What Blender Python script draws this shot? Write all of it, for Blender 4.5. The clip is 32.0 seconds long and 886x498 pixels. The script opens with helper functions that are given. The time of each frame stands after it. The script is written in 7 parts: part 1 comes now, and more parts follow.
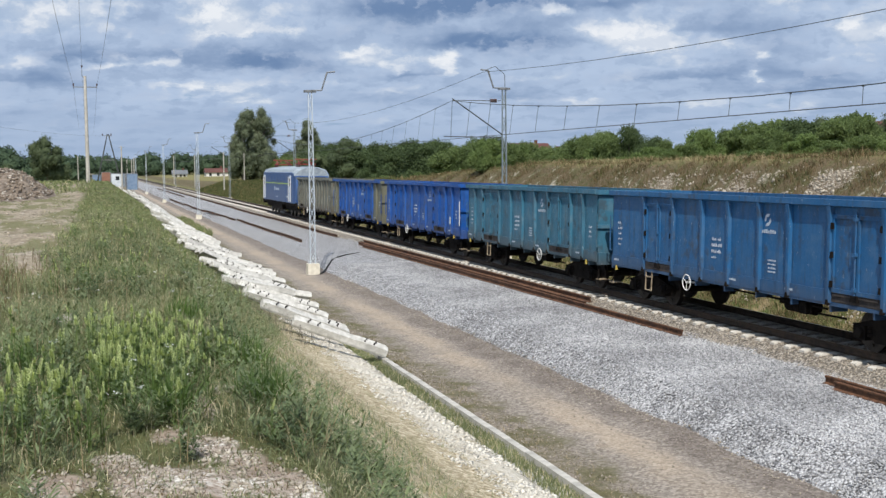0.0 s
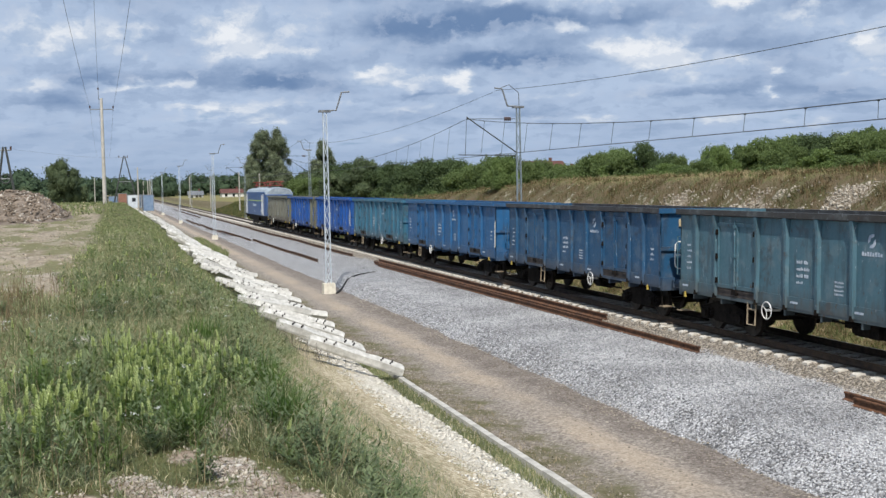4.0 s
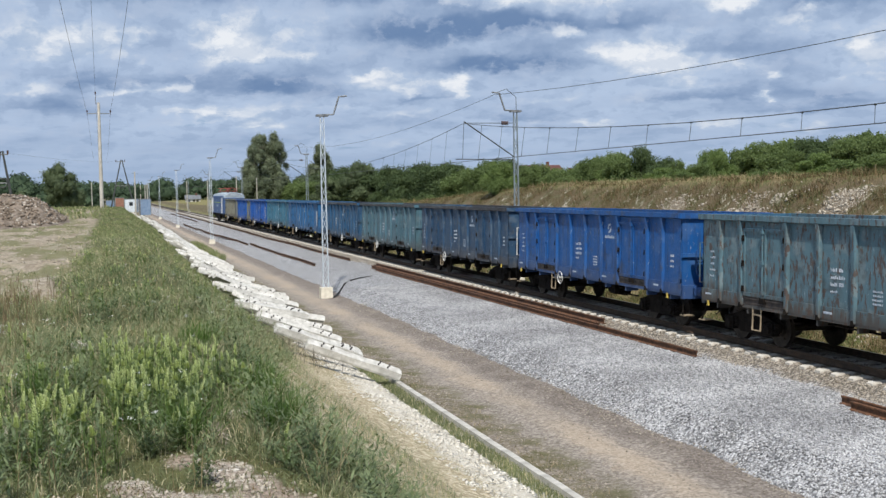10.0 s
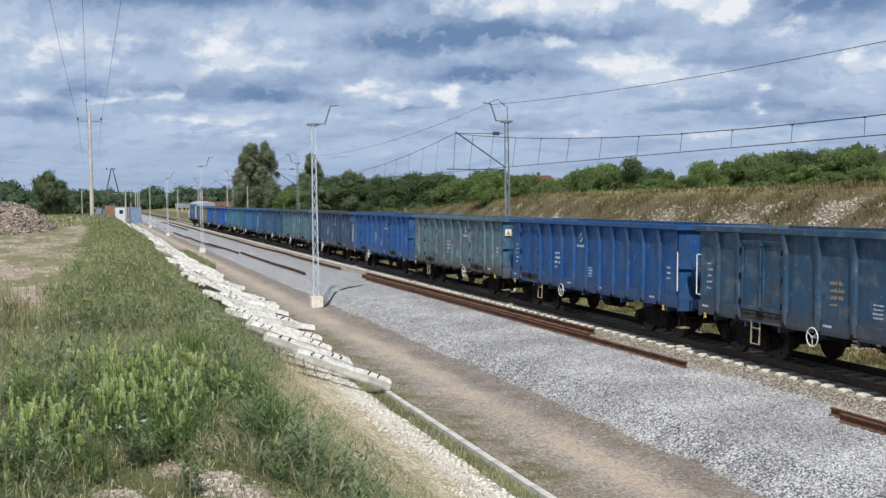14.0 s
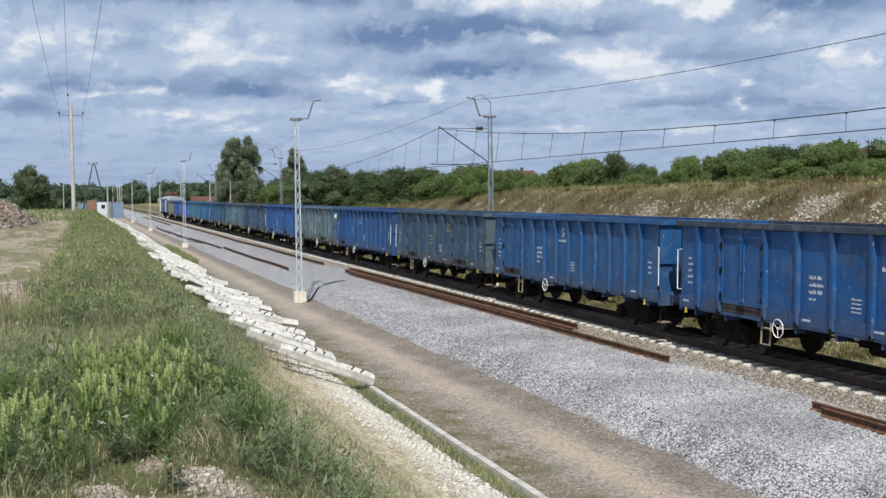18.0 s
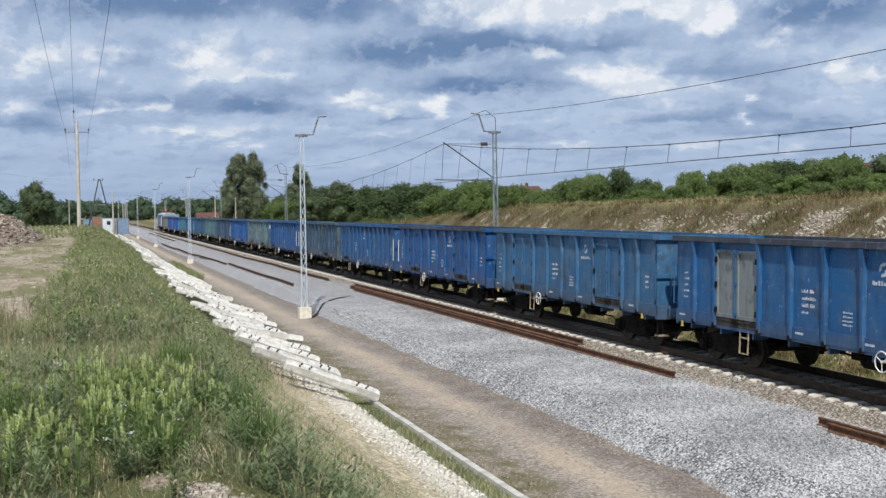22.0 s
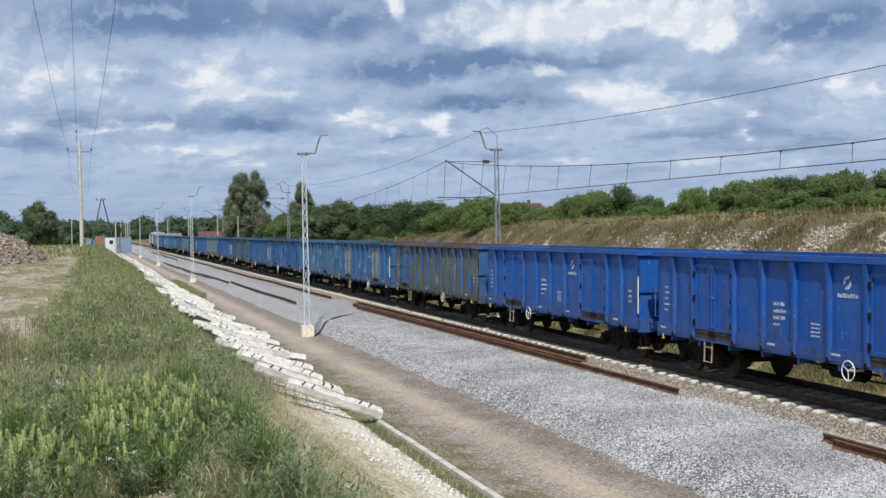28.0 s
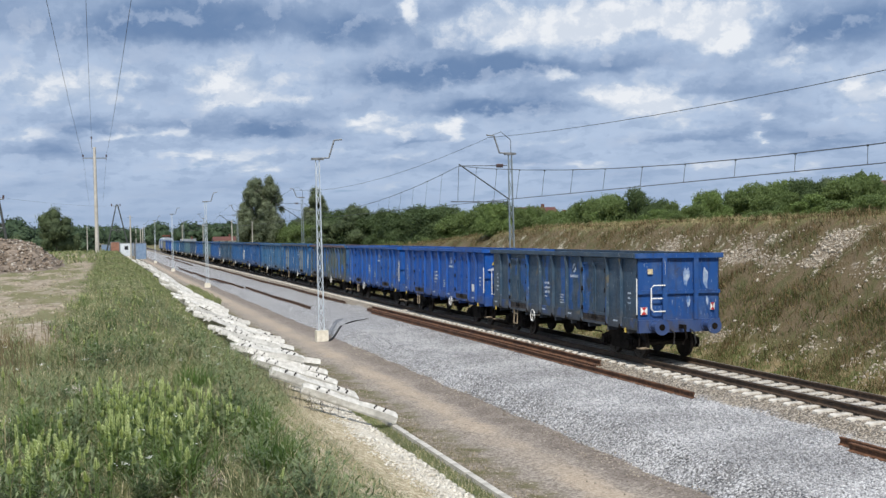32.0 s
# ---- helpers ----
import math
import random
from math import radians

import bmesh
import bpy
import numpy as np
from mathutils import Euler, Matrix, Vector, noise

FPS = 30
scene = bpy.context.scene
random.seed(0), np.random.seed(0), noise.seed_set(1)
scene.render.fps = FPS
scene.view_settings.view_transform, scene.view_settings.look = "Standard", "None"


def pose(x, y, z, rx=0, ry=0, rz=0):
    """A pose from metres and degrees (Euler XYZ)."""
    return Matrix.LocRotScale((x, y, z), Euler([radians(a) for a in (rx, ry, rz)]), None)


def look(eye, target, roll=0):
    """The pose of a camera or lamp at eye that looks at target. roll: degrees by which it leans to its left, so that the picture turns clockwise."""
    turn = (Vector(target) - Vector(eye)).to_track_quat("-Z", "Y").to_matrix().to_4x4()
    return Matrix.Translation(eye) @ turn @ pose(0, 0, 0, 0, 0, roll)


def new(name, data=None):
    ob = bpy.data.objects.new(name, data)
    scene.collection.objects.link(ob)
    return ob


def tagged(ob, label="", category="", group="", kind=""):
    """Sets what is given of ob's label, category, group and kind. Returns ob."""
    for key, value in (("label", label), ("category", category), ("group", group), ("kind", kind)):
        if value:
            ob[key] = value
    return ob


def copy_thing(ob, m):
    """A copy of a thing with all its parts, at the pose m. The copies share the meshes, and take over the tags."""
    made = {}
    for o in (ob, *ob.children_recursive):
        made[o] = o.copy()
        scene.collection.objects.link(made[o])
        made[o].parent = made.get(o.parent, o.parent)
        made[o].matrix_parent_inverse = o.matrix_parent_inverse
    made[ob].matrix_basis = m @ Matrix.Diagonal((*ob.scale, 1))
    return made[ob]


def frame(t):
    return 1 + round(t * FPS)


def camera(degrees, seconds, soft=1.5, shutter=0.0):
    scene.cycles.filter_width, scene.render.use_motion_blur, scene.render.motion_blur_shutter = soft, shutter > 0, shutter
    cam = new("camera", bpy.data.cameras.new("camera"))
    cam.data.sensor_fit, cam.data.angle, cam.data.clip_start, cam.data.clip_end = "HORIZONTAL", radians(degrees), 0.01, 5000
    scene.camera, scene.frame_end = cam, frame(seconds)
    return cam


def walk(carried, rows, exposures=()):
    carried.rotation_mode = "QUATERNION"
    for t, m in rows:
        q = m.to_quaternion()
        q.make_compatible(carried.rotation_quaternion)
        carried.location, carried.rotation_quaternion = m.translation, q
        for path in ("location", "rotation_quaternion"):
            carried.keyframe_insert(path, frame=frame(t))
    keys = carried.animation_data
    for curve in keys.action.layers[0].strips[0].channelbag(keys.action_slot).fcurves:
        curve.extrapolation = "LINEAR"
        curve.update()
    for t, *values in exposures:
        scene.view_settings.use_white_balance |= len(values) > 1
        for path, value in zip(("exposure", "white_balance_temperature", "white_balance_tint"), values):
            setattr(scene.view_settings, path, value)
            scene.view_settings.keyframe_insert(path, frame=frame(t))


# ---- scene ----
# The railway runs along +Y, the top of its rails is z = 0, and the camera stands on the bank at x = 0.
EYE = (0.0, 0.0, 4.07)
TRACK_X = 16.586      # middle of the working track
TRACK_TILT = 1.03     # the near rail lies a little higher than the far one, degrees
PITCH = 14.21         # length of a wagon over its buffers
BODY = 13.0           # length of a wagon's box
LONG_BODY = 14.4      # length of the one longer box


def aim(yaw, pitch):
    a, b = radians(yaw), radians(pitch)
    return (EYE[0] + 50 * math.sin(a) * math.cos(b), EYE[1] + 50 * math.cos(a) * math.cos(b), EYE[2] + 50 * math.sin(b))


cam = camera(42.84, 32.0, soft=1.45, shutter=0.0)
walk(cam, [(t, look(EYE, aim(yaw, pitch), roll)) for t, yaw, pitch, roll in (
    (0, 17.046, -4.202, -0.52),
    (0.5, 16.915, -3.988, -0.52),
    (1, 16.903, -3.833, -0.60),
    (1.5, 16.915, -3.679, -0.74),
    (2, 16.802, -3.549, -0.85),
    (2.5, 16.626, -3.446, -0.86),
    (3, 16.503, -3.359, -0.87),
    (3.5, 16.381, -3.301, -0.95),
    (5.5, 16.051, -3.179, -1.26),
    (6, 15.960, -3.177, -1.24),
    (6.5, 16.088, -3.154, -1.22),
    (7, 16.163, -3.149, -1.22),
    (7.5, 16.179, -3.140, -1.17),
    (8, 16.171, -3.139, -1.15),
    (8.5, 16.106, -3.120, -1.15),
    (9, 16.113, -3.111, -1.10),
    (9.5, 16.201, -3.081, -1.08),
    (10, 16.416, -3.045, -1.05),
    (10.5, 16.586, -3.039, -0.92),
    (11, 16.709, -3.048, -0.72),
    (11.5, 16.736, -3.008, -0.54),
    (12, 16.738, -2.926, -0.52),
    (12.5, 16.739, -2.799, -0.63),
    (13, 16.778, -2.679, -0.73),
    (13.5, 16.877, -2.597, -0.75),
    (14, 16.899, -2.554, -0.71),
    (14.5, 16.939, -2.472, -0.68),
    (16.5, 17.420, -2.969, -0.84),
    (17, 17.571, -3.012, -0.73),
    (17.5, 17.665, -2.958, -0.65),
    (18, 17.737, -2.819, -0.67),
    (18.5, 17.747, -2.675, -0.68),
    (19, 17.748, -2.576, -0.64),
    (19.5, 17.681, -2.516, -0.63),
    (20, 17.639, -2.485, -0.60),
    (20.5, 17.579, -2.417, -0.61),
    (21, 17.556, -2.287, -0.73),
    (21.5, 17.495, -2.141, -0.80),
    (22, 17.497, -2.024, -0.78),
    (22.5, 17.539, -1.944, -0.76),
    (23, 17.610, -1.930, -0.76),
    (23.5, 17.644, -1.890, -0.80),
    (24, 17.611, -1.809, -0.86),
    (24.5, 17.576, -1.706, -0.92),
    (25, 17.534, -1.556, -1.02),
    (25.5, 17.497, -1.410, -1.13),
    (27.5, 17.430, -1.218, -0.97),
    (28, 17.390, -1.131, -1.08),
    (28.5, 17.350, -1.019, -1.13),
    (29, 17.286, -0.931, -1.12),
    (29.5, 17.277, -0.901, -1.10),
    (30, 17.237, -0.885, -1.12),
    (30.5, 17.158, -0.880, -1.17),
    (31, 17.041, -0.887, -1.24),
    (31.5, 16.910, -0.910, -1.28),
    (32, 16.685, -0.897, -1.33))])


def train_y(t):
    """Where the rear end of the last wagon's box stands at t seconds."""
    u = t / 32.0
    return -196.29 + u * (215.11 + u * (5.48 + u * (21.85 + u * (-21.56 + u * 6.13))))


# ---- light ----
SUN_TO = Vector((-0.21, -0.60, 0.78)).normalized()


def node_tree(owner):
    owner.use_nodes = True
    owner.node_tree.nodes.clear()
    return owner.node_tree


class Net:
    """Short names for building node trees."""

    def __init__(self, owner):
        self.t = node_tree(owner)

    def n(self, kind, **sets):
        node = self.t.nodes.new(kind)
        ins = sets.pop("ins", {})
        if "operation" in sets:
            node.operation = sets["operation"]
        if "use_clamp" in sets:
            node.use_clamp = sets["use_clamp"]
        if "data_type" in sets:
            node.data_type, node.blend_type, node.clamp_factor = sets["data_type"], sets["blend_type"], True
        if "interpolation_type" in sets:
            node.interpolation_type = sets["interpolation_type"]
        for key, value in ins.items():
            self.put(node.inputs[key], value)
        return node

    def put(self, socket, value):
        if isinstance(value, bpy.types.NodeSocket):
            self.t.links.new(value, socket)
        elif isinstance(value, (tuple, list)) and len(value) == 3 and socket.type == "RGBA":
            socket.default_value = (*value, 1)
        else:
            socket.default_value = value

    def math(self, op, a, b=0.0, c=0.0, clamp=False):
        node = self.n("ShaderNodeMath", operation=op, use_clamp=clamp)
        for i, value in enumerate((a, b, c)):
            self.put(node.inputs[i], value)
        return node.outputs[0]

    def mix(self, fac, a, b, blend="MIX"):
        node = self.n("ShaderNodeMix", data_type="RGBA", blend_type=blend)
        self.put(node.inputs[0], fac)
        self.put(node.inputs[6], a)
        self.put(node.inputs[7], b)
        return node.outputs[2]

    def noise(self, vec, scale, detail=4.0, rough=0.55, dist=0.0):
        node = self.n("ShaderNodeTexNoise", ins={"Scale": scale, "Detail": detail, "Roughness": rough, "Distortion": dist})
        if vec is not None:
            self.put(node.inputs["Vector"], vec)
        return node.outputs["Fac"]

    def step(self, value, lo, hi, a=0.0, b=1.0):
        node = self.n("ShaderNodeMapRange", interpolation_type="SMOOTHSTEP", ins={"From Min": lo, "From Max": hi, "To Min": a, "To Max": b})
        self.put(node.inputs["Value"], value)
        return node.outputs[0]

    def xyz(self, vec):
        node = self.n("ShaderNodeSeparateXYZ")
        self.put(node.inputs[0], vec)
        return node.outputs

    def vec(self, x, y, z):
        node = self.n("ShaderNodeCombineXYZ")
        for i, value in enumerate((x, y, z)):
            self.put(node.inputs[i], value)
        return node.outputs[0]

    def add(self, a, b, op="ADD"):
        node = self.n("ShaderNodeVectorMath", operation=op)
        self.put(node.inputs[0], a)
        self.put(node.inputs[1], b)
        return node.outputs[0]

    def scale(self, a, k):
        node = self.n("ShaderNodeVectorMath", operation="SCALE")
        self.put(node.inputs[0], a)
        self.put(node.inputs["Scale"], k)
        return node.outputs[0]


def make_world():
    world = bpy.data.worlds.new("sky")
    scene.world = world
    k = Net(world)
    sky = k.n("ShaderNodeTexSky")
    sky.sky_type, sky.sun_disc, sky.dust_density = "NISHITA", False, 1.5
    sky.sun_elevation, sky.sun_rotation = math.asin(SUN_TO.z), math.atan2(SUN_TO.x, SUN_TO.y)
    way = k.n("ShaderNodeTexCoord").outputs["Generated"]
    x, y, z = k.xyz(way)
    up = k.math("MAXIMUM", z, 0.0)
    # bearing and height over the horizon, in degrees
    turn = k.math("MULTIPLY", k.math("ARCTAN2", x, y), 57.2958)
    rise = k.math("MULTIPLY", k.math("ARCSINE", z), 57.2958)
    # clouds shrink and flatten towards the horizon
    lift = k.math("MULTIPLY", k.math("LOGARITHM", k.math("ADD", k.math("MAXIMUM", rise, 0.0), 2.2), math.e), 9.0)
    p = k.vec(k.math("MULTIPLY", turn, 0.62), lift, 0.0)
    warp = k.n("ShaderNodeTexNoise", ins={"Scale": 0.42, "Detail": 4.0, "Roughness": 0.6})
    k.put(warp.inputs["Vector"], p)
    shake = k.add(warp.outputs["Color"], (0.5, 0.5, 0.5), "SUBTRACT")
    curl = k.n("ShaderNodeTexNoise", ins={"Scale": 1.5, "Detail": 5.0, "Roughness": 0.62})
    k.put(curl.inputs["Vector"], p)
    frill = k.add(curl.outputs["Color"], (0.5, 0.5, 0.5), "SUBTRACT")
    sx, sy, sz = k.xyz(k.add(k.scale(shake, 3.2), k.scale(frill, 1.5)))
    turn_w, rise_w = k.math("ADD", turn, sx), k.math("ADD", rise, k.math("MULTIPLY", sy, 0.55))

    def total(*rows):
        """Lumps: weight, bearing, height, half width, half height; rounded above and flat below."""
        out = 0.0
        for weight, u0, v0, a, b in rows:
            du = k.math("MULTIPLY", k.math("SUBTRACT", turn_w, u0), 1 / a)
            dv = k.math("MULTIPLY", k.math("SUBTRACT", rise_w, v0), 1 / b)
            dv = k.math("MAXIMUM", dv, k.math("MULTIPLY", dv, -1.7))
            q = k.math("MULTIPLY_ADD", du, du, k.math("MULTIPLY", dv, dv))
            out = k.math("MULTIPLY_ADD", k.math("EXPONENT", k.math("MULTIPLY", q, -0.8)), weight, out)
        return out
    dark = total(
        (1.0, 4.5, 10.34, 9.01, 1.5), (0.8, 17.1, 7.96, 5.19, 0.71), (0.8, 19.4, 6.08, 3.55, 0.49), (0.3, 25.1, 8.05, 4.91, 0.44), (0.8, 35.9, 9.0, 3.28, 1.5),
        (0.8, 7.1, 5.11, 3.28, 0.6), (0.55, -0.1, 5.55, 2.73, 0.38), (0.45, 30.8, 6.49, 3.0, 0.71), (0.5, 28.9, 4.28, 3.28, 0.33), (0.4, 15.3, 4.47, 1.64, 0.27),
        (0.5, 34.3, 3.73, 3.0, 0.38), (0.35, -2.8, 4.05, 1.91, 0.27), (0.4, 19.9, 3.51, 3.0, 0.27), (0.15, 27.0, 8.46, 2.46, 0.49), (0.35, 12.0, 9.98, 2.46, 0.82))
    white = total(
        (1.0, 6.6, 6.89, 1.69, 0.71), (0.55, 6.2, 7.77, 2.18, 0.76), (0.6, -2.2, 7.13, 2.59, 1.23), (0.35, 1.0, 7.45, 1.91, 0.68), (1.25, 30.7, 9.03, 1.31, 0.82),
        (1.0, 24.0, 9.97, 5.19, 1.23), (0.95, 29.8, 10.21, 3.0, 0.82), (1.0, 15.2, 11.1, 0.44, 0.71), (1.0, 26.4, 6.27, 2.18, 0.93), (0.6, 28.1, 5.78, 0.82, 0.49),
        (1.0, 17.3, 4.85, 0.44, 0.82), (0.55, 14.9, 5.32, 2.32, 0.71), (0.55, 13.1, 5.44, 0.96, 0.49), (0.8, 33.0, 5.15, 0.6, 0.25), (0.95, 32.1, 4.35, 0.38, 0.22),
        (0.85, 37.6, 6.11, 1.5, 0.93), (0.8, 7.4, 3.37, 1.09, 0.38), (0.8, 24.4, 3.16, 0.98, 0.25), (0.6, 1.3, 4.93, 2.32, 0.27), (0.5, 3.5, 3.96, 3.0, 0.33),
        (0.45, 29.7, 2.8, 2.18, 0.33), (0.4, 13.9, 3.64, 1.91, 0.38), (0.35, 21.9, 4.31, 1.64, 0.27), (0.3, 10.8, 4.34, 1.64, 0.27), (0.45, -3.5, 4.98, 1.09, 0.38),
        (0.35, 35.3, 2.6, 1.64, 0.25), (0.35, 28.1, 4.95, 1.64, 0.33), (0.25, 19.7, 7.19, 1.64, 0.33), (0.45, 22.8, 7.52, 1.23, 0.55), (0.4, 9.7, 6.38, 0.82, 0.55),
        (0.45, 20.6, 8.85, 3.28, 0.76), (0.45, 33.3, 7.85, 1.91, 0.66), (0.45, 36.3, 4.85, 1.91, 0.38), (0.4, 18.6, 10.29, 1.91, 0.82), (0.4, 31.4, 5.78, 1.36, 0.44))
    # cauliflower relief, lit from above and from the left
    pw = k.add(p, k.scale(frill, 0.9))

    def heaps(at):
        big = k.n("ShaderNodeTexVoronoi", ins={"Scale": 0.85})
        big.feature = "SMOOTH_F1"
        k.put(big.inputs["Vector"], at)
        return k.math("ADD", k.math("MULTIPLY", k.math("SUBTRACT", 0.55, big.outputs["Distance"]), 0.55), k.noise(at, 1.1, 7.0, 0.58))
    here, above = heaps(pw), heaps(k.add(pw, (-0.25, 0.42, 0.0)))
    relief = k.math("SUBTRACT", here, above)
    broad = k.noise(k.vec(k.math("MULTIPLY", turn, 0.16), k.math("MULTIPLY", lift, 0.55), 3.0), 0.8, 4.0, 0.55)
    # the grey deck
    body = k.math("ADD", k.math("MULTIPLY", k.math("SUBTRACT", broad, 0.5), 1.5), k.math("SUBTRACT", k.math("MULTIPLY", dark, 0.95), k.math("MULTIPLY", white, 0.35)))
    body = k.step(k.math("ADD", body, k.math("MULTIPLY", k.math("SUBTRACT", here, 0.6), 0.45)), -0.25, 0.85)
    base = k.mix(body, (0.70, 0.87, 1.15), (0.235, 0.38, 0.66))
    base = k.mix(k.step(relief, 0.0, 0.22, 0.0, 0.42), base, (0.74, 0.88, 1.13))
    base = k.mix(k.step(relief, 0.0, -0.22, 0.0, 0.30), base, (0.27, 0.41, 0.68))
    # white heads
    field = k.math("ADD", white, k.math("MULTIPLY", k.math("SUBTRACT", here, 0.62), 0.75))
    field = k.math("ADD", field, k.math("MULTIPLY", k.math("SUBTRACT", broad, 0.52), -0.9))
    head = k.step(field, 0.08, 0.50)
    sunlit = k.math("ADD", k.math("MULTIPLY", k.step(field, 0.30, 0.95), 0.60), k.math("MULTIPLY", k.step(relief, -0.12, 0.22), 0.50), clamp=True)
    lit = k.mix(sunlit, (0.62, 0.79, 1.06), (1.32, 1.36, 1.42))
    clear = k.mix(0.25, (0.40, 0.64, 1.02), k.scale(sky.outputs[0], 0.12))
    gap = k.math("MULTIPLY", k.step(k.math("ADD", broad, k.math("MULTIPLY", dark, 0.2)), 0.36, 0.28), k.step(here, 0.70, 0.55))
    far = k.step(up, 0.0, 0.070, 0.70, 0.0)
    colour = k.mix(far, k.mix(k.math("MULTIPLY", head, 0.92), k.mix(gap, base, clear), lit), (0.52, 0.68, 0.95))
    # below the horizon: dull ground light
    colour = k.mix(k.step(z, -0.02, 0.0), (0.20, 0.19, 0.15), colour)
    bg = k.n("ShaderNodeBackground", ins={"Color": colour, "Strength": 0.65})
    out = k.n("ShaderNodeOutputWorld")
    k.t.links.new(bg.outputs[0], out.inputs[0])


make_world()
sun = new("sun", bpy.data.lights.new("sun", "SUN"))
sun.data.energy, sun.data.angle, sun.data.color = 4.85, radians(0.6), (1.0, 0.95, 0.87)
sun.matrix_basis = look(SUN_TO * 60, (0, 0, 0))
scene.view_settings.exposure = 0.0

# ---- materials ----
MATS = {}


def surface(name, build, rough=0.8, metal=0.0, bump=0.0, spec=0.4, thin=0.0):
    """A material: build(k, pos) returns a colour and, where it has them, a height for the relief and a roughness."""
    m = bpy.data.materials.new(name)
    k = Net(m)
    pos = k.n("ShaderNodeTexCoord").outputs["Object"]
    made = build(k, pos)
    made = made if isinstance(made, tuple) and len(made) > 1 and not isinstance(made[0], float) else (made,)
    bsdf = k.n("ShaderNodeBsdfPrincipled", ins={"Roughness": rough, "Metallic": metal, "Specular IOR Level": spec})
    k.put(bsdf.inputs["Base Color"], made[0])
    if len(made) > 1 and made[1] is not None and bump:
        node = k.n("ShaderNodeBump", ins={"Strength": 0.9, "Distance": bump})
        k.put(node.inputs["Height"], made[1])
        k.put(bsdf.inputs["Normal"], node.outputs[0])
    if len(made) > 2:
        k.put(bsdf.inputs["Roughness"], made[2])
    out = k.n("ShaderNodeOutputMaterial")
    shade = bsdf.outputs[0]
    if thin:
        # leaves let some of the light through
        back = k.n("ShaderNodeBsdfTranslucent")
        k.put(back.inputs["Color"], k.mix(1.0, made[0], (1.25, 1.35, 0.75), "MULTIPLY"))
        both = k.n("ShaderNodeMixShader", ins={0: thin})
        k.put(both.inputs[1], shade)
        k.put(both.inputs[2], back.outputs[0])
        shade = both.outputs[0]
    k.t.links.new(shade, out.inputs[0])
    MATS[name] = m
    return m


def speckled(lo, hi, scale, detail=5.0):
    def build(k, pos):
        a = k.noise(pos, scale, detail, 0.6)
        b = k.noise(pos, scale * 0.13, 2.0)
        fac = k.step(k.math("ADD", k.math("MULTIPLY", a, 0.65), k.math("MULTIPLY", b, 0.35)), 0.33, 0.66)
        return k.mix(fac, lo, hi), a
    return build


def island(lo, hi, dead=None, share=0.0):
    """Leaves and blades: each has a tone of its own."""
    def build(k, pos):
        r = k.n("ShaderNodeNewGeometry").outputs["Random Per Island"]
        wide = k.noise(pos, 0.35, 2.0)
        fac = k.math("ADD", k.math("MULTIPLY", r, 0.6), k.math("MULTIPLY", k.step(wide, 0.3, 0.7), 0.4))
        c = k.mix(fac, lo, hi)
        if dead:
            pick = k.step(k.math("FRACT", k.math("MULTIPLY", r, 37.7)), 1.0 - share - 0.01, 1.0 - share)
            c = k.mix(pick, c, dead)
        return c, None
    return build


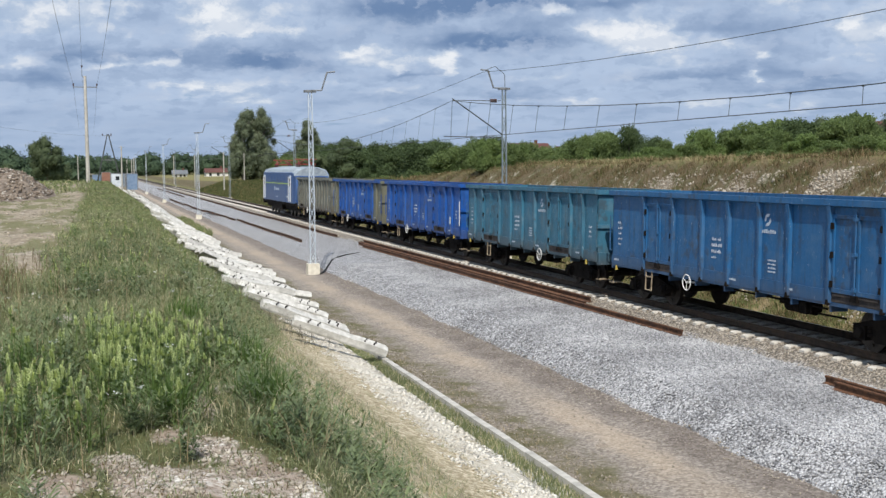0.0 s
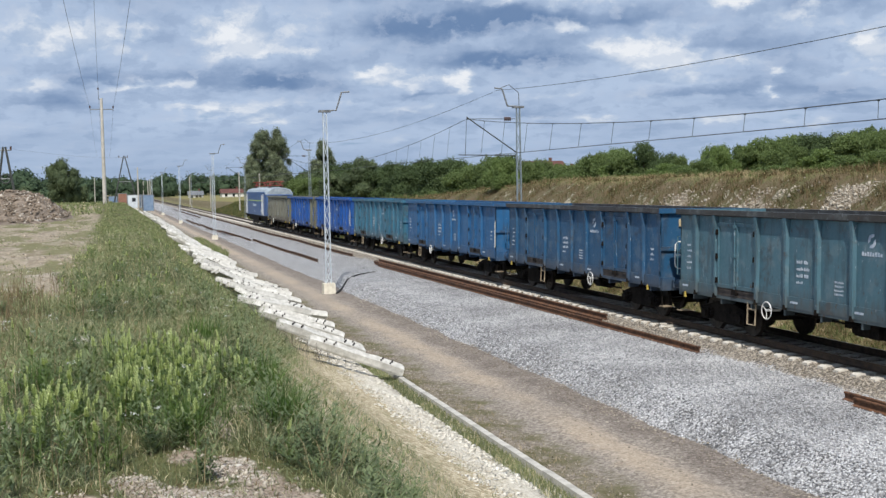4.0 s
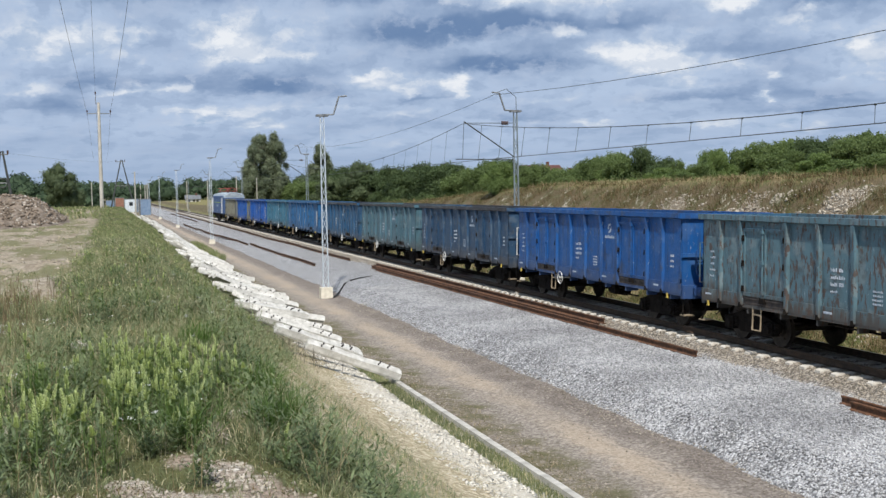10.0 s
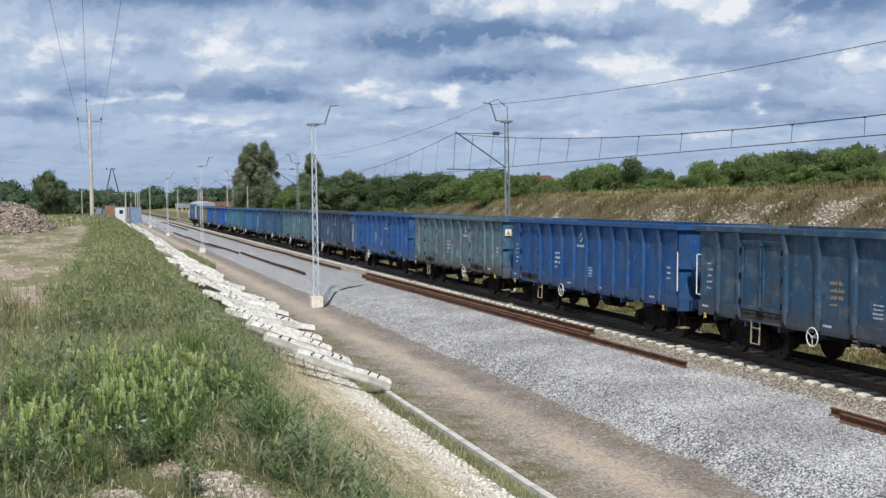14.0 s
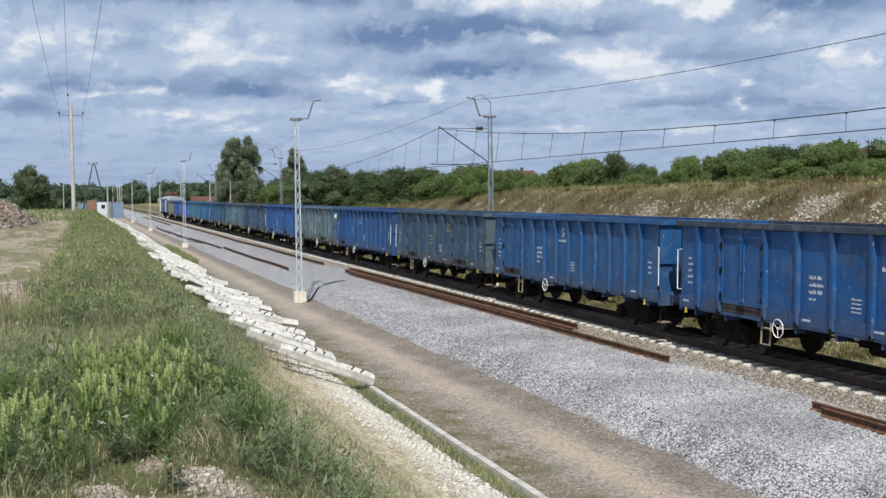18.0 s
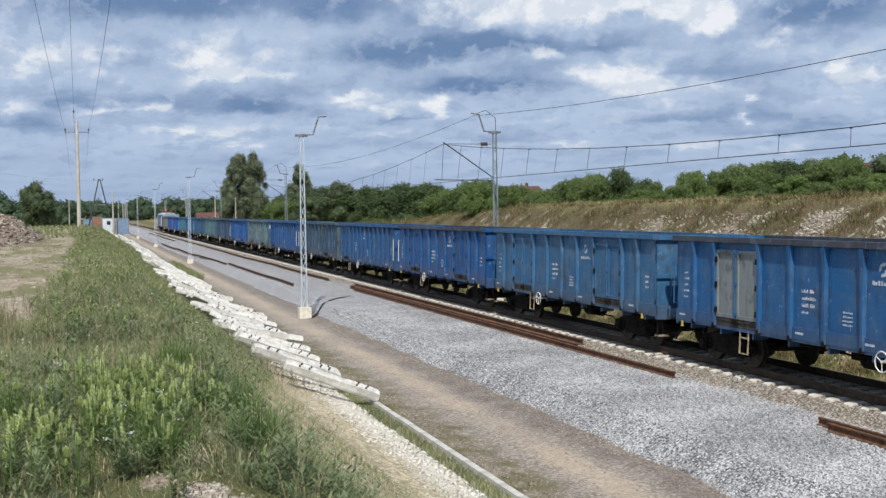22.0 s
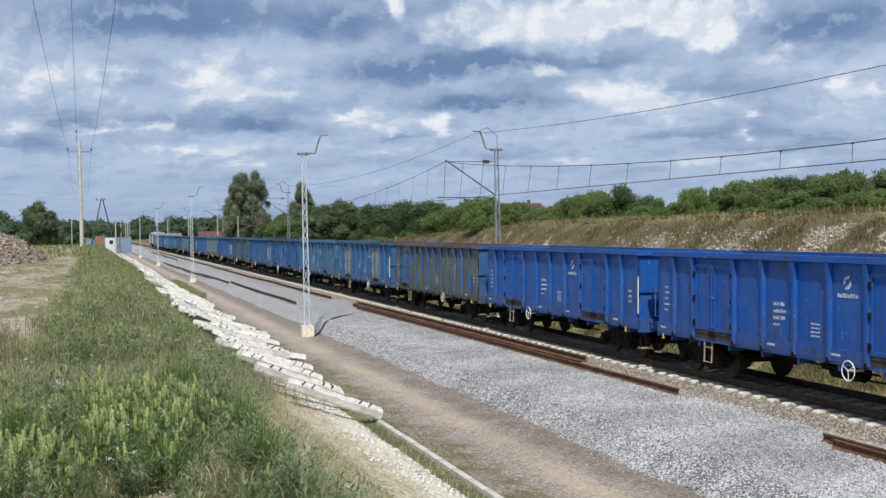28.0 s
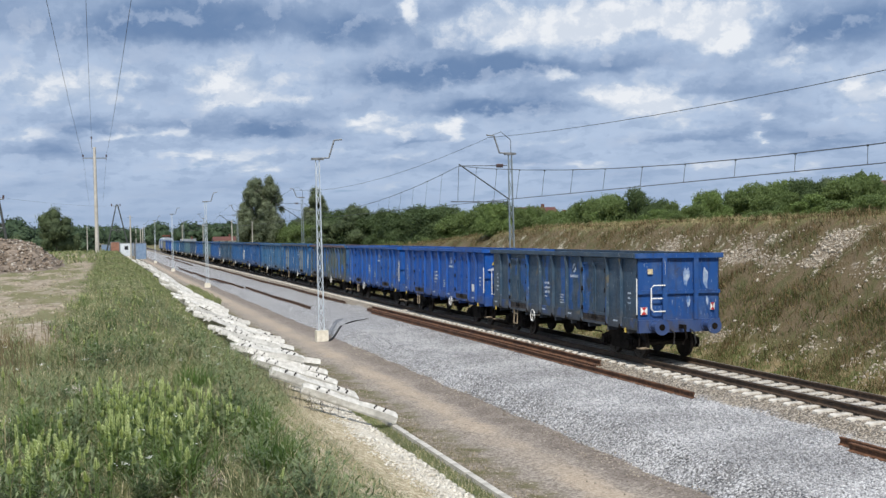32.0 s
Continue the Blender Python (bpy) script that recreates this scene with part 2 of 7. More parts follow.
def paint_build(k, pos, patched=False):
    info = k.n("ShaderNodeObjectInfo")
    shift = k.scale(k.vec(1.0, 3.1, 7.7), k.math("MULTIPLY", info.outputs["Random"], 40.0))
    p = k.add(pos, shift)
    base = info.outputs["Color"]
    wear = info.outputs["Alpha"]
    x, y, z = k.xyz(p)
    streak = k.noise(k.vec(k.math("MULTIPLY", x, 2.0), k.math("MULTIPLY", y, 2.0), k.math("MULTIPLY", z, 0.28)), 2.4, 5.0, 0.6)
    cloud = k.noise(p, 1.1, 4.0, 0.6)
    fine = k.noise(p, 14.0, 6.0, 0.65)
    if patched:
        tall = k.vec(x, y, k.math("MULTIPLY", z, 0.45))
        base = k.mix(k.math("MULTIPLY", k.step(k.noise(tall, 1.1, 4.0, 0.6), 0.53, 0.57), 0.85), base, (0.012, 0.105, 0.36))
        base = k.mix(k.step(k.noise(p, 1.5, 5.0, 0.6), 0.60, 0.68, 0.0, 0.6), base, (0.23, 0.18, 0.085))
    base = k.mix(1.0, base, (0.76, 0.76, 0.76), "MULTIPLY")
    c = k.mix(k.step(cloud, 0.35, 0.7, 0.0, 0.34), base, k.mix(0.4, base, (0.13, 0.19, 0.25)))
    c = k.mix(k.step(streak, 0.48, 0.70, 0.0, 0.70), c, k.mix(0.65, base, (0.035, 0.033, 0.035)))
    chalky = k.math("MULTIPLY", k.step(k.noise(p, 2.2, 3.0), 0.52, 0.66), wear)
    c = k.mix(k.math("MULTIPLY", chalky, 0.28), c, (0.30, 0.32, 0.30))
    # pale scratches and caked dirt along the bottom fold
    scratch = k.noise(k.vec(k.math("MULTIPLY", x, 9.0), k.math("MULTIPLY", y, 9.0), k.math("MULTIPLY", z, 2.2)), 2.0, 4.0, 0.7)
    c = k.mix(k.step(scratch, 0.645, 0.69, 0.0, 0.60), c, (0.40, 0.45, 0.50))
    grime = k.step(k.math("MULTIPLY", k.noise(p, 3.3, 8.0, 0.7), k.noise(k.add(p, (5.0, 2.0, 9.0)), 0.9, 2.0)), 0.29, 0.40, 0.0, 0.55)
    c = k.mix(grime, c, (0.050, 0.047, 0.047))
    foot = k.math("ADD", k.xyz(pos)[2], k.math("MULTIPLY", k.math("SUBTRACT", streak, 0.5), 1.5))
    dirt = k.math("MULTIPLY", k.step(foot, 1.50, 1.0), k.math("ADD", 0.25, k.math("MULTIPLY", wear, 0.65)))
    c = k.mix(dirt, c, k.mix(fine, (0.030, 0.026, 0.024), (0.115, 0.095, 0.078)))
    # rust where the paint has chipped: upright flakes
    chip = k.noise(k.vec(k.math("MULTIPLY", x, 3.0), k.math("MULTIPLY", y, 3.0), k.math("MULTIPLY", z, 1.0)), 3.0, 6.0, 0.68)
    edge = k.math("SUBTRACT", 0.72, k.math("MULTIPLY", wear, 0.17))
    rust = k.step(k.math("SUBTRACT", chip, edge), 0.0, 0.03)
    c = k.mix(k.math("MULTIPLY", rust, 0.85), c, k.mix(k.noise(p, 9.0), (0.030, 0.019, 0.017), (0.13, 0.075, 0.05)))
    height = k.math("ADD", k.math("MULTIPLY", cloud, 1.0), k.math("MULTIPLY", fine, 0.12))
    return c, height, k.step(fine, 0.3, 0.8, 0.42, 0.72)


surface("wagon_paint", paint_build, 0.5, bump=0.02, spec=0.35)
surface("wagon_paint_patched", lambda k, pos: paint_build(k, pos, True), 0.6, bump=0.02, spec=0.25)
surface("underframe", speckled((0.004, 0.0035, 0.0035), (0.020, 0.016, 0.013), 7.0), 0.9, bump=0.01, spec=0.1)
surface("floor_steel", speckled((0.05, 0.035, 0.025), (0.14, 0.09, 0.06), 3.0), 0.9, bump=0.01)
surface("wheel_steel", speckled((0.014, 0.012, 0.011), (0.05, 0.04, 0.033), 9.0), 0.6, metal=0.4, bump=0.004)
surface("white_paint", speckled((0.55, 0.55, 0.53), (0.82, 0.82, 0.80), 11.0), 0.6, bump=0.002)
surface("scraped_paint", speckled((0.03, 0.12, 0.34), (0.40, 0.46, 0.54), 5.0, 8.0), 0.8)
surface("sill_dirt", speckled((0.016, 0.016, 0.018), (0.085, 0.068, 0.058), 5.0, 7.0), 0.85, bump=0.01)
surface("marking_white", speckled((0.26, 0.34, 0.44), (0.60, 0.64, 0.69), 14.0), 0.7)
surface("marking_ochre", speckled((0.22, 0.17, 0.09), (0.36, 0.29, 0.16), 20.0), 0.8)
surface("yellow_paint", speckled((0.27, 0.20, 0.05), (0.48, 0.37, 0.08), 15.0), 0.6)
surface("step_paint", speckled((0.14, 0.105, 0.07), (0.40, 0.33, 0.23), 6.0), 0.8)
surface("cream_paint", speckled((0.36, 0.28, 0.16), (0.60, 0.50, 0.32), 15.0), 0.7)
surface("black_rubber", speckled((0.01, 0.01, 0.01), (0.03, 0.03, 0.03), 20.0), 0.7)
surface("red_paint", speckled((0.38, 0.03, 0.03), (0.55, 0.06, 0.05), 20.0), 0.6)
surface("loco_blue", speckled((0.018, 0.062, 0.19), (0.032, 0.095, 0.25), 3.0), 0.4, spec=0.5)
surface("loco_light", speckled((0.40, 0.48, 0.60), (0.55, 0.62, 0.72), 4.0), 0.45)
surface("loco_roof", speckled((0.20, 0.24, 0.28), (0.38, 0.43, 0.47), 3.0), 0.6, bump=0.005)
surface("loco_stripe", speckled((0.38, 0.55, 0.05), (0.50, 0.68, 0.10), 6.0), 0.5)
surface("dark_glass", speckled((0.012, 0.016, 0.02), (0.03, 0.035, 0.04), 2.0), 0.08, spec=0.8)
surface("lamp_glass", speckled((0.6, 0.6, 0.55), (0.8, 0.8, 0.75), 8.0), 0.2, spec=0.8)
surface("pantograph_red", speckled((0.22, 0.035, 0.03), (0.33, 0.06, 0.05), 8.0), 0.6)
surface("concrete", speckled((0.37, 0.36, 0.33), (0.66, 0.65, 0.615), 5.0, 8.0), 0.9, bump=0.006)
surface("old_concrete", speckled((0.33, 0.305, 0.265), (0.60, 0.57, 0.515), 6.0, 8.0), 0.92, bump=0.008)
surface("gutter_concrete", speckled((0.33, 0.32, 0.29), (0.53, 0.51, 0.465), 5.0, 8.0), 0.92, bump=0.008)
surface("pole_concrete", speckled((0.33, 0.31, 0.27), (0.48, 0.46, 0.41), 2.5, 6.0), 0.9, bump=0.006)
surface("base_concrete", speckled((0.52, 0.48, 0.39), (0.72, 0.68, 0.58), 6.0, 6.0), 0.9, bump=0.006)
surface("galvanised", speckled((0.50, 0.56, 0.62), (0.68, 0.74, 0.79), 8.0), 0.5, metal=0.25, bump=0.002)
surface("mast_grey", speckled((0.20, 0.245, 0.27), (0.34, 0.39, 0.42), 8.0), 0.55, metal=0.3, bump=0.002)
surface("old_steel", speckled((0.12, 0.13, 0.14), (0.26, 0.27, 0.28), 5.0), 0.6, metal=0.4, bump=0.003)
surface("wire", speckled((0.03, 0.035, 0.035), (0.07, 0.075, 0.07), 3.0), 0.6)
surface("insulator", speckled((0.05, 0.03, 0.025), (0.11, 0.06, 0.05), 9.0), 0.3)
surface("rail_rust", speckled((0.045, 0.022, 0.013), (0.165, 0.078, 0.040), 9.0, 8.0), 0.85, bump=0.003)
surface("rail_dark", speckled((0.035, 0.024, 0.017), (0.09, 0.058, 0.038), 7.0, 6.0), 0.8, bump=0.003)
surface("rail_brown", speckled((0.045, 0.026, 0.016), (0.13, 0.068, 0.038), 7.0, 6.0), 0.85, bump=0.003)
surface("rail_head", speckled((0.20, 0.18, 0.16), (0.34, 0.31, 0.28), 6.0), 0.35, metal=0.8)
surface("bolt_black", speckled((0.015, 0.013, 0.012), (0.05, 0.04, 0.035), 12.0), 0.7)
surface("bark", speckled((0.06, 0.05, 0.04), (0.15, 0.13, 0.10), 6.0), 0.95, bump=0.03)
surface("wood_pole", speckled((0.36, 0.34, 0.30), (0.52, 0.50, 0.45), 3.0), 0.9, bump=0.005)
surface("leaf_green", island((0.058, 0.092, 0.030), (0.165, 0.220, 0.078)), 0.65, spec=0.3, thin=0.22)
surface("leaf_bright", island((0.075, 0.122, 0.034), (0.190, 0.255, 0.086)), 0.65, spec=0.3, thin=0.22)
surface("leaf_deep", island((0.045, 0.066, 0.032), (0.115, 0.150, 0.072)), 0.7, spec=0.3, thin=0.2)
surface("leaf_dark", island((0.030, 0.052, 0.022), (0.090, 0.130, 0.048)), 0.7, spec=0.3, thin=0.15)
surface("leaf_willow", island((0.085, 0.110, 0.068), (0.220, 0.255, 0.160)), 0.65, spec=0.3, thin=0.2)
surface("leaf_far", island((0.026, 0.048, 0.028), (0.068, 0.102, 0.055)), 0.8, spec=0.2)
surface("grass_lush", island((0.065, 0.082, 0.040), (0.270, 0.300, 0.150), (0.52, 0.46, 0.31), 0.16), 0.6, spec=0.3, thin=0.2)
surface("grass_mid", island((0.088, 0.108, 0.052), (0.310, 0.340, 0.175), (0.58, 0.52, 0.37), 0.16), 0.65, spec=0.25, thin=0.22)
surface("grass_far", island((0.085, 0.110, 0.046), (0.265, 0.305, 0.140), (0.42, 0.37, 0.23), 0.14), 0.7, spec=0.25, thin=0.2)
surface("grass_dry", island((0.15, 0.12, 0.064), (0.42, 0.34, 0.20), (0.11, 0.14, 0.05), 0.24), 0.8, spec=0.2)
surface("slope_green", island((0.034, 0.048, 0.018), (0.14, 0.16, 0.066), (0.26, 0.20, 0.11), 0.2), 0.8, spec=0.2, thin=0.35)
surface("straw_pale", island((0.20, 0.165, 0.095), (0.50, 0.42, 0.26), (0.12, 0.15, 0.055), 0.2), 0.8, spec=0.2)
surface("grass_brown", island((0.068, 0.048, 0.024), (0.19, 0.135, 0.068), (0.075, 0.085, 0.03), 0.33), 0.85, spec=0.2)
surface("verge_weeds", island((0.085, 0.078, 0.040), (0.255, 0.225, 0.130), (0.33, 0.27, 0.18), 0.3), 0.85, spec=0.2)
surface("dock_brown", island((0.085, 0.062, 0.036), (0.23, 0.18, 0.10)), 0.85, spec=0.2)
surface("weed_dark", island((0.050, 0.080, 0.034), (0.200, 0.250, 0.120)), 0.7, spec=0.25, thin=0.2)
surface("tussock", island((0.03, 0.065, 0.014), (0.15, 0.235, 0.062)), 0.6, spec=0.3, thin=0.35)
surface("weed_leaf", island((0.058, 0.088, 0.042), (0.255, 0.300, 0.155)), 0.7, spec=0.25, thin=0.22)
surface("flower_spike", island((0.40, 0.46, 0.19), (0.64, 0.68, 0.36)), 0.7, spec=0.2, thin=0.15)
surface("flower_stem", island((0.060, 0.098, 0.030), (0.165, 0.220, 0.080)), 0.7, spec=0.2, thin=0.25)
surface("chalk", speckled((0.42, 0.385, 0.32), (0.74, 0.71, 0.64), 7.0), 0.95, bump=0.02)
surface("slope_chalk", speckled((0.22, 0.19, 0.145), (0.52, 0.47, 0.395), 7.0), 0.95, bump=0.02)
surface("rubble", speckled((0.070, 0.054, 0.040), (0.27, 0.215, 0.165), 3.0), 0.95, bump=0.03)
surface("rubble_pale", speckled((0.27, 0.235, 0.19), (0.56, 0.52, 0.46), 4.0), 0.95, bump=0.02)
surface("clod", speckled((0.20, 0.165, 0.12), (0.44, 0.38, 0.30), 5.0), 0.95, bump=0.02)
surface("roof_red", speckled((0.085, 0.035, 0.03), (0.14, 0.058, 0.045), 2.0), 0.8)
surface("wall_white", speckled((0.55, 0.54, 0.50), (0.74, 0.73, 0.69), 1.0), 0.9)
surface("cabin_white", speckled((0.48, 0.53, 0.58), (0.70, 0.74, 0.78), 2.0), 0.6)
surface("cabin_blue", speckled((0.12, 0.19, 0.30), (0.22, 0.30, 0.42), 2.0), 0.6)
surface("cabin_rust", speckled((0.20, 0.09, 0.06), (0.32, 0.17, 0.12), 2.0), 0.7)


def stones(k, pos, scale):
    node = k.n("ShaderNodeTexVoronoi", ins={"Scale": scale, "Randomness": 1.0})
    k.put(node.inputs["Vector"], pos)
    return node.outputs["Distance"], node.outputs["Color"]


def ballast_build(k, pos):
    x, y, z = k.xyz(pos)
    d, c = stones(k, pos, 20.0)
    tone = k.xyz(c)[0]
    big = k.noise(pos, 0.5, 4.0, 0.6)
    new_stone = k.mix(tone, (0.085, 0.087, 0.095), (0.64, 0.645, 0.66))
    old_stone = k.mix(tone, (0.14, 0.118, 0.092), (0.46, 0.41, 0.345))
    wobble = k.math("ADD", x, k.math("MULTIPLY", k.math("SUBTRACT", big, 0.5), 0.9))
    c = k.mix(k.step(wobble, 14.75, 15.05), new_stone, old_stone)
    # the shade in the gaps between stones is put into the colour, near black
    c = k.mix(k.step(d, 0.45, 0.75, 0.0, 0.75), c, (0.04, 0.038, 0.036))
    c = k.mix(k.step(big, 0.42, 0.75, 0.0, 0.10), c, (0.42, 0.40, 0.37))
    c = k.mix(k.step(wobble, 16.2, 16.5, 0.0, 0.65), c, (0.045, 0.036, 0.028))
    c = k.mix(k.step(wobble, 17.3, 17.7, 0.0, 0.8), c, old_stone)
    return c, k.math("SUBTRACT", 1.0, d)


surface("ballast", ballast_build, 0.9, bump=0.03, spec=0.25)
surface("stone_grey", island((0.13, 0.132, 0.14), (0.64, 0.645, 0.66)), 0.9, spec=0.25)
surface("stone_brown", island((0.16, 0.135, 0.105), (0.48, 0.43, 0.36)), 0.9, spec=0.25)


def ground_build(k, pos):
    x, y, z = k.xyz(pos)
    big = k.noise(pos, 0.22, 4.0, 0.6)
    mid = k.noise(pos, 1.3, 5.0, 0.62)
    fine = k.noise(pos, 11.0, 6.0, 0.65)
    d, stone = stones(k, pos, 22.0)
    grit = k.xyz(stone)[0]
    wx = k.math("ADD", x, k.math("MULTIPLY", k.math("SUBTRACT", mid, 0.5), 1.1))
    wxb = k.math("ADD", x, k.math("MULTIPLY", k.math("SUBTRACT", big, 0.5), 3.0))
    sand = k.mix(k.step(fine, 0.3, 0.7), (0.175, 0.142, 0.10), (0.43, 0.37, 0.285))
    sand = k.mix(k.step(mid, 0.52, 0.68, 0.0, 0.5), sand, (0.47, 0.43, 0.37))
    sand = k.mix(k.step(k.noise(k.vec(x, k.math("MULTIPLY", y, 0.35), 0.0), 1.7, 6.0, 0.65), 0.47, 0.62, 0.0, 0.75), sand, (0.20, 0.16, 0.115))
    turf = k.mix(fine, (0.045, 0.048, 0.020), (0.15, 0.152, 0.065))
    dryturf = k.mix(k.step(fine, 0.36, 0.66), (0.25, 0.205, 0.125), (0.66, 0.58, 0.43))
    dryturf = k.mix(k.step(mid, 0.55, 0.66, 0.0, 0.35), dryturf, (0.165, 0.17, 0.075))
    chalk = k.mix(k.math("MULTIPLY", grit, fine), (0.48, 0.435, 0.35), (0.86, 0.83, 0.76))
    dirt = k.mix(k.step(fine, 0.3, 0.7), (0.165, 0.143, 0.122), (0.34, 0.302, 0.268))
    dirt = k.mix(0.55, dirt, k.mix(k.math("POWER", grit, 1.4), (0.105, 0.088, 0.070), (0.46, 0.41, 0.355)))
    lane = k.step(k.math("ABSOLUTE", k.math("SUBTRACT", wx, 8.95)), 0.1, 0.7, 0.85, 0.0)
    dirt = k.mix(k.math("MULTIPLY", lane, k.step(big, 0.35, 0.6, 0.3, 0.9)), dirt, k.mix(grit, (0.33, 0.265, 0.195), (0.49, 0.405, 0.315)))
    weedy = k.mix(k.step(mid, 0.35, 0.65), k.mix(fine, (0.075, 0.072, 0.035), (0.17, 0.155, 0.085)), k.mix(grit, (0.13, 0.112, 0.092), (0.33, 0.285, 0.24)))
    slope = k.mix(k.step(mid, 0.45, 0.6), k.mix(fine, (0.065, 0.050, 0.030), (0.190, 0.146, 0.088)), k.mix(fine, (0.045, 0.047, 0.02), (0.14, 0.13, 0.06)))
    band = k.math("ADD", k.step(k.math("ABSOLUTE", k.math("SUBTRACT", wx, 25.4)), 0.5, 1.5, 0.12, 0.0), k.step(k.math("ABSOLUTE", k.math("SUBTRACT", wx, 22.2)), 0.3, 1.2, 0.12, 0.0))
    patch = k.math("MULTIPLY", k.step(k.math("ADD", mid, band), 0.64, 0.76), k.step(k.math("ADD", big, band), 0.58, 0.70))
    patch = k.math("MULTIPLY", patch, k.step(fine, 0.3, 0.55, 0.35, 1.0))
    speck = k.step(k.math("ADD", grit, k.math("MULTIPLY", patch, 0.9)), 0.75, 1.1)
    slope_c = k.mix(k.math("MULTIPLY", k.math("ADD", patch, 0.12), speck), slope, (0.42, 0.38, 0.31))
    outcrop = k.n("ShaderNodeAttribute")
    outcrop.attribute_name = "chalk"
    seen = k.step(k.math("ADD", outcrop.outputs["Fac"], k.math("MULTIPLY", k.math("SUBTRACT", fine, 0.5), 0.9)), 0.35, 0.55)
    slope_c = k.mix(seen, slope_c, k.mix(k.math("MULTIPLY", grit, k.step(d, 0.6, 0.2)), (0.17, 0.135, 0.095), (0.62, 0.57, 0.48)))
    field = k.mix(k.step(mid, 0.35, 0.65), (0.25, 0.195, 0.095), (0.14, 0.155, 0.055))
    field = k.mix(k.step(wxb, 60.0, 140.0, 0.0, 0.7), field, (0.10, 0.13, 0.045))
    # from the heap in the west to the plateau in the east
    c = k.mix(k.step(wx, -1.0, -0.4), k.mix(k.step(k.noise(k.vec(x, k.math("MULTIPLY", y, 0.28), 0.0), 0.55, 5.0, 0.62), 0.44, 0.55, 0.0, 0.85), sand, k.mix(fine, (0.095, 0.10, 0.042), (0.20, 0.19, 0.095))), turf)
    worn = k.n("ShaderNodeAttribute")
    worn.attribute_name = "bare"
    bare = k.step(k.math("ADD", worn.outputs["Fac"], k.math("MULTIPLY", k.math("SUBTRACT", mid, 0.5), 1.2)), 0.35, 0.6)
    c = k.mix(bare, c, k.mix(k.math("MULTIPLY", k.step(mid, 0.42, 0.60), k.step(k.noise(pos, 26.0, 4.0, 0.7), 0.40, 0.58)), k.mix(fine, (0.17, 0.13, 0.10), (0.44, 0.36, 0.295)), k.mix(grit, (0.44, 0.40, 0.345), (0.82, 0.79, 0.72))))
    near = k.step(k.math("ADD", y, k.math("MULTIPLY", mid, 8.0)), 46.0, 30.0)
    edge = k.math("SUBTRACT", wx, k.step(y, 9.0, 33.0, 0.0, 3.0))
    c = k.mix(k.math("MULTIPLY", k.step(edge, 1.1, 1.9), near), c, dryturf)
    c = k.mix(k.math("MULTIPLY", k.step(wx, 5.25, 5.75), k.step(mid, 0.30, 0.46)), c, chalk)
    c = k.mix(k.step(x, 6.9, 7.0), c, weedy)
    c = k.mix(k.step(wx, 7.7, 8.35), c, dirt)
    c = k.mix(k.math("MULTIPLY", k.step(wx, 9.45, 10.0), k.step(mid, 0.40, 0.60, 0.50, 0.95)), c, k.mix(grit, (0.105, 0.088, 0.075), (0.235, 0.20, 0.175)))
    c = k.mix(k.step(wx, 18.9, 19.8), c, k.mix(k.step(mid, 0.45, 0.6), (0.10, 0.115, 0.04), (0.25, 0.20, 0.115)))
    c = k.mix(k.step(wx, 21.2, 22.4), c, slope_c)
    c = k.mix(k.step(k.math("ADD", wx, k.math("MULTIPLY", fine, 0.8)), 26.3, 27.4), c, field)
    height = k.math("ADD", k.math("MULTIPLY", mid, 0.7), k.math("ADD", k.math("MULTIPLY", fine, 0.35), k.math("MULTIPLY", d, -0.12)))
    return c, height


surface("earth", ground_build, 0.95, bump=0.09, spec=0.15)


# ---- mesh helpers ----
def mesh_of(bm, name, material, smooth=False):
    me = bpy.data.meshes.new(name)
    bm.to_mesh(me)
    bm.free()
    me.materials.append(MATS[material])
    if smooth:
        me.shade_smooth()
    return me


def part(name, bm, material, parent, label="", smooth=False):
    me = bm if isinstance(bm, bpy.types.Mesh) else mesh_of(bm, name, material, smooth)
    ob = new(name, me)
    ob.parent = parent
    return tagged(ob, label)


def thing(name, label, category, group="", at=None, kind=""):
    ob = new(name)
    ob.empty_display_size = 0.2
    if at is not None:
        ob.matrix_basis = at
    return tagged(ob, label, category, group, kind)


def solid(name, bm, material, label, category="", kind="", at=None, group="", smooth=False):
    me = bm if isinstance(bm, bpy.types.Mesh) else mesh_of(bm, name, material, smooth)
    ob = new(name, me)
    if at is not None:
        ob.matrix_basis = at
    return tagged(ob, label, category, group, kind)


def box(bm, x0, x1, y0, y1, z0, z1, taper=None):
    """A block; taper=(dx, dy) draws its top in on every side."""
    tx, ty = taper or (0, 0)
    v = [bm.verts.new(p) for p in ((x0, y0, z0), (x1, y0, z0), (x1, y1, z0), (x0, y1, z0),
                                   (x0 + tx, y0 + ty, z1), (x1 - tx, y0 + ty, z1), (x1 - tx, y1 - ty, z1), (x0 + tx, y1 - ty, z1))]
    for f in ((3, 2, 1, 0), (4, 5, 6, 7), (0, 1, 5, 4), (1, 2, 6, 5), (2, 3, 7, 6), (3, 0, 4, 7)):
        bm.faces.new([v[i] for i in f])
    return bm


def boxes(*sizes):
    bm = bmesh.new()
    for s in sizes:
        box(bm, *s)
    return bm


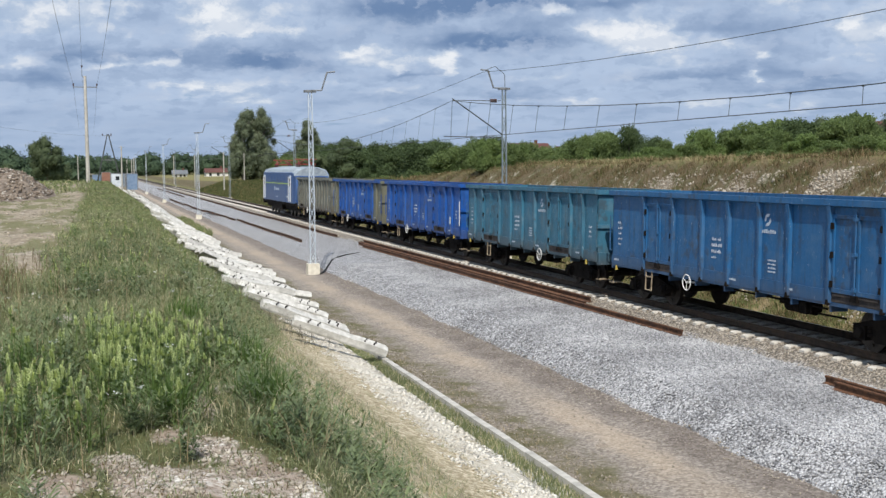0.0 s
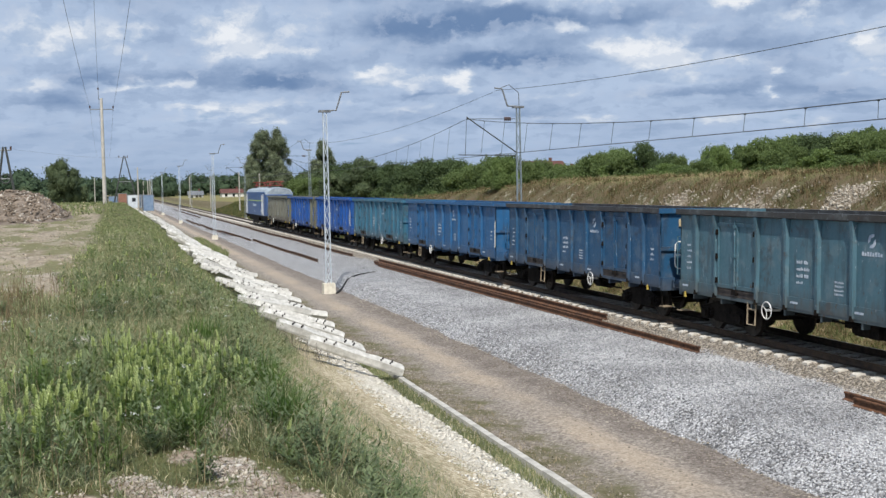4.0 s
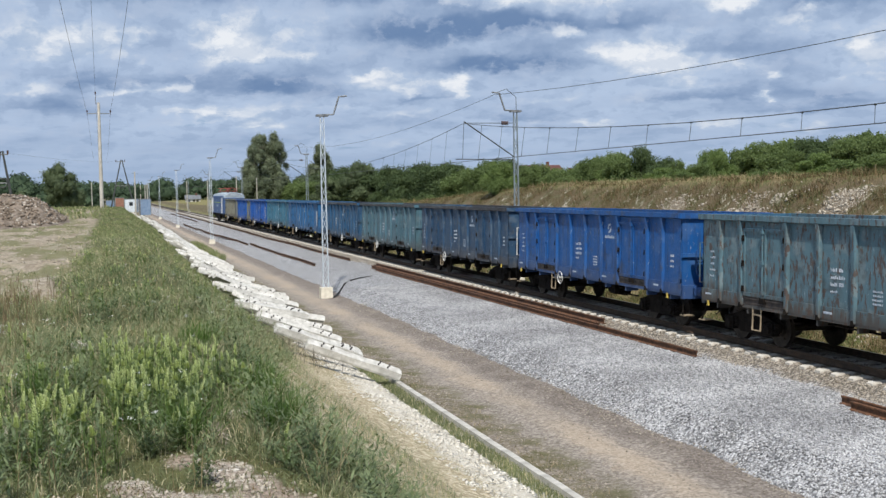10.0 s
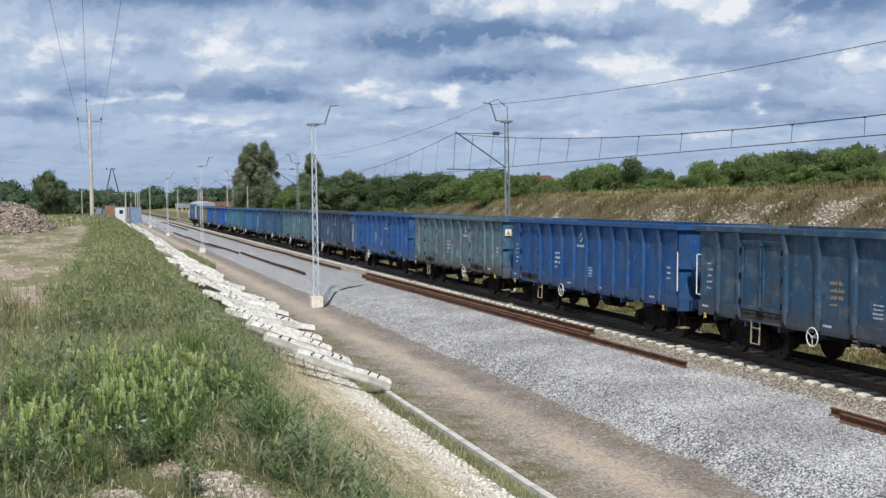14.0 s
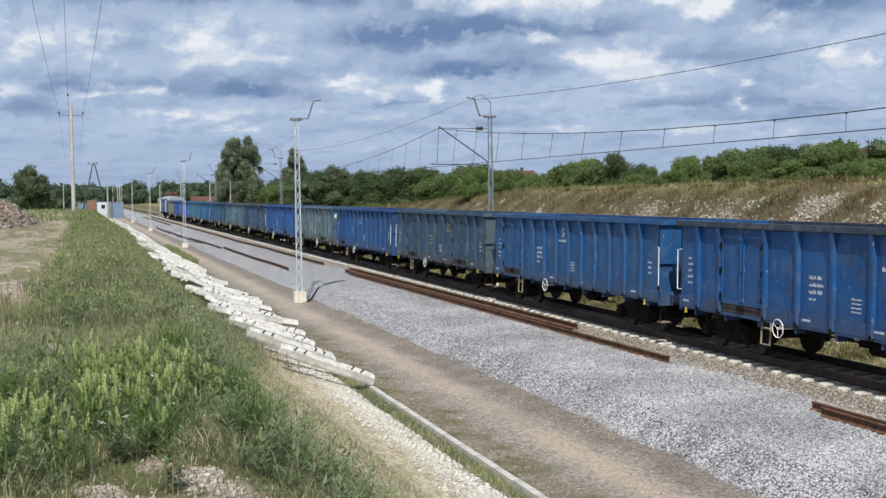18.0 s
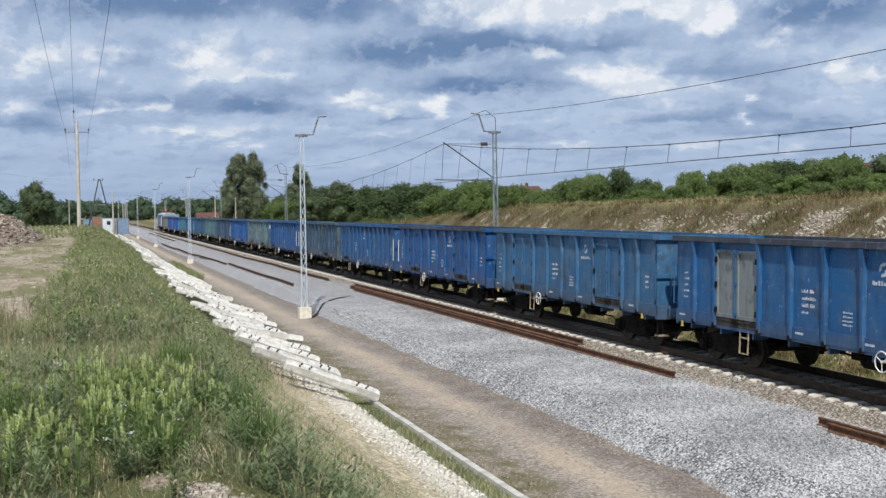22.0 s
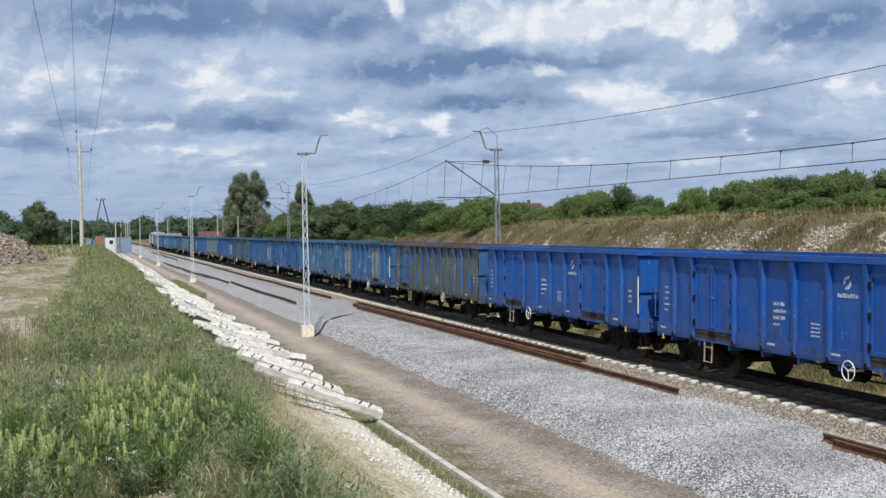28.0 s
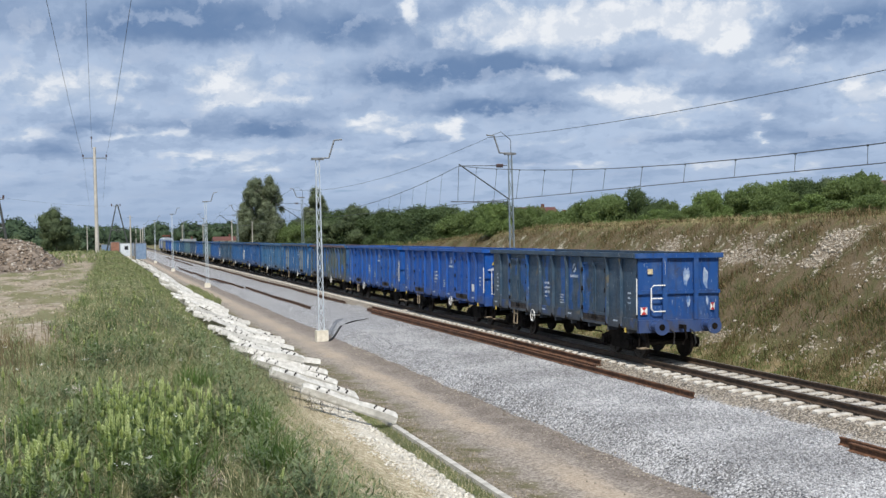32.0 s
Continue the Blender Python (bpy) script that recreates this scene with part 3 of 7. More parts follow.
def tube(bm, points, radius, sides=6):
    """A round bar along points; radius may be one number or one for each point."""
    points = [Vector(p) for p in points]
    radii = radius if isinstance(radius, (list, tuple)) else [radius] * len(points)
    rings = []
    for i, p in enumerate(points):
        a, b = points[max(i - 1, 0)], points[min(i + 1, len(points) - 1)]
        d = (b - a).normalized()
        u = d.cross(Vector((0, 0, 1)) if abs(d.z) < 0.9 else Vector((1, 0, 0))).normalized()
        w = d.cross(u)
        rings.append([bm.verts.new(p + radii[i] * (math.cos(t) * u + math.sin(t) * w)) for t in (2 * math.pi * j / sides for j in range(sides))])
    for a, b in zip(rings, rings[1:]):
        for j in range(sides):
            bm.faces.new((a[j], a[(j + 1) % sides], b[(j + 1) % sides], b[j]))
    bm.faces.new(rings[0][::-1])
    bm.faces.new(rings[-1])
    return bm


def tubes(radius, *lines, sides=6):
    bm = bmesh.new()
    for line in lines:
        tube(bm, line, radius, sides)
    return bm


def disc(bm, centre, axis, r, half, sides=16):
    c, a = Vector(centre), Vector(axis).normalized()
    return tube(bm, [c - a * half, c + a * half], r, sides)


def prism(bm, outline, axis, lo, hi):
    """An outline in the two other axes, drawn out along axis from lo to hi."""
    def put(p, q):
        return {"x": (q, p[0], p[1]), "y": (p[0], q, p[1]), "z": (p[0], p[1], q)}[axis]
    a = [bm.verts.new(put(p, lo)) for p in outline]
    b = [bm.verts.new(put(p, hi)) for p in outline]
    n = len(outline)
    for i in range(n):
        bm.faces.new((a[i], a[(i + 1) % n], b[(i + 1) % n], b[i]))
    bm.faces.new(a[::-1])
    bm.faces.new(b)
    bmesh.ops.recalc_face_normals(bm, faces=bm.faces[:])
    return bm


def ring(bm, centre, axis, r, thick, sides=18):
    c, a = Vector(centre), Vector(axis).normalized()
    u = a.cross(Vector((0, 0, 1)) if abs(a.z) < 0.9 else Vector((1, 0, 0))).normalized()
    w = a.cross(u)
    rows = []
    for i in range(sides):
        t = 2 * math.pi * i / sides
        d = math.cos(t) * u + math.sin(t) * w
        rows.append([bm.verts.new(c + d * (r + thick * math.cos(s)) + a * thick * math.sin(s)) for s in (0, math.pi / 2, math.pi, 1.5 * math.pi)])
    for i in range(sides):
        p, q = rows[i], rows[(i + 1) % sides]
        for j in range(4):
            bm.faces.new((p[j], q[j], q[(j + 1) % 4], p[(j + 1) % 4]))
    return bm


def mesh_np(name, verts, quads, tris, material, smooth=False):
    """A mesh from arrays."""
    me = bpy.data.meshes.new(name)
    quads, tris = np.asarray(quads, dtype=np.int32).reshape(-1, 4), np.asarray(tris, dtype=np.int32).reshape(-1, 3)
    me.vertices.add(len(verts))
    me.vertices.foreach_set("co", np.asarray(verts, dtype=np.float32).ravel())
    loops = np.concatenate([quads.ravel(), tris.ravel()])
    me.loops.add(len(loops))
    me.loops.foreach_set("vertex_index", loops)
    sizes = np.concatenate([np.full(len(quads), 4), np.full(len(tris), 3)]).astype(np.int32)
    me.polygons.add(len(sizes))
    me.polygons.foreach_set("loop_start", (np.cumsum(sizes) - sizes).astype(np.int32))
    me.update(calc_edges=True)
    me.materials.append(MATS[material])
    if smooth:
        me.shade_smooth()
    return me


# ---- the lie of the land ----
def smooth(a, b, v):
    u = np.clip((v - a) / (b - a), 0, 1)
    return u * u * (3 - 2 * u)


_wave = np.random.RandomState(5)
WAVES = [(_wave.uniform(-1, 1, 2), _wave.uniform(0, 6.28)) for _ in range(24)]


def rough(x, y, size, first=0, count=8):
    """Uneven ground: a sum of waves of about that length."""
    out = 0
    for (d, ph) in WAVES[first:first + count]:
        out = out + np.sin((x * d[0] + y * d[1]) * 6.28 / size * 1.2 + ph)
    return out / count


def ground_z(x, y):
    x, y = np.asarray(x, dtype=float), np.asarray(y, dtype=float)
    top = 2.42 + 0.40 * smooth(60, 108, y) - 1.95 * smooth(112, 190, y) + 0.10 * rough(x, y, 5.0)
    crest = np.interp(y, [60, 75, 99, 118, 152, 230, 430], [4.25, 3.9, 2.8, 2.3, 1.6, 1.2, 0.2]) + 0.2 * rough(x, y, 17.0, 4)
    xs = [-40.0, 1.2, 2.4, 4.6, 6.5, 6.6, 7.05, 7.2, 8.0, 9.8, 19.4, 20.2, 21.0]
    foot = -0.28 + 0.75 * smooth(45, 105, y) * (1 - smooth(140, 205, y))
    zs = [0, 0, 0, 0, -0.92, -1.30, -1.30, -0.93, -0.93, -0.92, -0.92, -1.0, -0.72]
    z = np.interp(x, xs, zs)
    w = np.clip((x - 4.6) / 1.9, 0, 1)
    z = np.where((x >= 4.6) & (x < 6.5), foot + (-0.92 - foot) * w, z)
    z = np.where(x <= 1.2, top, z)
    u = np.clip((x - 1.2) / 3.4, 0, 1)
    z = np.where((x > 1.2) & (x < 4.6), top + (foot - top) * (1.12 * u - 0.12 * u * u) + 0.06 * rough(x, y, 2.2, 8), z)
    v = np.clip((x - 21.0) / 5.5, 0, 1)
    z = np.where(x > 21, -0.72 + (crest + 0.72) * (0.75 * v + 0.25 * v * v * (3 - 2 * v)) + 0.11 * np.sin(v * 3.1416) * rough(x, y, 3.1, 12) + 0.14 * np.exp(-((v - 0.80) / 0.07) ** 2) * (1 - smooth(40, 70, y)), z)
    z = np.where(x > 26.5, crest + 0.012 * np.minimum(x - 26.5, 60), z)
    z = np.where((x > 7.3) & (x < 10.2), z + 0.05 * rough(x, y, 4.0, 3) - 0.05 * np.exp(-((x - 8.0) / 0.3) ** 2) - 0.05 * np.exp(-((x - 9.6) / 0.3) ** 2), z)
    z = z + np.where((x < 0.5) | (x > 27), 0.08 * rough(x, y, 1.7, 6), 0)
    fade = smooth(250, 900, np.hypot(x, y))
    return z * (1 - fade) + 1.0 * fade


BARE = ((0.06, 6.50, 0.16, 0.36), (0.24, 6.05, 0.26, 0.45), (0.50, 5.90, 0.26, 0.42), (0.62, 6.70, 0.17, 0.36), (0.78, 6.10, 0.18, 0.55), (0.92, 5.75, 0.18, 0.45), (0.38, 7.15, 0.13, 0.22), (-0.22, 6.10, 0.20, 0.25),
        (0.69, 7.90, 0.09, 0.50), (0.88, 8.55, 0.10, 0.35), (0.45, 4.7, 0.8, 0.85), (-0.75, 8.2, 0.10, 0.3), (-0.35, 13.0, 0.15, 0.5))


def bare_soil(x, y):
    """Where the turf on the bank is worn through."""
    out = 0
    for cx, cy, rx, ry in BARE:
        out = np.maximum(out, np.exp(-((x - cx) / rx) ** 2 - ((y - cy) / ry) ** 2))
    return out


def outcrop(x, y):
    """Where bare chalk stands out of the cutting: a broken band under the brow, and rubble along the toe."""
    broken = smooth(-0.20, 0.14, rough(x * 1.3, y * 0.8, 3.0, 12) + 0.6 * rough(x, y, 1.1, 5))
    brow = np.exp(-(np.abs(x - 24.95) / 0.85) ** 3) * (1 - smooth(38, 56, y)) * (0.4 + 0.6 * smooth(-0.15, 0.15, rough(x, y, 6.5, 3)))
    toe = 0.95 * np.exp(-((x - 21.75) / 0.42) ** 2) * (1 - smooth(33, 48, y))
    return broken * np.maximum(brow, toe)


def axis_steps(*runs):
    out = []
    for a, b, step in runs:
        out += list(np.arange(a, b, step))
    return np.array(out + [runs[-1][1]])


def make_ground():
    xs = np.concatenate([-np.geomspace(3500, 14, 24), axis_steps((-12, -3, 0.6), (-3, -0.4, 0.2), (-0.4, 1.6, 0.1), (1.6, 7.6, 0.2), (7.6, 10, 0.3), (10, 19.2, 1.5), (19.2, 28, 0.3), (28, 60, 2.0)),
                         np.geomspace(64, 3500, 22)])
    ys = np.concatenate([-np.geomspace(1500, 12, 14), axis_steps((-10, 3, 1.0), (3, 5, 0.25), (5, 9.5, 0.12), (9.5, 32, 0.25), (32, 70, 0.5), (70, 240, 2.5)), np.geomspace(245, 4200, 24)])
    gx, gy = np.meshgrid(xs, ys, indexing="ij")
    z = ground_z(gx, gy)
    verts = np.stack([gx, gy, z], -1).reshape(-1, 3)
    i, j = np.meshgrid(np.arange(len(xs) - 1), np.arange(len(ys) - 1), indexing="ij")
    a = (i * len(ys) + j).ravel()
    quads = np.stack([a, a + len(ys), a + len(ys) + 1, a + 1], -1)
    me = mesh_np("ground", verts, quads, [], "earth", True)
    me.attributes.new("bare", "FLOAT", "POINT").data.foreach_set("value", bare_soil(gx, gy).ravel().astype(np.float32))
    me.attributes.new("chalk", "FLOAT", "POINT").data.foreach_set("value", outcrop(gx, gy).ravel().astype(np.float32))
    solid("ground", me, None,
          "sandy grassy railway cutting with chalk slopes and a dirt lane", "ground", "structure")


make_ground()


def bed_z(x):
    """Top of the ballast across the line."""
    return np.interp(x, [10.3, 10.5, 11.25, 14.9, 15.2, 15.35, 17.95, 18.1, 19.1, 19.3],
                     [-1.05, -0.92, -0.47, -0.46, -0.28, -0.205, -0.25, -0.29, -0.92, -1.05])


def make_ballast():
    xs = axis_steps((10.3, 11.4, 0.12), (11.4, 14.8, 0.28), (14.8, 19.3, 0.15))
    ys = np.concatenate([axis_steps((-120, 10, 5.0), (10, 46, 0.2), (46, 90, 0.6), (90, 620, 6.0))])
    gx, gy = np.meshgrid(xs, ys, indexing="ij")
    shift = 0.16 * rough(gx * 0, gy, 3.7, 2, 6) + 0.07 * rough(gx * 0, gy, 0.9, 9, 6)
    z = bed_z(np.where(gx < 11.6, gx + shift, gx))
    z = z + 0.0015 * rough(gx, gy, 0.8, 1) + 0.001 * rough(gx, gy, 0.35, 9) + np.where(gx < 14.8, 0.002 * rough(gx, gy, 2.6, 4), 0)
    z[0, :] = z[-1, :] = -1.05
    verts = np.stack([gx, gy, z], -1).reshape(-1, 3)
    i, j = np.meshgrid(np.arange(len(xs) - 1), np.arange(len(ys) - 1), indexing="ij")
    a = (i * len(ys) + j).ravel()
    quads = np.stack([a, a + len(ys), a + len(ys) + 1, a + 1], -1)
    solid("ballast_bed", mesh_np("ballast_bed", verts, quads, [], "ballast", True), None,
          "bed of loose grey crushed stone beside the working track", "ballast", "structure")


make_ballast()

RAIL = ((-0.075, 0), (0.075, 0), (0.075, 0.012), (0.012, 0.034), (0.010, 0.118), (0.034, 0.132), (0.036, 0.160), (0.028, 0.172),
        (-0.028, 0.172), (-0.036, 0.160), (-0.034, 0.132), (-0.010, 0.118), (-0.012, 0.034), (-0.075, 0.012))


def make_track():
    track = thing("railway_track", "working track of rusty rails on pale concrete sleepers", "railway track", kind="structure",
                  at=pose(TRACK_X, 0, 0, 0, TRACK_TILT, 0))
    for side in (-0.7525, 0.7525):
        bm = prism(bmesh.new(), [(side + x, z - 0.172) for x, z in RAIL], "y", -150, 620)
        rail = part("rail", bm, "rail_dark", track, "dark rusty running rail")
        part("rail_head", boxes((side - 0.024, side + 0.024, -150, 620, -0.001, 0.002)), "rail_head", rail, "polished running surface")
    return track


TRACK = make_track()


def loose_rail(x0, y0, x1, y1, z=None, turn=0.0, bend=0.0, steel="rail_rust"):
    """One rail of rusty steel lying on the stones."""
    length = math.hypot(x1 - x0, y1 - y0)
    bm = prism(bmesh.new(), [(x, zz) for x, zz in RAIL], "y", 0, length)
    if bend:
        # long rails lie in shallow curves
        cuts = [e for e in bm.edges if abs(e.verts[0].co.y - e.verts[1].co.y) > 0.5 * length]
        bmesh.ops.subdivide_edges(bm, edges=cuts, cuts=14)
        for v in bm.verts:
            v.co.x += bend * (math.sin(v.co.y * 0.23 + x0 * 7) + 0.6 * math.sin(v.co.y * 0.51 + y0))
    height = float(bed_z((x0 + x1) / 2)) + 0.015 if z is None else z
    return solid("loose_rail", bm, steel, "long rust-brown steel rail lying loose on the grey stones", "rail",
                 at=Matrix.Translation((x0, y0, height)) @ pose(0, 0, 0, 0, turn, -math.degrees(math.atan2(x1 - x0, y1 - y0))), group="loose rails")


def make_loose_rails():
    # the bundle beside the track
    loose_rail(14.62, 26.3, 14.30, 62.0)
    loose_rail(14.82, 32.9, 14.52, 64.0)
    loose_rail(14.99, 34.3, 14.72, 64.4)
    loose_rail(14.905, 32.7, 14.62, 63.2, z=-0.285)
    # the next one towards the camera
    loose_rail(14.02, -6.0, 13.98, 19.0)
    loose_rail(14.22, -6.0, 14.20, 19.6)
    # those laid out further along
    loose_rail(11.8, 67.5, 11.55, 98.5, bend=0.05, steel="rail_brown")
    loose_rail(11.45, 98.0, 10.95, 122.0, bend=0.05, steel="rail_brown")
    loose_rail(11.05, 122.0, 10.9, 150.0, bend=0.05, steel="rail_brown")
    loose_rail(10.8, 149.0, 10.9, 180.0, bend=0.05, steel="rail_brown")
    loose_rail(14.75, 71.5, 14.75, 101.0, bend=0.05, steel="rail_brown")
    loose_rail(14.62, 100.5, 14.55, 128.0, bend=0.05, steel="rail_brown")
    loose_rail(14.70, 127.5, 14.60, 158.0, bend=0.05, steel="rail_brown")
    loose_rail(14.60, 158.0, 14.62, 205.0, bend=0.05, steel="rail_brown")
    loose_rail(14.62, 205.0, 14.62, 265.0, bend=0.05, steel="rail_brown")
    loose_rail(13.2, 180.0, 13.2, 260.0, bend=0.05, steel="rail_brown")


make_loose_rails()


# ---- the train ----
# A wagon stands with the rear end of its box at y = 0 and its front at y = BODY; the side at x < 0 faces the camera.
HALF = 1.38
RIM = 3.25
# doors and posts, from the rear end of the box
DOORS_TWO = ((2.03, 4.01), (9.04, 11.02))
RIBS_TWO = (1.04, 2.03, 4.01, 5.27, 6.53, 7.78, 9.04, 11.02, 12.03)
DOORS_ONE = ((10.1, 12.03),)
RIBS_ONE = (1.0, 2.01, 3.03, 4.04, 5.05, 6.06, 7.07, 8.08, 9.09, 10.1, 12.03)
DOORS_LONG = ((1.75, 3.55), (10.55, 12.25))
RIBS_LONG = (1.75, 3.55, 5.07, 6.29, 7.67, 8.97, 10.55, 12.25)
LETTERS = random.Random(17)


def make_bogie(wagon, y):
    bogie = new("bogie")
    bogie.parent = wagon
    bogie.location = (0, y, 0.46)
    tagged(bogie, "dark grimy two-axle bogie")
    for s in (-1, 1):
        x = s * 1.02
        bm = bmesh.new()
        prism(bm, [(-1.25, 0.12), (-1.22, -0.06), (-0.72, -0.08), (-0.5, -0.2), (0.5, -0.2), (0.72, -0.08), (1.22, -0.06), (1.25, 0.12), (0.95, 0.2),
                   (0.4, 0.34), (-0.4, 0.34), (-0.95, 0.2)], "x", x - 0.05, x + 0.05)
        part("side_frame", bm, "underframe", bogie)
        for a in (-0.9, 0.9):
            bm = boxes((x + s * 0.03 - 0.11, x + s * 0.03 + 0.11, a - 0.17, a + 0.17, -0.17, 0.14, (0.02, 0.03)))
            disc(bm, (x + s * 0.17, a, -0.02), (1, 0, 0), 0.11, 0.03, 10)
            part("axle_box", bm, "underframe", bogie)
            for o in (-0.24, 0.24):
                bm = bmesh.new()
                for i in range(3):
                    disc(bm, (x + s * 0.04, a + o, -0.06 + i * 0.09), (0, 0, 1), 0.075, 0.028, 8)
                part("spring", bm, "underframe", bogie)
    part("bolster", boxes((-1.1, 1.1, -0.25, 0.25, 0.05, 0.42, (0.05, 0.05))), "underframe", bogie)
    for a in (-0.9, 0.9):
        bm = bmesh.new()
        disc(bm, (0, 0, 0), (1, 0, 0), 0.08, 0.85, 8)
        for x in (-0.75, 0.75):
            disc(bm, (x, 0, 0), (1, 0, 0), 0.46, 0.055, 22)
            disc(bm, (x * 0.955, 0, 0), (1, 0, 0), 0.485, 0.014, 22)
            disc(bm, (x * 1.02, 0, 0), (1, 0, 0), 0.20, 0.07, 10)
            for i in range(4):
                t = i * math.pi / 2
                disc(bm, (x * 1.085, 0.30 * math.cos(t), 0.30 * math.sin(t)), (1, 0, 0), 0.035, 0.02, 6)
        wheels = part("wheelset", bm, "wheel_steel", bogie)
        wheels.location = (0, a, 0)
    return bogie


def make_wagon(kind):
    wagon = thing("open_wagon", "open steel freight wagon on the track", "freight wagon", "wagons of the train")
    ribs, doors, body = {"one": (RIBS_ONE, DOORS_ONE, BODY), "two": (RIBS_TWO, DOORS_TWO, BODY), "long": (RIBS_LONG, DOORS_LONG, LONG_BODY)}[kind]
    one_door = kind == "one"
    paint = "wagon_paint"
    for s in (-1, 1):
        def at(a, b, y0, y1, z0, z1, taper=None):
            x0, x1 = sorted((s * a, s * b))
            return (x0, x1, y0, y1, z0, z1, taper)
        # walls between the doors, each with a low fold along the bottom
        spans, last = [], 0.0
        for d0, d1 in doors:
            spans.append((last, d0))
            last = d1
        spans.append((last, body))
        for y0, y1 in spans:
            part("side_wall", boxes(at(HALF - 0.035, HALF, y0, y1, 1.02, 3.13)), paint, wagon)
            part("bottom_fold", boxes(at(HALF, HALF + 0.03, y0 + 0.004, y1 - 0.004, 1.0, 1.28)), paint, wagon)
        for d0, d1 in doors:
            part("door_lintel", boxes(at(HALF - 0.035, HALF, d0, d1, 2.93, 3.13)), paint, wagon)
        bm = bmesh.new()
        prism(bm, [(s * (HALF - 0.06), 3.11), (s * (HALF + 0.06), 3.09), (s * (HALF + 0.13), 3.12), (s * (HALF + 0.13), RIM), (s * (HALF - 0.06), RIM)], "y", -0.06, body + 0.06)
        part("top_rail", bm, paint, wagon)
        bm = boxes(at(0.95, HALF + 0.02, 0.02, body - 0.02, 0.94, 1.02))
        for i in range(9):
            box(bm, *at(0.95, HALF, 0.6 + i * 1.45, 0.66 + i * 1.45, 0.8, 0.94))
        part("sole_bar", bm, paint, wagon)
        for y in ribs:
            bm = bmesh.new()
            # hat-shaped post, deeper and wider under the rim
            w = 0.045
            rows = [(1.0, 0.085, w), (2.75, 0.085, w), (3.11, 0.125, w * 1.4)]
            prev = None
            for z, deep, half in rows:
                v = [bm.verts.new((s * px, y + py, z)) for px, py in ((HALF - 0.01, -half * 1.5), (HALF + deep, -half), (HALF + deep, half), (HALF - 0.01, half * 1.5))]
                if prev:
                    for i in range(3):
                        bm.faces.new((prev[i], prev[i + 1], v[i + 1], v[i]))
                else:
                    bm.faces.new(v)
                prev = v
            bm.faces.new(prev[::-1])
            bmesh.ops.recalc_face_normals(bm, faces=bm.faces[:])
            rib = part("rib", bm, paint, wagon)
            part("bracket", boxes(at(HALF + 0.04, HALF + 0.10, y - 0.055, y + 0.055, 0.95, 1.07, (0.01, 0.015))), "underframe", rib)
        for d0, d1 in doors:
            mid = (d0 + d1) / 2
            for y0, y1 in ((d0 + 0.07, mid - 0.015), (mid + 0.015, d1 - 0.07)):
                bm = boxes(at(HALF - 0.03, HALF + 0.005, y0, y1, 1.24, 2.92))
                for q in ((y0, y0 + 0.07, 1.24, 2.92), (y1 - 0.07, y1, 1.24, 2.92), (y0 + 0.07, y1 - 0.07, 1.24, 1.33), (y0 + 0.07, y1 - 0.07, 2.84, 2.92)):
                    box(bm, *at(HALF + 0.005, HALF + 0.045, *q))
                leaf = part("door_leaf", bm, paint, wagon)
                edge = y0 + 0.02 if y0 < mid - 0.2 and y0 < d0 + 0.2 else y1 - 0.02
                for z in (1.42, 2.05, 2.68):
                    part("hinge", boxes(at(HALF + 0.03, HALF + 0.085, edge - 0.05, edge + 0.05, z - 0.07, z + 0.07, (0.01, 0.01))), "underframe", leaf)
            bm = tubes(0.02, [(s * (HALF + 0.07), mid, 1.12), (s * (HALF + 0.07), mid, 3.0)])
            for z in (1.36, 2.1, 2.85):
                box(bm, *at(HALF + 0.04, HALF + 0.11, mid - 0.05, mid + 0.05, z - 0.04, z + 0.04))
            part("lock_bar", bm, paint, wagon)
            part("door_sill", boxes(at(HALF - 0.02, HALF + 0.015, d0 + 0.05, d1 - 0.05, 1.03, 1.235), at(HALF + 0.015, HALF + 0.04, d0 + 0.15, d1 - 0.15, 1.17, 1.2)), "sill_dirt", wagon)
            bm = boxes(at(HALF + 0.03, HALF + 0.10, mid - 0.12, mid + 0.12, 1.10, 1.24, (0.01, 0.03)))
            part("door_latch", bm, "underframe", wagon)
        # grab rails at the corners, and the white steps
        for y in ((0.05, body - 0.05) if s < 0 else ()):
            q = y - 0.13 if y < 1 else y + 0.13
            out = s * (HALF + 0.05)
            part("grab_rail", tubes(0.017, [(s * HALF, y, 1.42), (out, q, 1.42), (out, q, 2.48), (s * HALF, y, 2.48)]), "white_paint", wagon, "white grab rail")
            part("step", tubes(0.02, [(s * (HALF - 0.15), q + 0.22 * (1 if y < 1 else -1), 0.95), (s * (HALF - 0.02), q, 0.42)]), "underframe", wagon)
            part("step_tread", boxes(at(HALF - 0.30, HALF, q - 0.13, q + 0.13, 0.39, 0.42)), "step_paint", wagon, "worn step")
        y = body - 2.6 if s < 0 else 2.6
        part("step_frame", tubes(0.024, [(s * HALF, y - 0.18, 0.98), (s * (HALF + 0.02), y - 0.18, 0.42), (s * (HALF + 0.02), y + 0.18, 0.42), (s * HALF, y + 0.18, 0.98)],
                                 [(s * HALF, y - 0.18, 0.8), (s * HALF, y + 0.18, 0.8)]), "step_paint", wagon, "worn hanging step frame")
        y = body - 4.6
        bm = ring(bmesh.new(), (s * (HALF + 0.09), y, 0.86), (1, 0, 0), 0.21, 0.015)
        for i in range(3):
            t = i * 2.09 + 0.5
            tube(bm, [(s * (HALF + 0.09), y, 0.86), (s * (HALF + 0.09), y + 0.21 * math.cos(t), 0.86 + 0.21 * math.sin(t))], 0.010, 4)
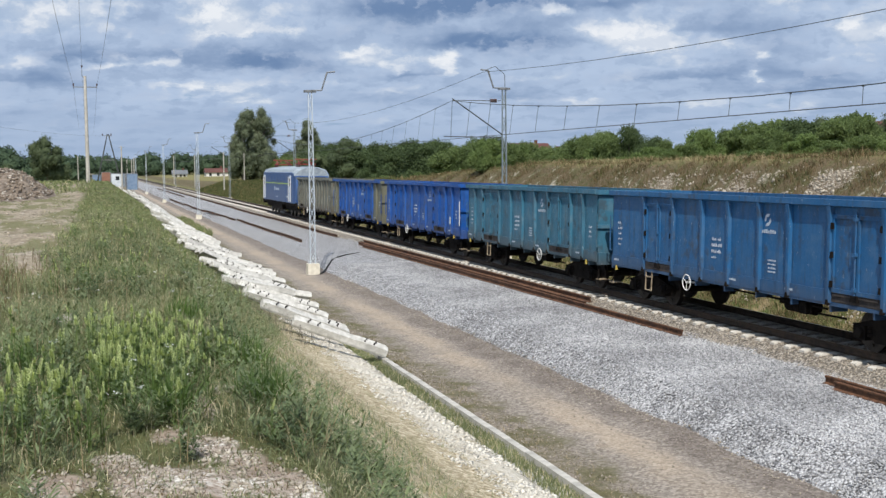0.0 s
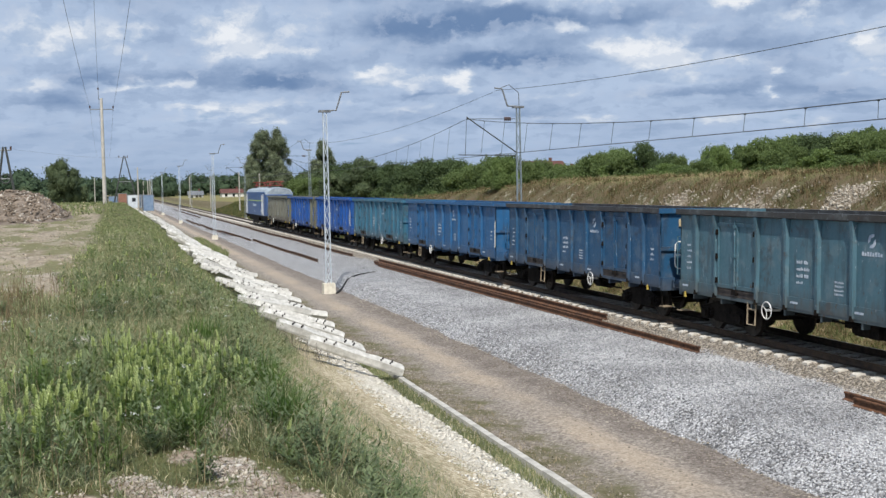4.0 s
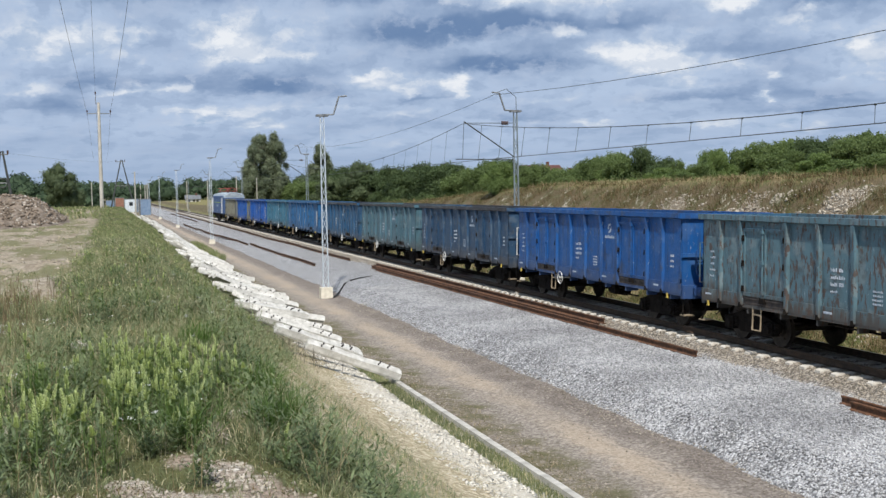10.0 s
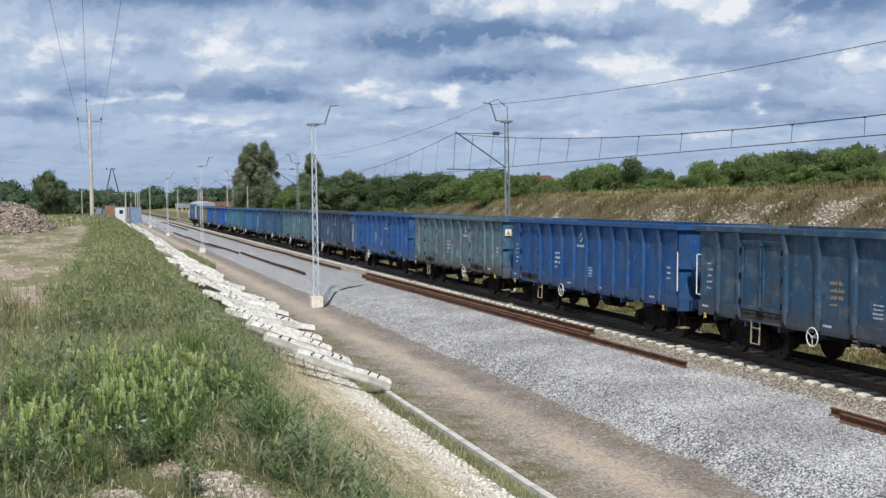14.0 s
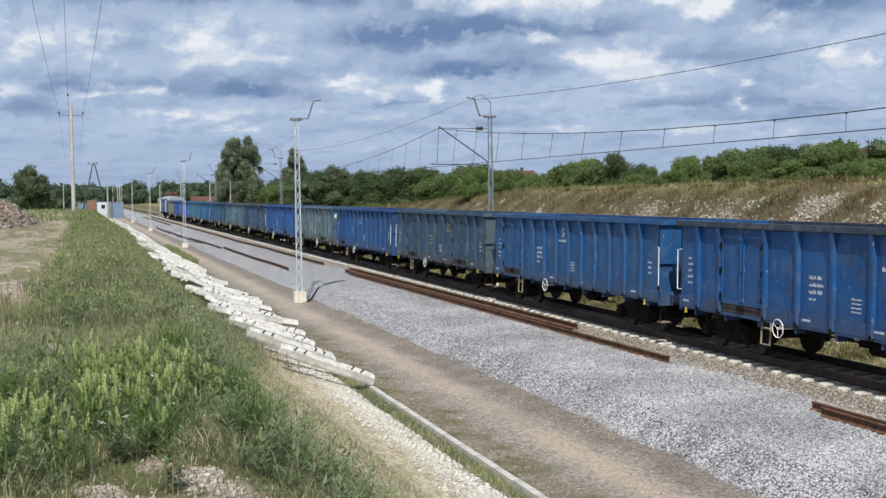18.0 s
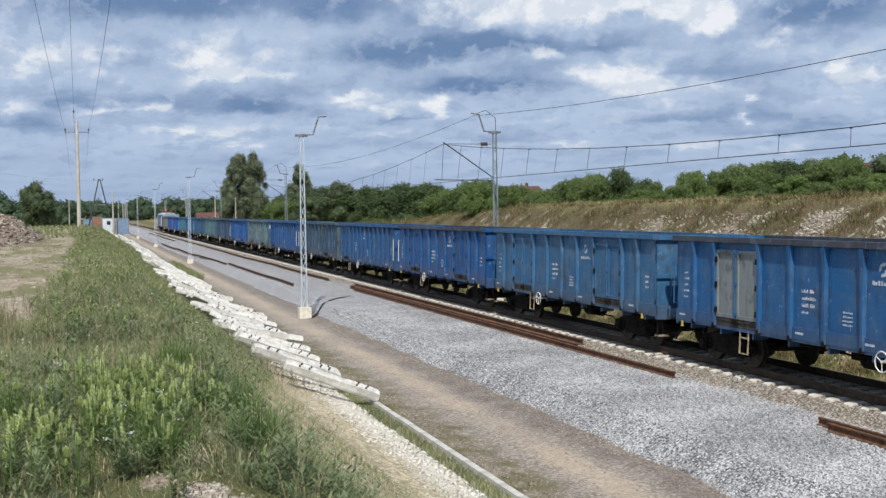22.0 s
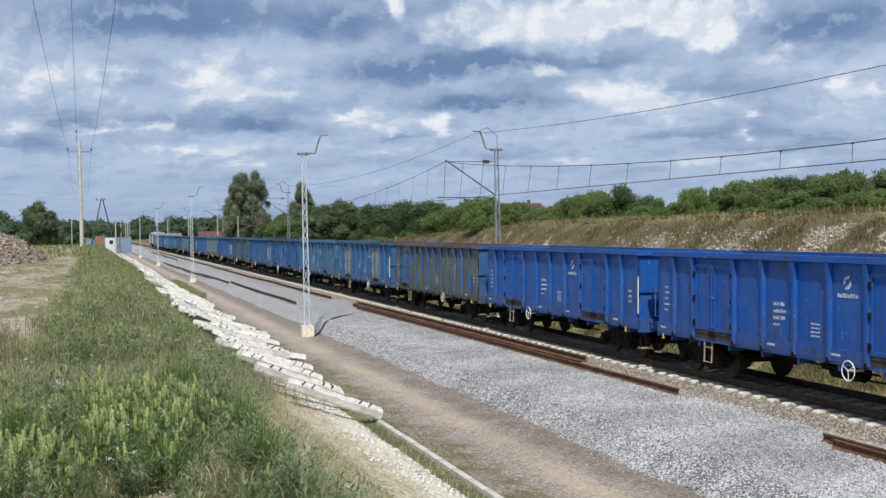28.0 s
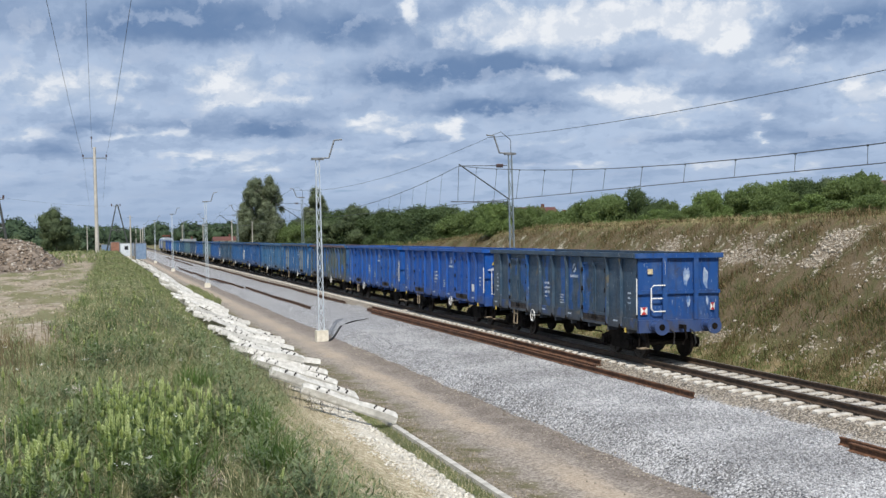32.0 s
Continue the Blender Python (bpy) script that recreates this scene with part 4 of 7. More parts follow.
        tube(bm, [(s * (HALF - 0.3), y, 0.86), (s * (HALF + 0.11), y, 0.86)], 0.03, 6)
        part("brake_wheel", bm, "white_paint", wagon, "white hand brake wheel")
        for y in (0.75, body - 0.35):
            part("tow_hook", boxes(at(HALF + 0.01, HALF + 0.06, y - 0.022, y + 0.022, 0.86, 0.97, (0.005, 0.004)), at(HALF + 0.01, HALF + 0.06, y - 0.045, y + 0.045, 0.825, 0.86, (0.005, 0.005))),
                 "yellow_paint", wagon, "yellow rope hook")
        # stencilled lines that cannot be read
        x = s * (HALF + 0.004)

        def bars(name, material, rows):
            bm = bmesh.new()
            for y0, y1, z0, z1 in rows:
                q = y0
                while q < y1 - 0.01:
                    w = min(LETTERS.uniform(0.018, 0.042), y1 - q)
                    lift = LETTERS.choice((0.0, 0.0, 0.3)) * (z1 - z0)
                    box(bm, min(x, x + s * 0.004), max(x, x + s * 0.004), q, q + w, z0 + 0.1 * (z1 - z0), z1 - lift)
                    q += w + LETTERS.uniform(0.012, 0.028)
            return tagged(part(name, bm, material, wagon), kind="stuff")
        f = (lambda v: v) if s < 0 else (lambda v: body - v)

        def span(a, b, z0, z1):
            return (*sorted((f(a), f(b))), z0, z1)
        yc = {"one": 8.55, "two": 7.16, "long": 8.3}[kind]
        bars("stencil_block", "marking_white", [span(yc + 0.24, yc + 0.02, 2.06, 2.15), span(yc - 0.05, yc - 0.20, 2.06, 2.15), span(yc + 0.24, yc - 0.02, 1.90, 1.99),
                                                 span(yc - 0.06, yc - 0.26, 1.90, 1.99), span(yc + 0.24, yc, 1.74, 1.83), span(yc - 0.05, yc - 0.22, 1.74, 1.83), span(yc + 0.24, yc, 1.60, 1.66)])
        bars("load_table", "marking_white", [span(5.96, 5.64, z, z + 0.045) for z in (1.45, 1.54, 1.63, 1.72)])
        bars("end_stencil", "marking_white", [span(body - 0.38, body - 0.58 - 0.06 * (i % 2), 1.6 + i * 0.16, 1.66 + i * 0.16) for i in range(5)])
        for y in (body - 0.2, 7.6, 5.2, 1.6):
            part("sill_stencil", boxes((*sorted((s * (HALF + 0.031), s * (HALF + 0.035))), *sorted((f(y), f(y - 0.3))), 1.12, 1.17)), "marking_white", wagon)
        bars("corner_stencil", "marking_white", [span(0.62, 0.42, z, z + 0.07) for z in (1.7, 1.85, 2.0)])
        # the maker's sign: two white sickles over a bar
        yl = {"one": 6.55, "two": 4.70, "long": 6.0}[kind]
        bm = bmesh.new()
        for turn in (-0.35, -0.35 + math.pi):
            outer = [(yl + 0.06 * math.sin(turn) + 0.15 * math.cos(turn + i * 0.26), 2.70 + 0.15 * math.sin(turn + i * 0.26)) for i in range(10)]
            inner = [(yl + 0.06 * math.sin(turn) + 0.02 * math.cos(turn + 1.2) + 0.06 * math.cos(turn + i * 0.26), 2.70 + 0.02 * math.sin(turn + 1.2) + 0.06 * math.sin(turn + i * 0.26)) for i in range(9, 0, -1)]
            prism(bm, outer + inner, "x", min(x, x + s * 0.004), max(x, x + s * 0.004))
        for i in range(8):
            q = yl - 0.34 + i * 0.086
            box(bm, min(x, x + s * 0.004), max(x, x + s * 0.004), q, q + 0.058, 2.38, 2.47 if i % 3 else 2.45)
        part("company_sign", bm, "marking_white", wagon, "white sign of two sickles over a row of bars")
    for y, s in ((0.0, -1), (body, 1)):
        def ends(a, b):
            return tuple(sorted((y + s * a, y + s * b)))
        bm = boxes((-HALF, HALF, *ends(-0.04, 0.0), 1.02, 3.13))
        part("end_wall", bm, paint, wagon)
        part("end_rail", boxes((-HALF - 0.1, HALF + 0.1, *ends(0.0, 0.10), 3.10, RIM - 0.003, (0.0, 0.0))), paint, wagon)
        part("end_beam", boxes((-HALF, HALF, *ends(0.0, 0.07), 2.02, 2.13), ), paint, wagon)
        part("head_stock", boxes((-HALF + 0.02, HALF - 0.02, *ends(-0.05, 0.09), 0.86, 1.24)), paint, wagon)
        for x in (-0.5, 0.55):
            part("end_post", boxes((x - 0.07, x + 0.07, *ends(0.0, 0.11), 1.24, 3.1)), paint, wagon)
        for x in (-0.875, 0.875):
            bm = disc(bmesh.new(), (x, y + s * 0.28, 1.06), (0, 1, 0), 0.13, 0.2, 14)
            disc(bm, (x, y + s * 0.45, 1.06), (0, 1, 0), 0.09, 0.15, 12)
            disc(bm, (x, y + s * 0.10, 1.06), (0, 1, 0), 0.18, 0.03, 12)
            buffer = part("buffer", bm, paint, wagon)
            bm = disc(bmesh.new(), (x, y + s * 0.60, 1.06), (0, 1, 0), 0.235, 0.02, 18)
            part("buffer_head", bm, paint, buffer)
            part("buffer_hub", disc(bmesh.new(), (x, y + s * 0.623, 1.06), (0, 1, 0), 0.10, 0.003, 12), "underframe", buffer)
        bm = boxes((-0.05, 0.05, *ends(0.09, 0.42), 0.98, 1.10, (0.005, 0.02)))
        tube(bm, [(0, y + s * 0.38, 1.0), (0.04, y + s * 0.42, 0.72), (-0.02, y + s * 0.3, 0.5)], 0.035, 6)
        part("coupling", bm, "underframe", wagon)
        for x in (-0.32, 0.34):
            part("brake_hose", tubes(0.024, [(x, y + s * 0.1, 0.94), (x, y + s * 0.34, 0.86), (x * 1.1, y + s * 0.38, 0.55), (x * 1.2, y + s * 0.2, 0.42)]), "black_rubber", wagon)
    # the ladder on the rear end
    x = -0.62
    part("end_ladder", tubes(0.022, [(x + 0.1, -0.03, 2.28), (x + 0.1, -0.14, 2.28), (x - 0.28, -0.14, 2.28), (x - 0.36, -0.14, 2.20), (x - 0.36, -0.14, 1.58), (x - 0.28, -0.14, 1.50), (x + 0.1, -0.14, 1.50), (x + 0.1, -0.03, 1.50)],
                                 [(x - 0.36, -0.14, 1.89), (x, -0.14, 1.89), (x, -0.03, 1.89)], [(x + 0.12, -0.09, 2.62), (x + 0.12, -0.09, 3.02)]), paint, wagon, "end ladder of bent bars")
    part("floor", boxes((-HALF + 0.05, HALF - 0.05, 0.05, body - 0.05, 1.18, 1.24)), "floor_steel", wagon)
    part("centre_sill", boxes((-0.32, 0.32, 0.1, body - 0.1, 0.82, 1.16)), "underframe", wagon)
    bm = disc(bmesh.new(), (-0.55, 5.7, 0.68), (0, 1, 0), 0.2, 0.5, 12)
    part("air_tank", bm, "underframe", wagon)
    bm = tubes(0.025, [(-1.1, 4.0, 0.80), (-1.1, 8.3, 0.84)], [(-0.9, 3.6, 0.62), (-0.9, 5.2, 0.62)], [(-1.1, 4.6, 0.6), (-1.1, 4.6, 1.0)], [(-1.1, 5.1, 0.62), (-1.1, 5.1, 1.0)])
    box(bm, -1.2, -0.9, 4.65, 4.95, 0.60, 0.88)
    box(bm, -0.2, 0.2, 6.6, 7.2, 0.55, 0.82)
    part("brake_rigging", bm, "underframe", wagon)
    make_bogie(wagon, 1.9)
    make_bogie(wagon, body - 1.9)
    return wagon


def colour_wagon(wagon, body, wear, label, door=None, ends=None, signs=True):
    tagged(wagon, label)
    for ob in wagon.children_recursive:
        name = ob.name.split(".")[0]
        ob.color = (*body, wear)
        if door and name == "door_leaf":
            ob.color = (*door, wear * 0.5)
        if ends and (name in ("end_wall", "end_rail", "end_beam", "head_stock", "end_post", "buffer", "buffer_head")):
            ob.color = (*ends, wear * 0.6)


BRIGHT, BLUE, DEEP, TEAL, SLATE = (0.004, 0.098, 0.42), (0.024, 0.105, 0.36), (0.007, 0.085, 0.28), (0.045, 0.185, 0.285), (0.062, 0.105, 0.165)
LIVERY = (  # colour, wear, one door only, label, door colour, end colour
    ((0.20, 0.20, 0.155), 0.75, True, "weathered olive-grey open wagon coupled behind the locomotive", None, None),
    (BRIGHT, 0.1, False, "bright blue open wagon with olive ends", None, (0.20, 0.20, 0.14)),
    (BRIGHT, 0.1, False, "bright blue open freight wagon in clean paint", None, None),
    (TEAL, 0.45, False, "worn teal open freight wagon with scraped paint", None, None),
    ((0.018, 0.135, 0.33), 0.15, False, "medium blue open wagon with white sickle sign", None, None),
    ((0.020, 0.100, 0.215), 0.4, False, "faded slate-blue open freight wagon", None, None),
    ((0.085, 0.185, 0.235), 0.5, False, "faded grey-teal open freight wagon", None, None),
    ((0.024, 0.075, 0.155), 0.5, False, "dusty dark slate-blue open wagon", None, None),
    ((0.006, 0.10, 0.35), 0.2, False, "strong blue open wagon with brown-edged sign", None, None),
    ((0.115, 0.215, 0.26), 1.0, False, "pale teal open wagon flaking to rust", None, (0.05, 0.15, 0.25)),
    (DEEP, 0.12, True, "deep blue open wagon with one door", None, None),
    ((0.028, 0.085, 0.160), 0.5, False, "grimy slate open wagon with ochre stencils", None, (0.10, 0.15, 0.17)),
    ((0.012, 0.10, 0.28), 0.2, True, "dusty blue open wagon with one side door", None, None),
    ((0.007, 0.095, 0.30), 0.18, False, "blue open wagon with scratched side doors", None, None),
    ((0.038, 0.15, 0.31), 0.3, False, "sun-faded teal-blue open freight wagon", None, None),
    ((0.014, 0.125, 0.33), 0.2, False, "blue open wagon with pale grey doors", (0.26, 0.29, 0.29), None),
    ((0.115, 0.135, 0.110), 0.8, True, "rusty grey-green open wagon with a blue door", (0.03, 0.12, 0.30), (0.03, 0.12, 0.30)),
    (BRIGHT, 0.05, False, "freshly painted bright blue open wagon", None, None),
    ((0.004, 0.095, 0.43), 0.05, False, "clean bright blue open wagon, white notice plates", None, None),
    ((0.040, 0.080, 0.130), 0.35, False, "slate-grey last wagon with scuffed blue end", None, (0.012, 0.080, 0.30)),
)


def wagon_pose(number, t):
    ahead = (20 - number) * PITCH if number > 5 else 213.66 if number == 5 else 229.2 + (4 - number) * PITCH
    return pose(TRACK_X, train_y(t) + ahead, 0, 0, TRACK_TILT, 0)


def make_train():
    two, one, long_wagon = make_wagon("two"), make_wagon("one"), make_wagon("long")
    wagons, used = [], set()
    for i, (body, wear, single, label, door, ends) in enumerate(LIVERY):
        first = long_wagon if i == 4 else one if single else two
        at = wagon_pose(i + 1, 0.0)
        if first in used:
            wagon = copy_thing(first, at)
        else:
            wagon = first
            wagon.matrix_basis = at
            used.add(first)
        wagons.append(wagon)
    for wagon, (body, wear, single, label, door, ends) in zip(wagons, LIVERY):
        colour_wagon(wagon, body, wear, label, door, ends)
    # brake wheels and hanging steps stand where each wagon has them, from its front end
    wheel_at = (4.5, 4.5, 4.5, 8.32, 4.76, 8.2, 4.5, 4.3, 4.4, 8.35, 5.0, 5.1, 5.15, 4.58, 4.57, 8.4, 8.4, 4.6, 8.45, 4.6)
    step_at = (2.6, 2.6, 2.6, 2.7, 2.44, 3.7, 3.7, 3.64, 3.62, 2.66, 2.88, 2.7, 2.7, 4.0, 3.8, 3.3, 2.7, 2.7, 2.7, 2.6)
    for wagon, wheel, step in zip(wagons, wheel_at, step_at):
        for ob in wagon.children:
            name = ob.name.split(".")[0]
            if name == "brake_wheel":
                ob.location.y = 4.6 - wheel
            if name == "step_frame" and ob.bound_box[0][0] < 0:
                ob.location.y = 2.6 - step
    # the end panels of the second wagon are olive like its ends
    for ob in wagons[1].children:
        if ob.name.split(".")[0] in ("side_wall", "bottom_fold", "rib"):
            along = sum(corner[1] for corner in ob.bound_box) / 8
            if along < 1.9 or along > 11.2:
                ob.color = (0.20, 0.20, 0.14, 0.3)
    # what only single wagons carry
    tail = wagons[19]
    rnd = random.Random(23)
    for owner in (wagons[19], wagons[2], wagons[5], wagons[18]):
        for ob in owner.children:
            if ob.name.split(".")[0] == "end_ladder":
                ob.data = ob.data.copy()
                ob.data.materials[0] = MATS["white_paint"]
                ob["label"] = "white end ladder of bent bars"
    for px, pz, w, h in ((0.25, 2.52, 0.13, 0.36), (0.34, 1.80, 0.07, 0.20), (0.92, 2.48, 0.10, 0.42), (0.98, 1.80, 0.06, 0.16)):
        outline = []
        for i in range(14):
            t = i * math.tau / 14
            q = rnd.uniform(0.55, 1.1)
            outline.append((px + w * q * math.cos(t), pz + h * q * math.sin(t)))
        part("scraped_patch", prism(bmesh.new(), outline, "y", -0.006, 0.0), "scraped_paint", tail, "pale patch of scraped paint")
    for x, z, half in ((-1.18, 1.52, 0.11), (1.13, 1.62, 0.07)):
        plate = part("tail_board", boxes((x - half, x + half, -0.055, -0.045, z - 0.11, z + 0.11)), "white_paint", tail, "red and white tail board")
        bm = bmesh.new()
        for sz in (-1, 1):
            prism(bm, [(x - half * 0.85, z + sz * 0.11), (x + half * 0.85, z + sz * 0.11), (x, z)], "y", -0.060, -0.056)
        part("red_field", bm, "red_paint", plate)
    part("notice_plate", boxes((-1.05, -0.88, -0.05, -0.042, 2.62, 2.78)), "cream_paint", tail)
    part("notice_plate", boxes((-0.82, -0.58, -0.05, -0.042, 2.72, 2.94)), "cream_paint", wagons[5], "cream notice plate")
    part("warning_sign", prism(bmesh.new(), [(-1.06, 2.58), (-0.76, 2.58), (-0.91, 2.84)], "y", -0.05, -0.042), "yellow_paint", wagons[18], "yellow warning triangle")
    part("cross_rail", boxes((-1.22, -0.58, -0.10, -0.06, 2.36, 2.40)), "white_paint", wagons[18], "white rail across the end")
    warn = part("warning_plate", boxes((-1.27, -1.01, -0.052, -0.044, 2.54, 2.80)), "white_paint", wagons[9], "white plate with a yellow warning triangle")
    part("triangle", prism(bmesh.new(), [(-1.24, 2.57), (-1.04, 2.57), (-1.14, 2.77)], "y", -0.058, -0.053), "yellow_paint", warn)
    part("notice_plate", boxes((-HALF - 0.012, -HALF - 0.004, 1.25, 1.65, 1.42, 1.72)), "white_paint", wagons[18], "blank white notice plate")
    part("notice_plate", boxes((-HALF - 0.012, -HALF - 0.004, 1.25, 1.5, 1.45, 1.75)), "white_paint", wagons[2], "blank white notice plate")
    # rims that have lost their paint
    for number, rim in ((6, (0.05, 0.045, 0.045)), (7, (0.055, 0.05, 0.045)), (8, (0.045, 0.04, 0.042)), (14, (0.035, 0.05, 0.08)), (16, (0.05, 0.06, 0.09)), (17, (0.15, 0.075, 0.075))):
        for ob in wagons[number - 1].children:
            if ob.name.split(".")[0] == "top_rail":
                ob.color = (*rim, 0.6)
    # grab rails: white where they have been painted, else as the wagon
    white = {(5, 0), (9, 1), (11, 0), (12, 1), (13, 0), (14, 1), (16, 0), (18, 0), (19, 0), (20, 1), (3, 0), (20, 0)}
    for number, wagon in enumerate(wagons, 1):
        for ob in wagon.children:
            if ob.name.split(".")[0] == "grab_rail" and (number, 0 if ob.bound_box[0][1] < 6 else 1) not in white:
                ob.material_slots[0].link = "OBJECT"
                ob.material_slots[0].material = MATS["wagon_paint"]
                ob["label"] = "painted grab rail"
    # repainted in patches
    rnd = random.Random(17)
    for number in (17, 20):
        keep = 1.0 if number == 17 else 0.35
        for ob in wagons[number - 1].children:
            name = ob.name.split(".")[0]
            if name in ("side_wall", "rib", "bottom_fold", "door_leaf") and rnd.random() < keep:
                ob.material_slots[0].link = "OBJECT"
                ob.material_slots[0].material = MATS["wagon_paint_patched"]
            if name == "rib" and number == 17:
                ob.color = (*rnd.choice(((0.018, 0.105, 0.29), (0.05, 0.11, 0.16), (0.06, 0.10, 0.12))), 0.3)
    for number in (12, 17):
        for ob in wagons[number - 1].children:
            if ob.name.split(".")[0] in ("stencil_block", "company_sign"):
                ob.data = ob.data.copy()
                ob.data.materials[0] = MATS["marking_ochre"]
    return wagons


WAGONS = make_train()


def make_locomotive():
    loco = thing("electric_locomotive", "blue electric locomotive with pale roof and green stripe", "locomotive", at=wagon_pose(0, 0.0))
    W, LEN = 1.50, 18.0
    # body: rounded roof edge, both ends sloping back from the buffer beam
    bm = bmesh.new()
    rows = []
    for y, top, w in ((0.0, 2.3, 1.32), (0.25, 3.35, 1.34), (0.75, 3.62, 1.45), (1.3, 3.66, W), (LEN - 1.3, 3.66, W), (LEN - 0.75, 3.62, 1.45), (LEN - 0.25, 3.35, 1.34), (LEN, 2.3, 1.32)):
        rows.append([bm.verts.new(p) for p in ((-w, y, 1.15), (-w, y, 2.2), (-w, y, top - 0.05), (-w * 0.93, y, top), (w * 0.93, y, top), (w, y, top - 0.05), (w, y, 2.2), (w, y, 1.15))])
    for a, b in zip(rows, rows[1:]):
        for i in range(7):
            bm.faces.new((a[i], a[i + 1], b[i + 1], b[i]))
        bm.faces.new((a[7], a[0], b[0], b[7]))
    bm.faces.new(rows[0][::-1])
    bm.faces.new(rows[-1])
    bmesh.ops.recalc_face_normals(bm, faces=bm.faces[:])
    part("body", bm, "loco_blue", loco)
    bm = bmesh.new()
    rows = []
    for y, k in ((0.3, 0.75), (1.1, 1.0), (LEN - 1.1, 1.0), (LEN - 0.3, 0.75)):
        rows.append([bm.verts.new(p) for p in ((-W * 0.98 * (0.9 + 0.1 * k), y, 3.60 if k > 0.9 else 3.36), (-1.30 * k, y, 3.64 + 0.24 * k), (-0.7 * k, y, 3.80 + 0.26 * k), (0, y, 3.84 + 0.28 * k),
                                                 (0.7 * k, y, 3.80 + 0.26 * k), (1.30 * k, y, 3.64 + 0.24 * k), (W * 0.98 * (0.9 + 0.1 * k), y, 3.60 if k > 0.9 else 3.36))])
    for a, b in zip(rows, rows[1:]):
        for i in range(6):
            bm.faces.new((a[i], a[i + 1], b[i + 1], b[i]))
        bm.faces.new((a[6], a[0], b[0], b[6]))
    bm.faces.new(rows[0][::-1])
    bm.faces.new(rows[-1])
    bmesh.ops.recalc_face_normals(bm, faces=bm.faces[:])
    part("roof", bm, "loco_roof", loco, "pale grey rounded roof")
    for i in range(6):
        part("roof_hatch", boxes((-0.55, 0.55, 3.6 + i * 1.9, 5.0 + i * 1.9, 4.08, 4.16, (0.05, 0.05))), "loco_roof", loco)
    for s in (-1, 1):
        xs = sorted((s * (W + 0.002), s * (W + 0.012)))
        part("stripe", boxes((*xs, 1.9, LEN - 1.9, 2.66, 2.73)), "loco_stripe", loco, "thin lime-green stripe")
        part("lower_band", boxes((*xs, 4.3, LEN - 4.3, 1.2, 2.60)), "loco_blue", loco)
        for i in range(5):
            w0 = 4.9 + i * 1.75
            part("louvre", boxes((*sorted((s * (W + 0.002), s * (W + 0.02))), w0, w0 + 1.1, 2.9, 3.4)), "loco_blue", loco)
        for y in (1.5, LEN - 2.3):
            door = part("cab_door", boxes((*sorted((s * (W + 0.002), s * (W + 0.022))), y, y + 0.8, 1.3, 3.4)), "loco_light", loco, "pale cab door")
            part("door_window", boxes((*sorted((s * (W + 0.022), s * (W + 0.03))), y + 0.14, y + 0.66, 2.5, 3.2)), "dark_glass", door)
            for q in (y - 0.1, y + 0.9):
                part("grab_rail", tubes(0.025, [(s * W, q, 1.25), (s * (W + 0.07), q, 1.25), (s * (W + 0.07), q, 3.3), (s * W, q, 3.3)]), "white_paint", loco, "white grab rail")
        bm = bmesh.new()
        x0, x1 = sorted((s * (W + 0.012), s * (W + 0.016)))
        for q0, q1, z0, z1 in ((9.9, 10.35, 2.05, 2.4), (7.6, 9.7, 2.1, 2.3), (2.9, 4.0, 1.55, 1.7), (8.4, 9.4, 1.5, 1.58)):
            box(bm, x0, x1, q0, q1, z0, z1)
        part("company_sign", bm, "marking_white", loco)
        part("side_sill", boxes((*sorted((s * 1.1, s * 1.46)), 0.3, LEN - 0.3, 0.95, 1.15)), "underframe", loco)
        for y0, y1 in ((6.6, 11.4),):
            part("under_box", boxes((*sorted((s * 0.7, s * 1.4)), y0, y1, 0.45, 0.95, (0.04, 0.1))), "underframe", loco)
    for y, s in ((0.0, -1), (LEN, 1)):
        for x0, x1 in ((-1.15, -0.08), (0.08, 1.15)):
            bm = bmesh.new()
            a, b = y - s * 0.01 + s * 0.02, y - s * 0.235 + s * 0.025
            v = [bm.verts.new(p) for p in ((x0, a - s * 0.05, 2.55), (x1, a - s * 0.05, 2.55), (x1, b, 3.28), (x0, b, 3.28))]
            bm.faces.new(v)
            part("windscreen", bm, "dark_glass", loco)
        part("head_stock", boxes((-1.35, 1.35, *sorted((y - s * 0.2, y + s * 0.06)), 0.75, 1.2)), "underframe", loco)
        for x in (-0.95, 0.95):
            bm = disc(bmesh.new(), (x, y + s * 0.03, 1.55), (0, 1, 0), 0.13, 0.05, 12)
            part("head_lamp", bm, "lamp_glass", loco)
            bm = disc(bmesh.new(), (x * 0.92, y + s * 0.3, 1.06), (0, 1, 0), 0.13, 0.28, 12)
            disc(bm, (x * 0.92, y + s * 0.6, 1.06), (0, 1, 0), 0.24, 0.02, 16)
            part("buffer", bm, "underframe", loco)
        part("coupling", tubes(0.05, [(0, y, 1.05), (0, y + s * 0.4, 1.0), (0, y + s * 0.42, 0.6)]), "underframe", loco)
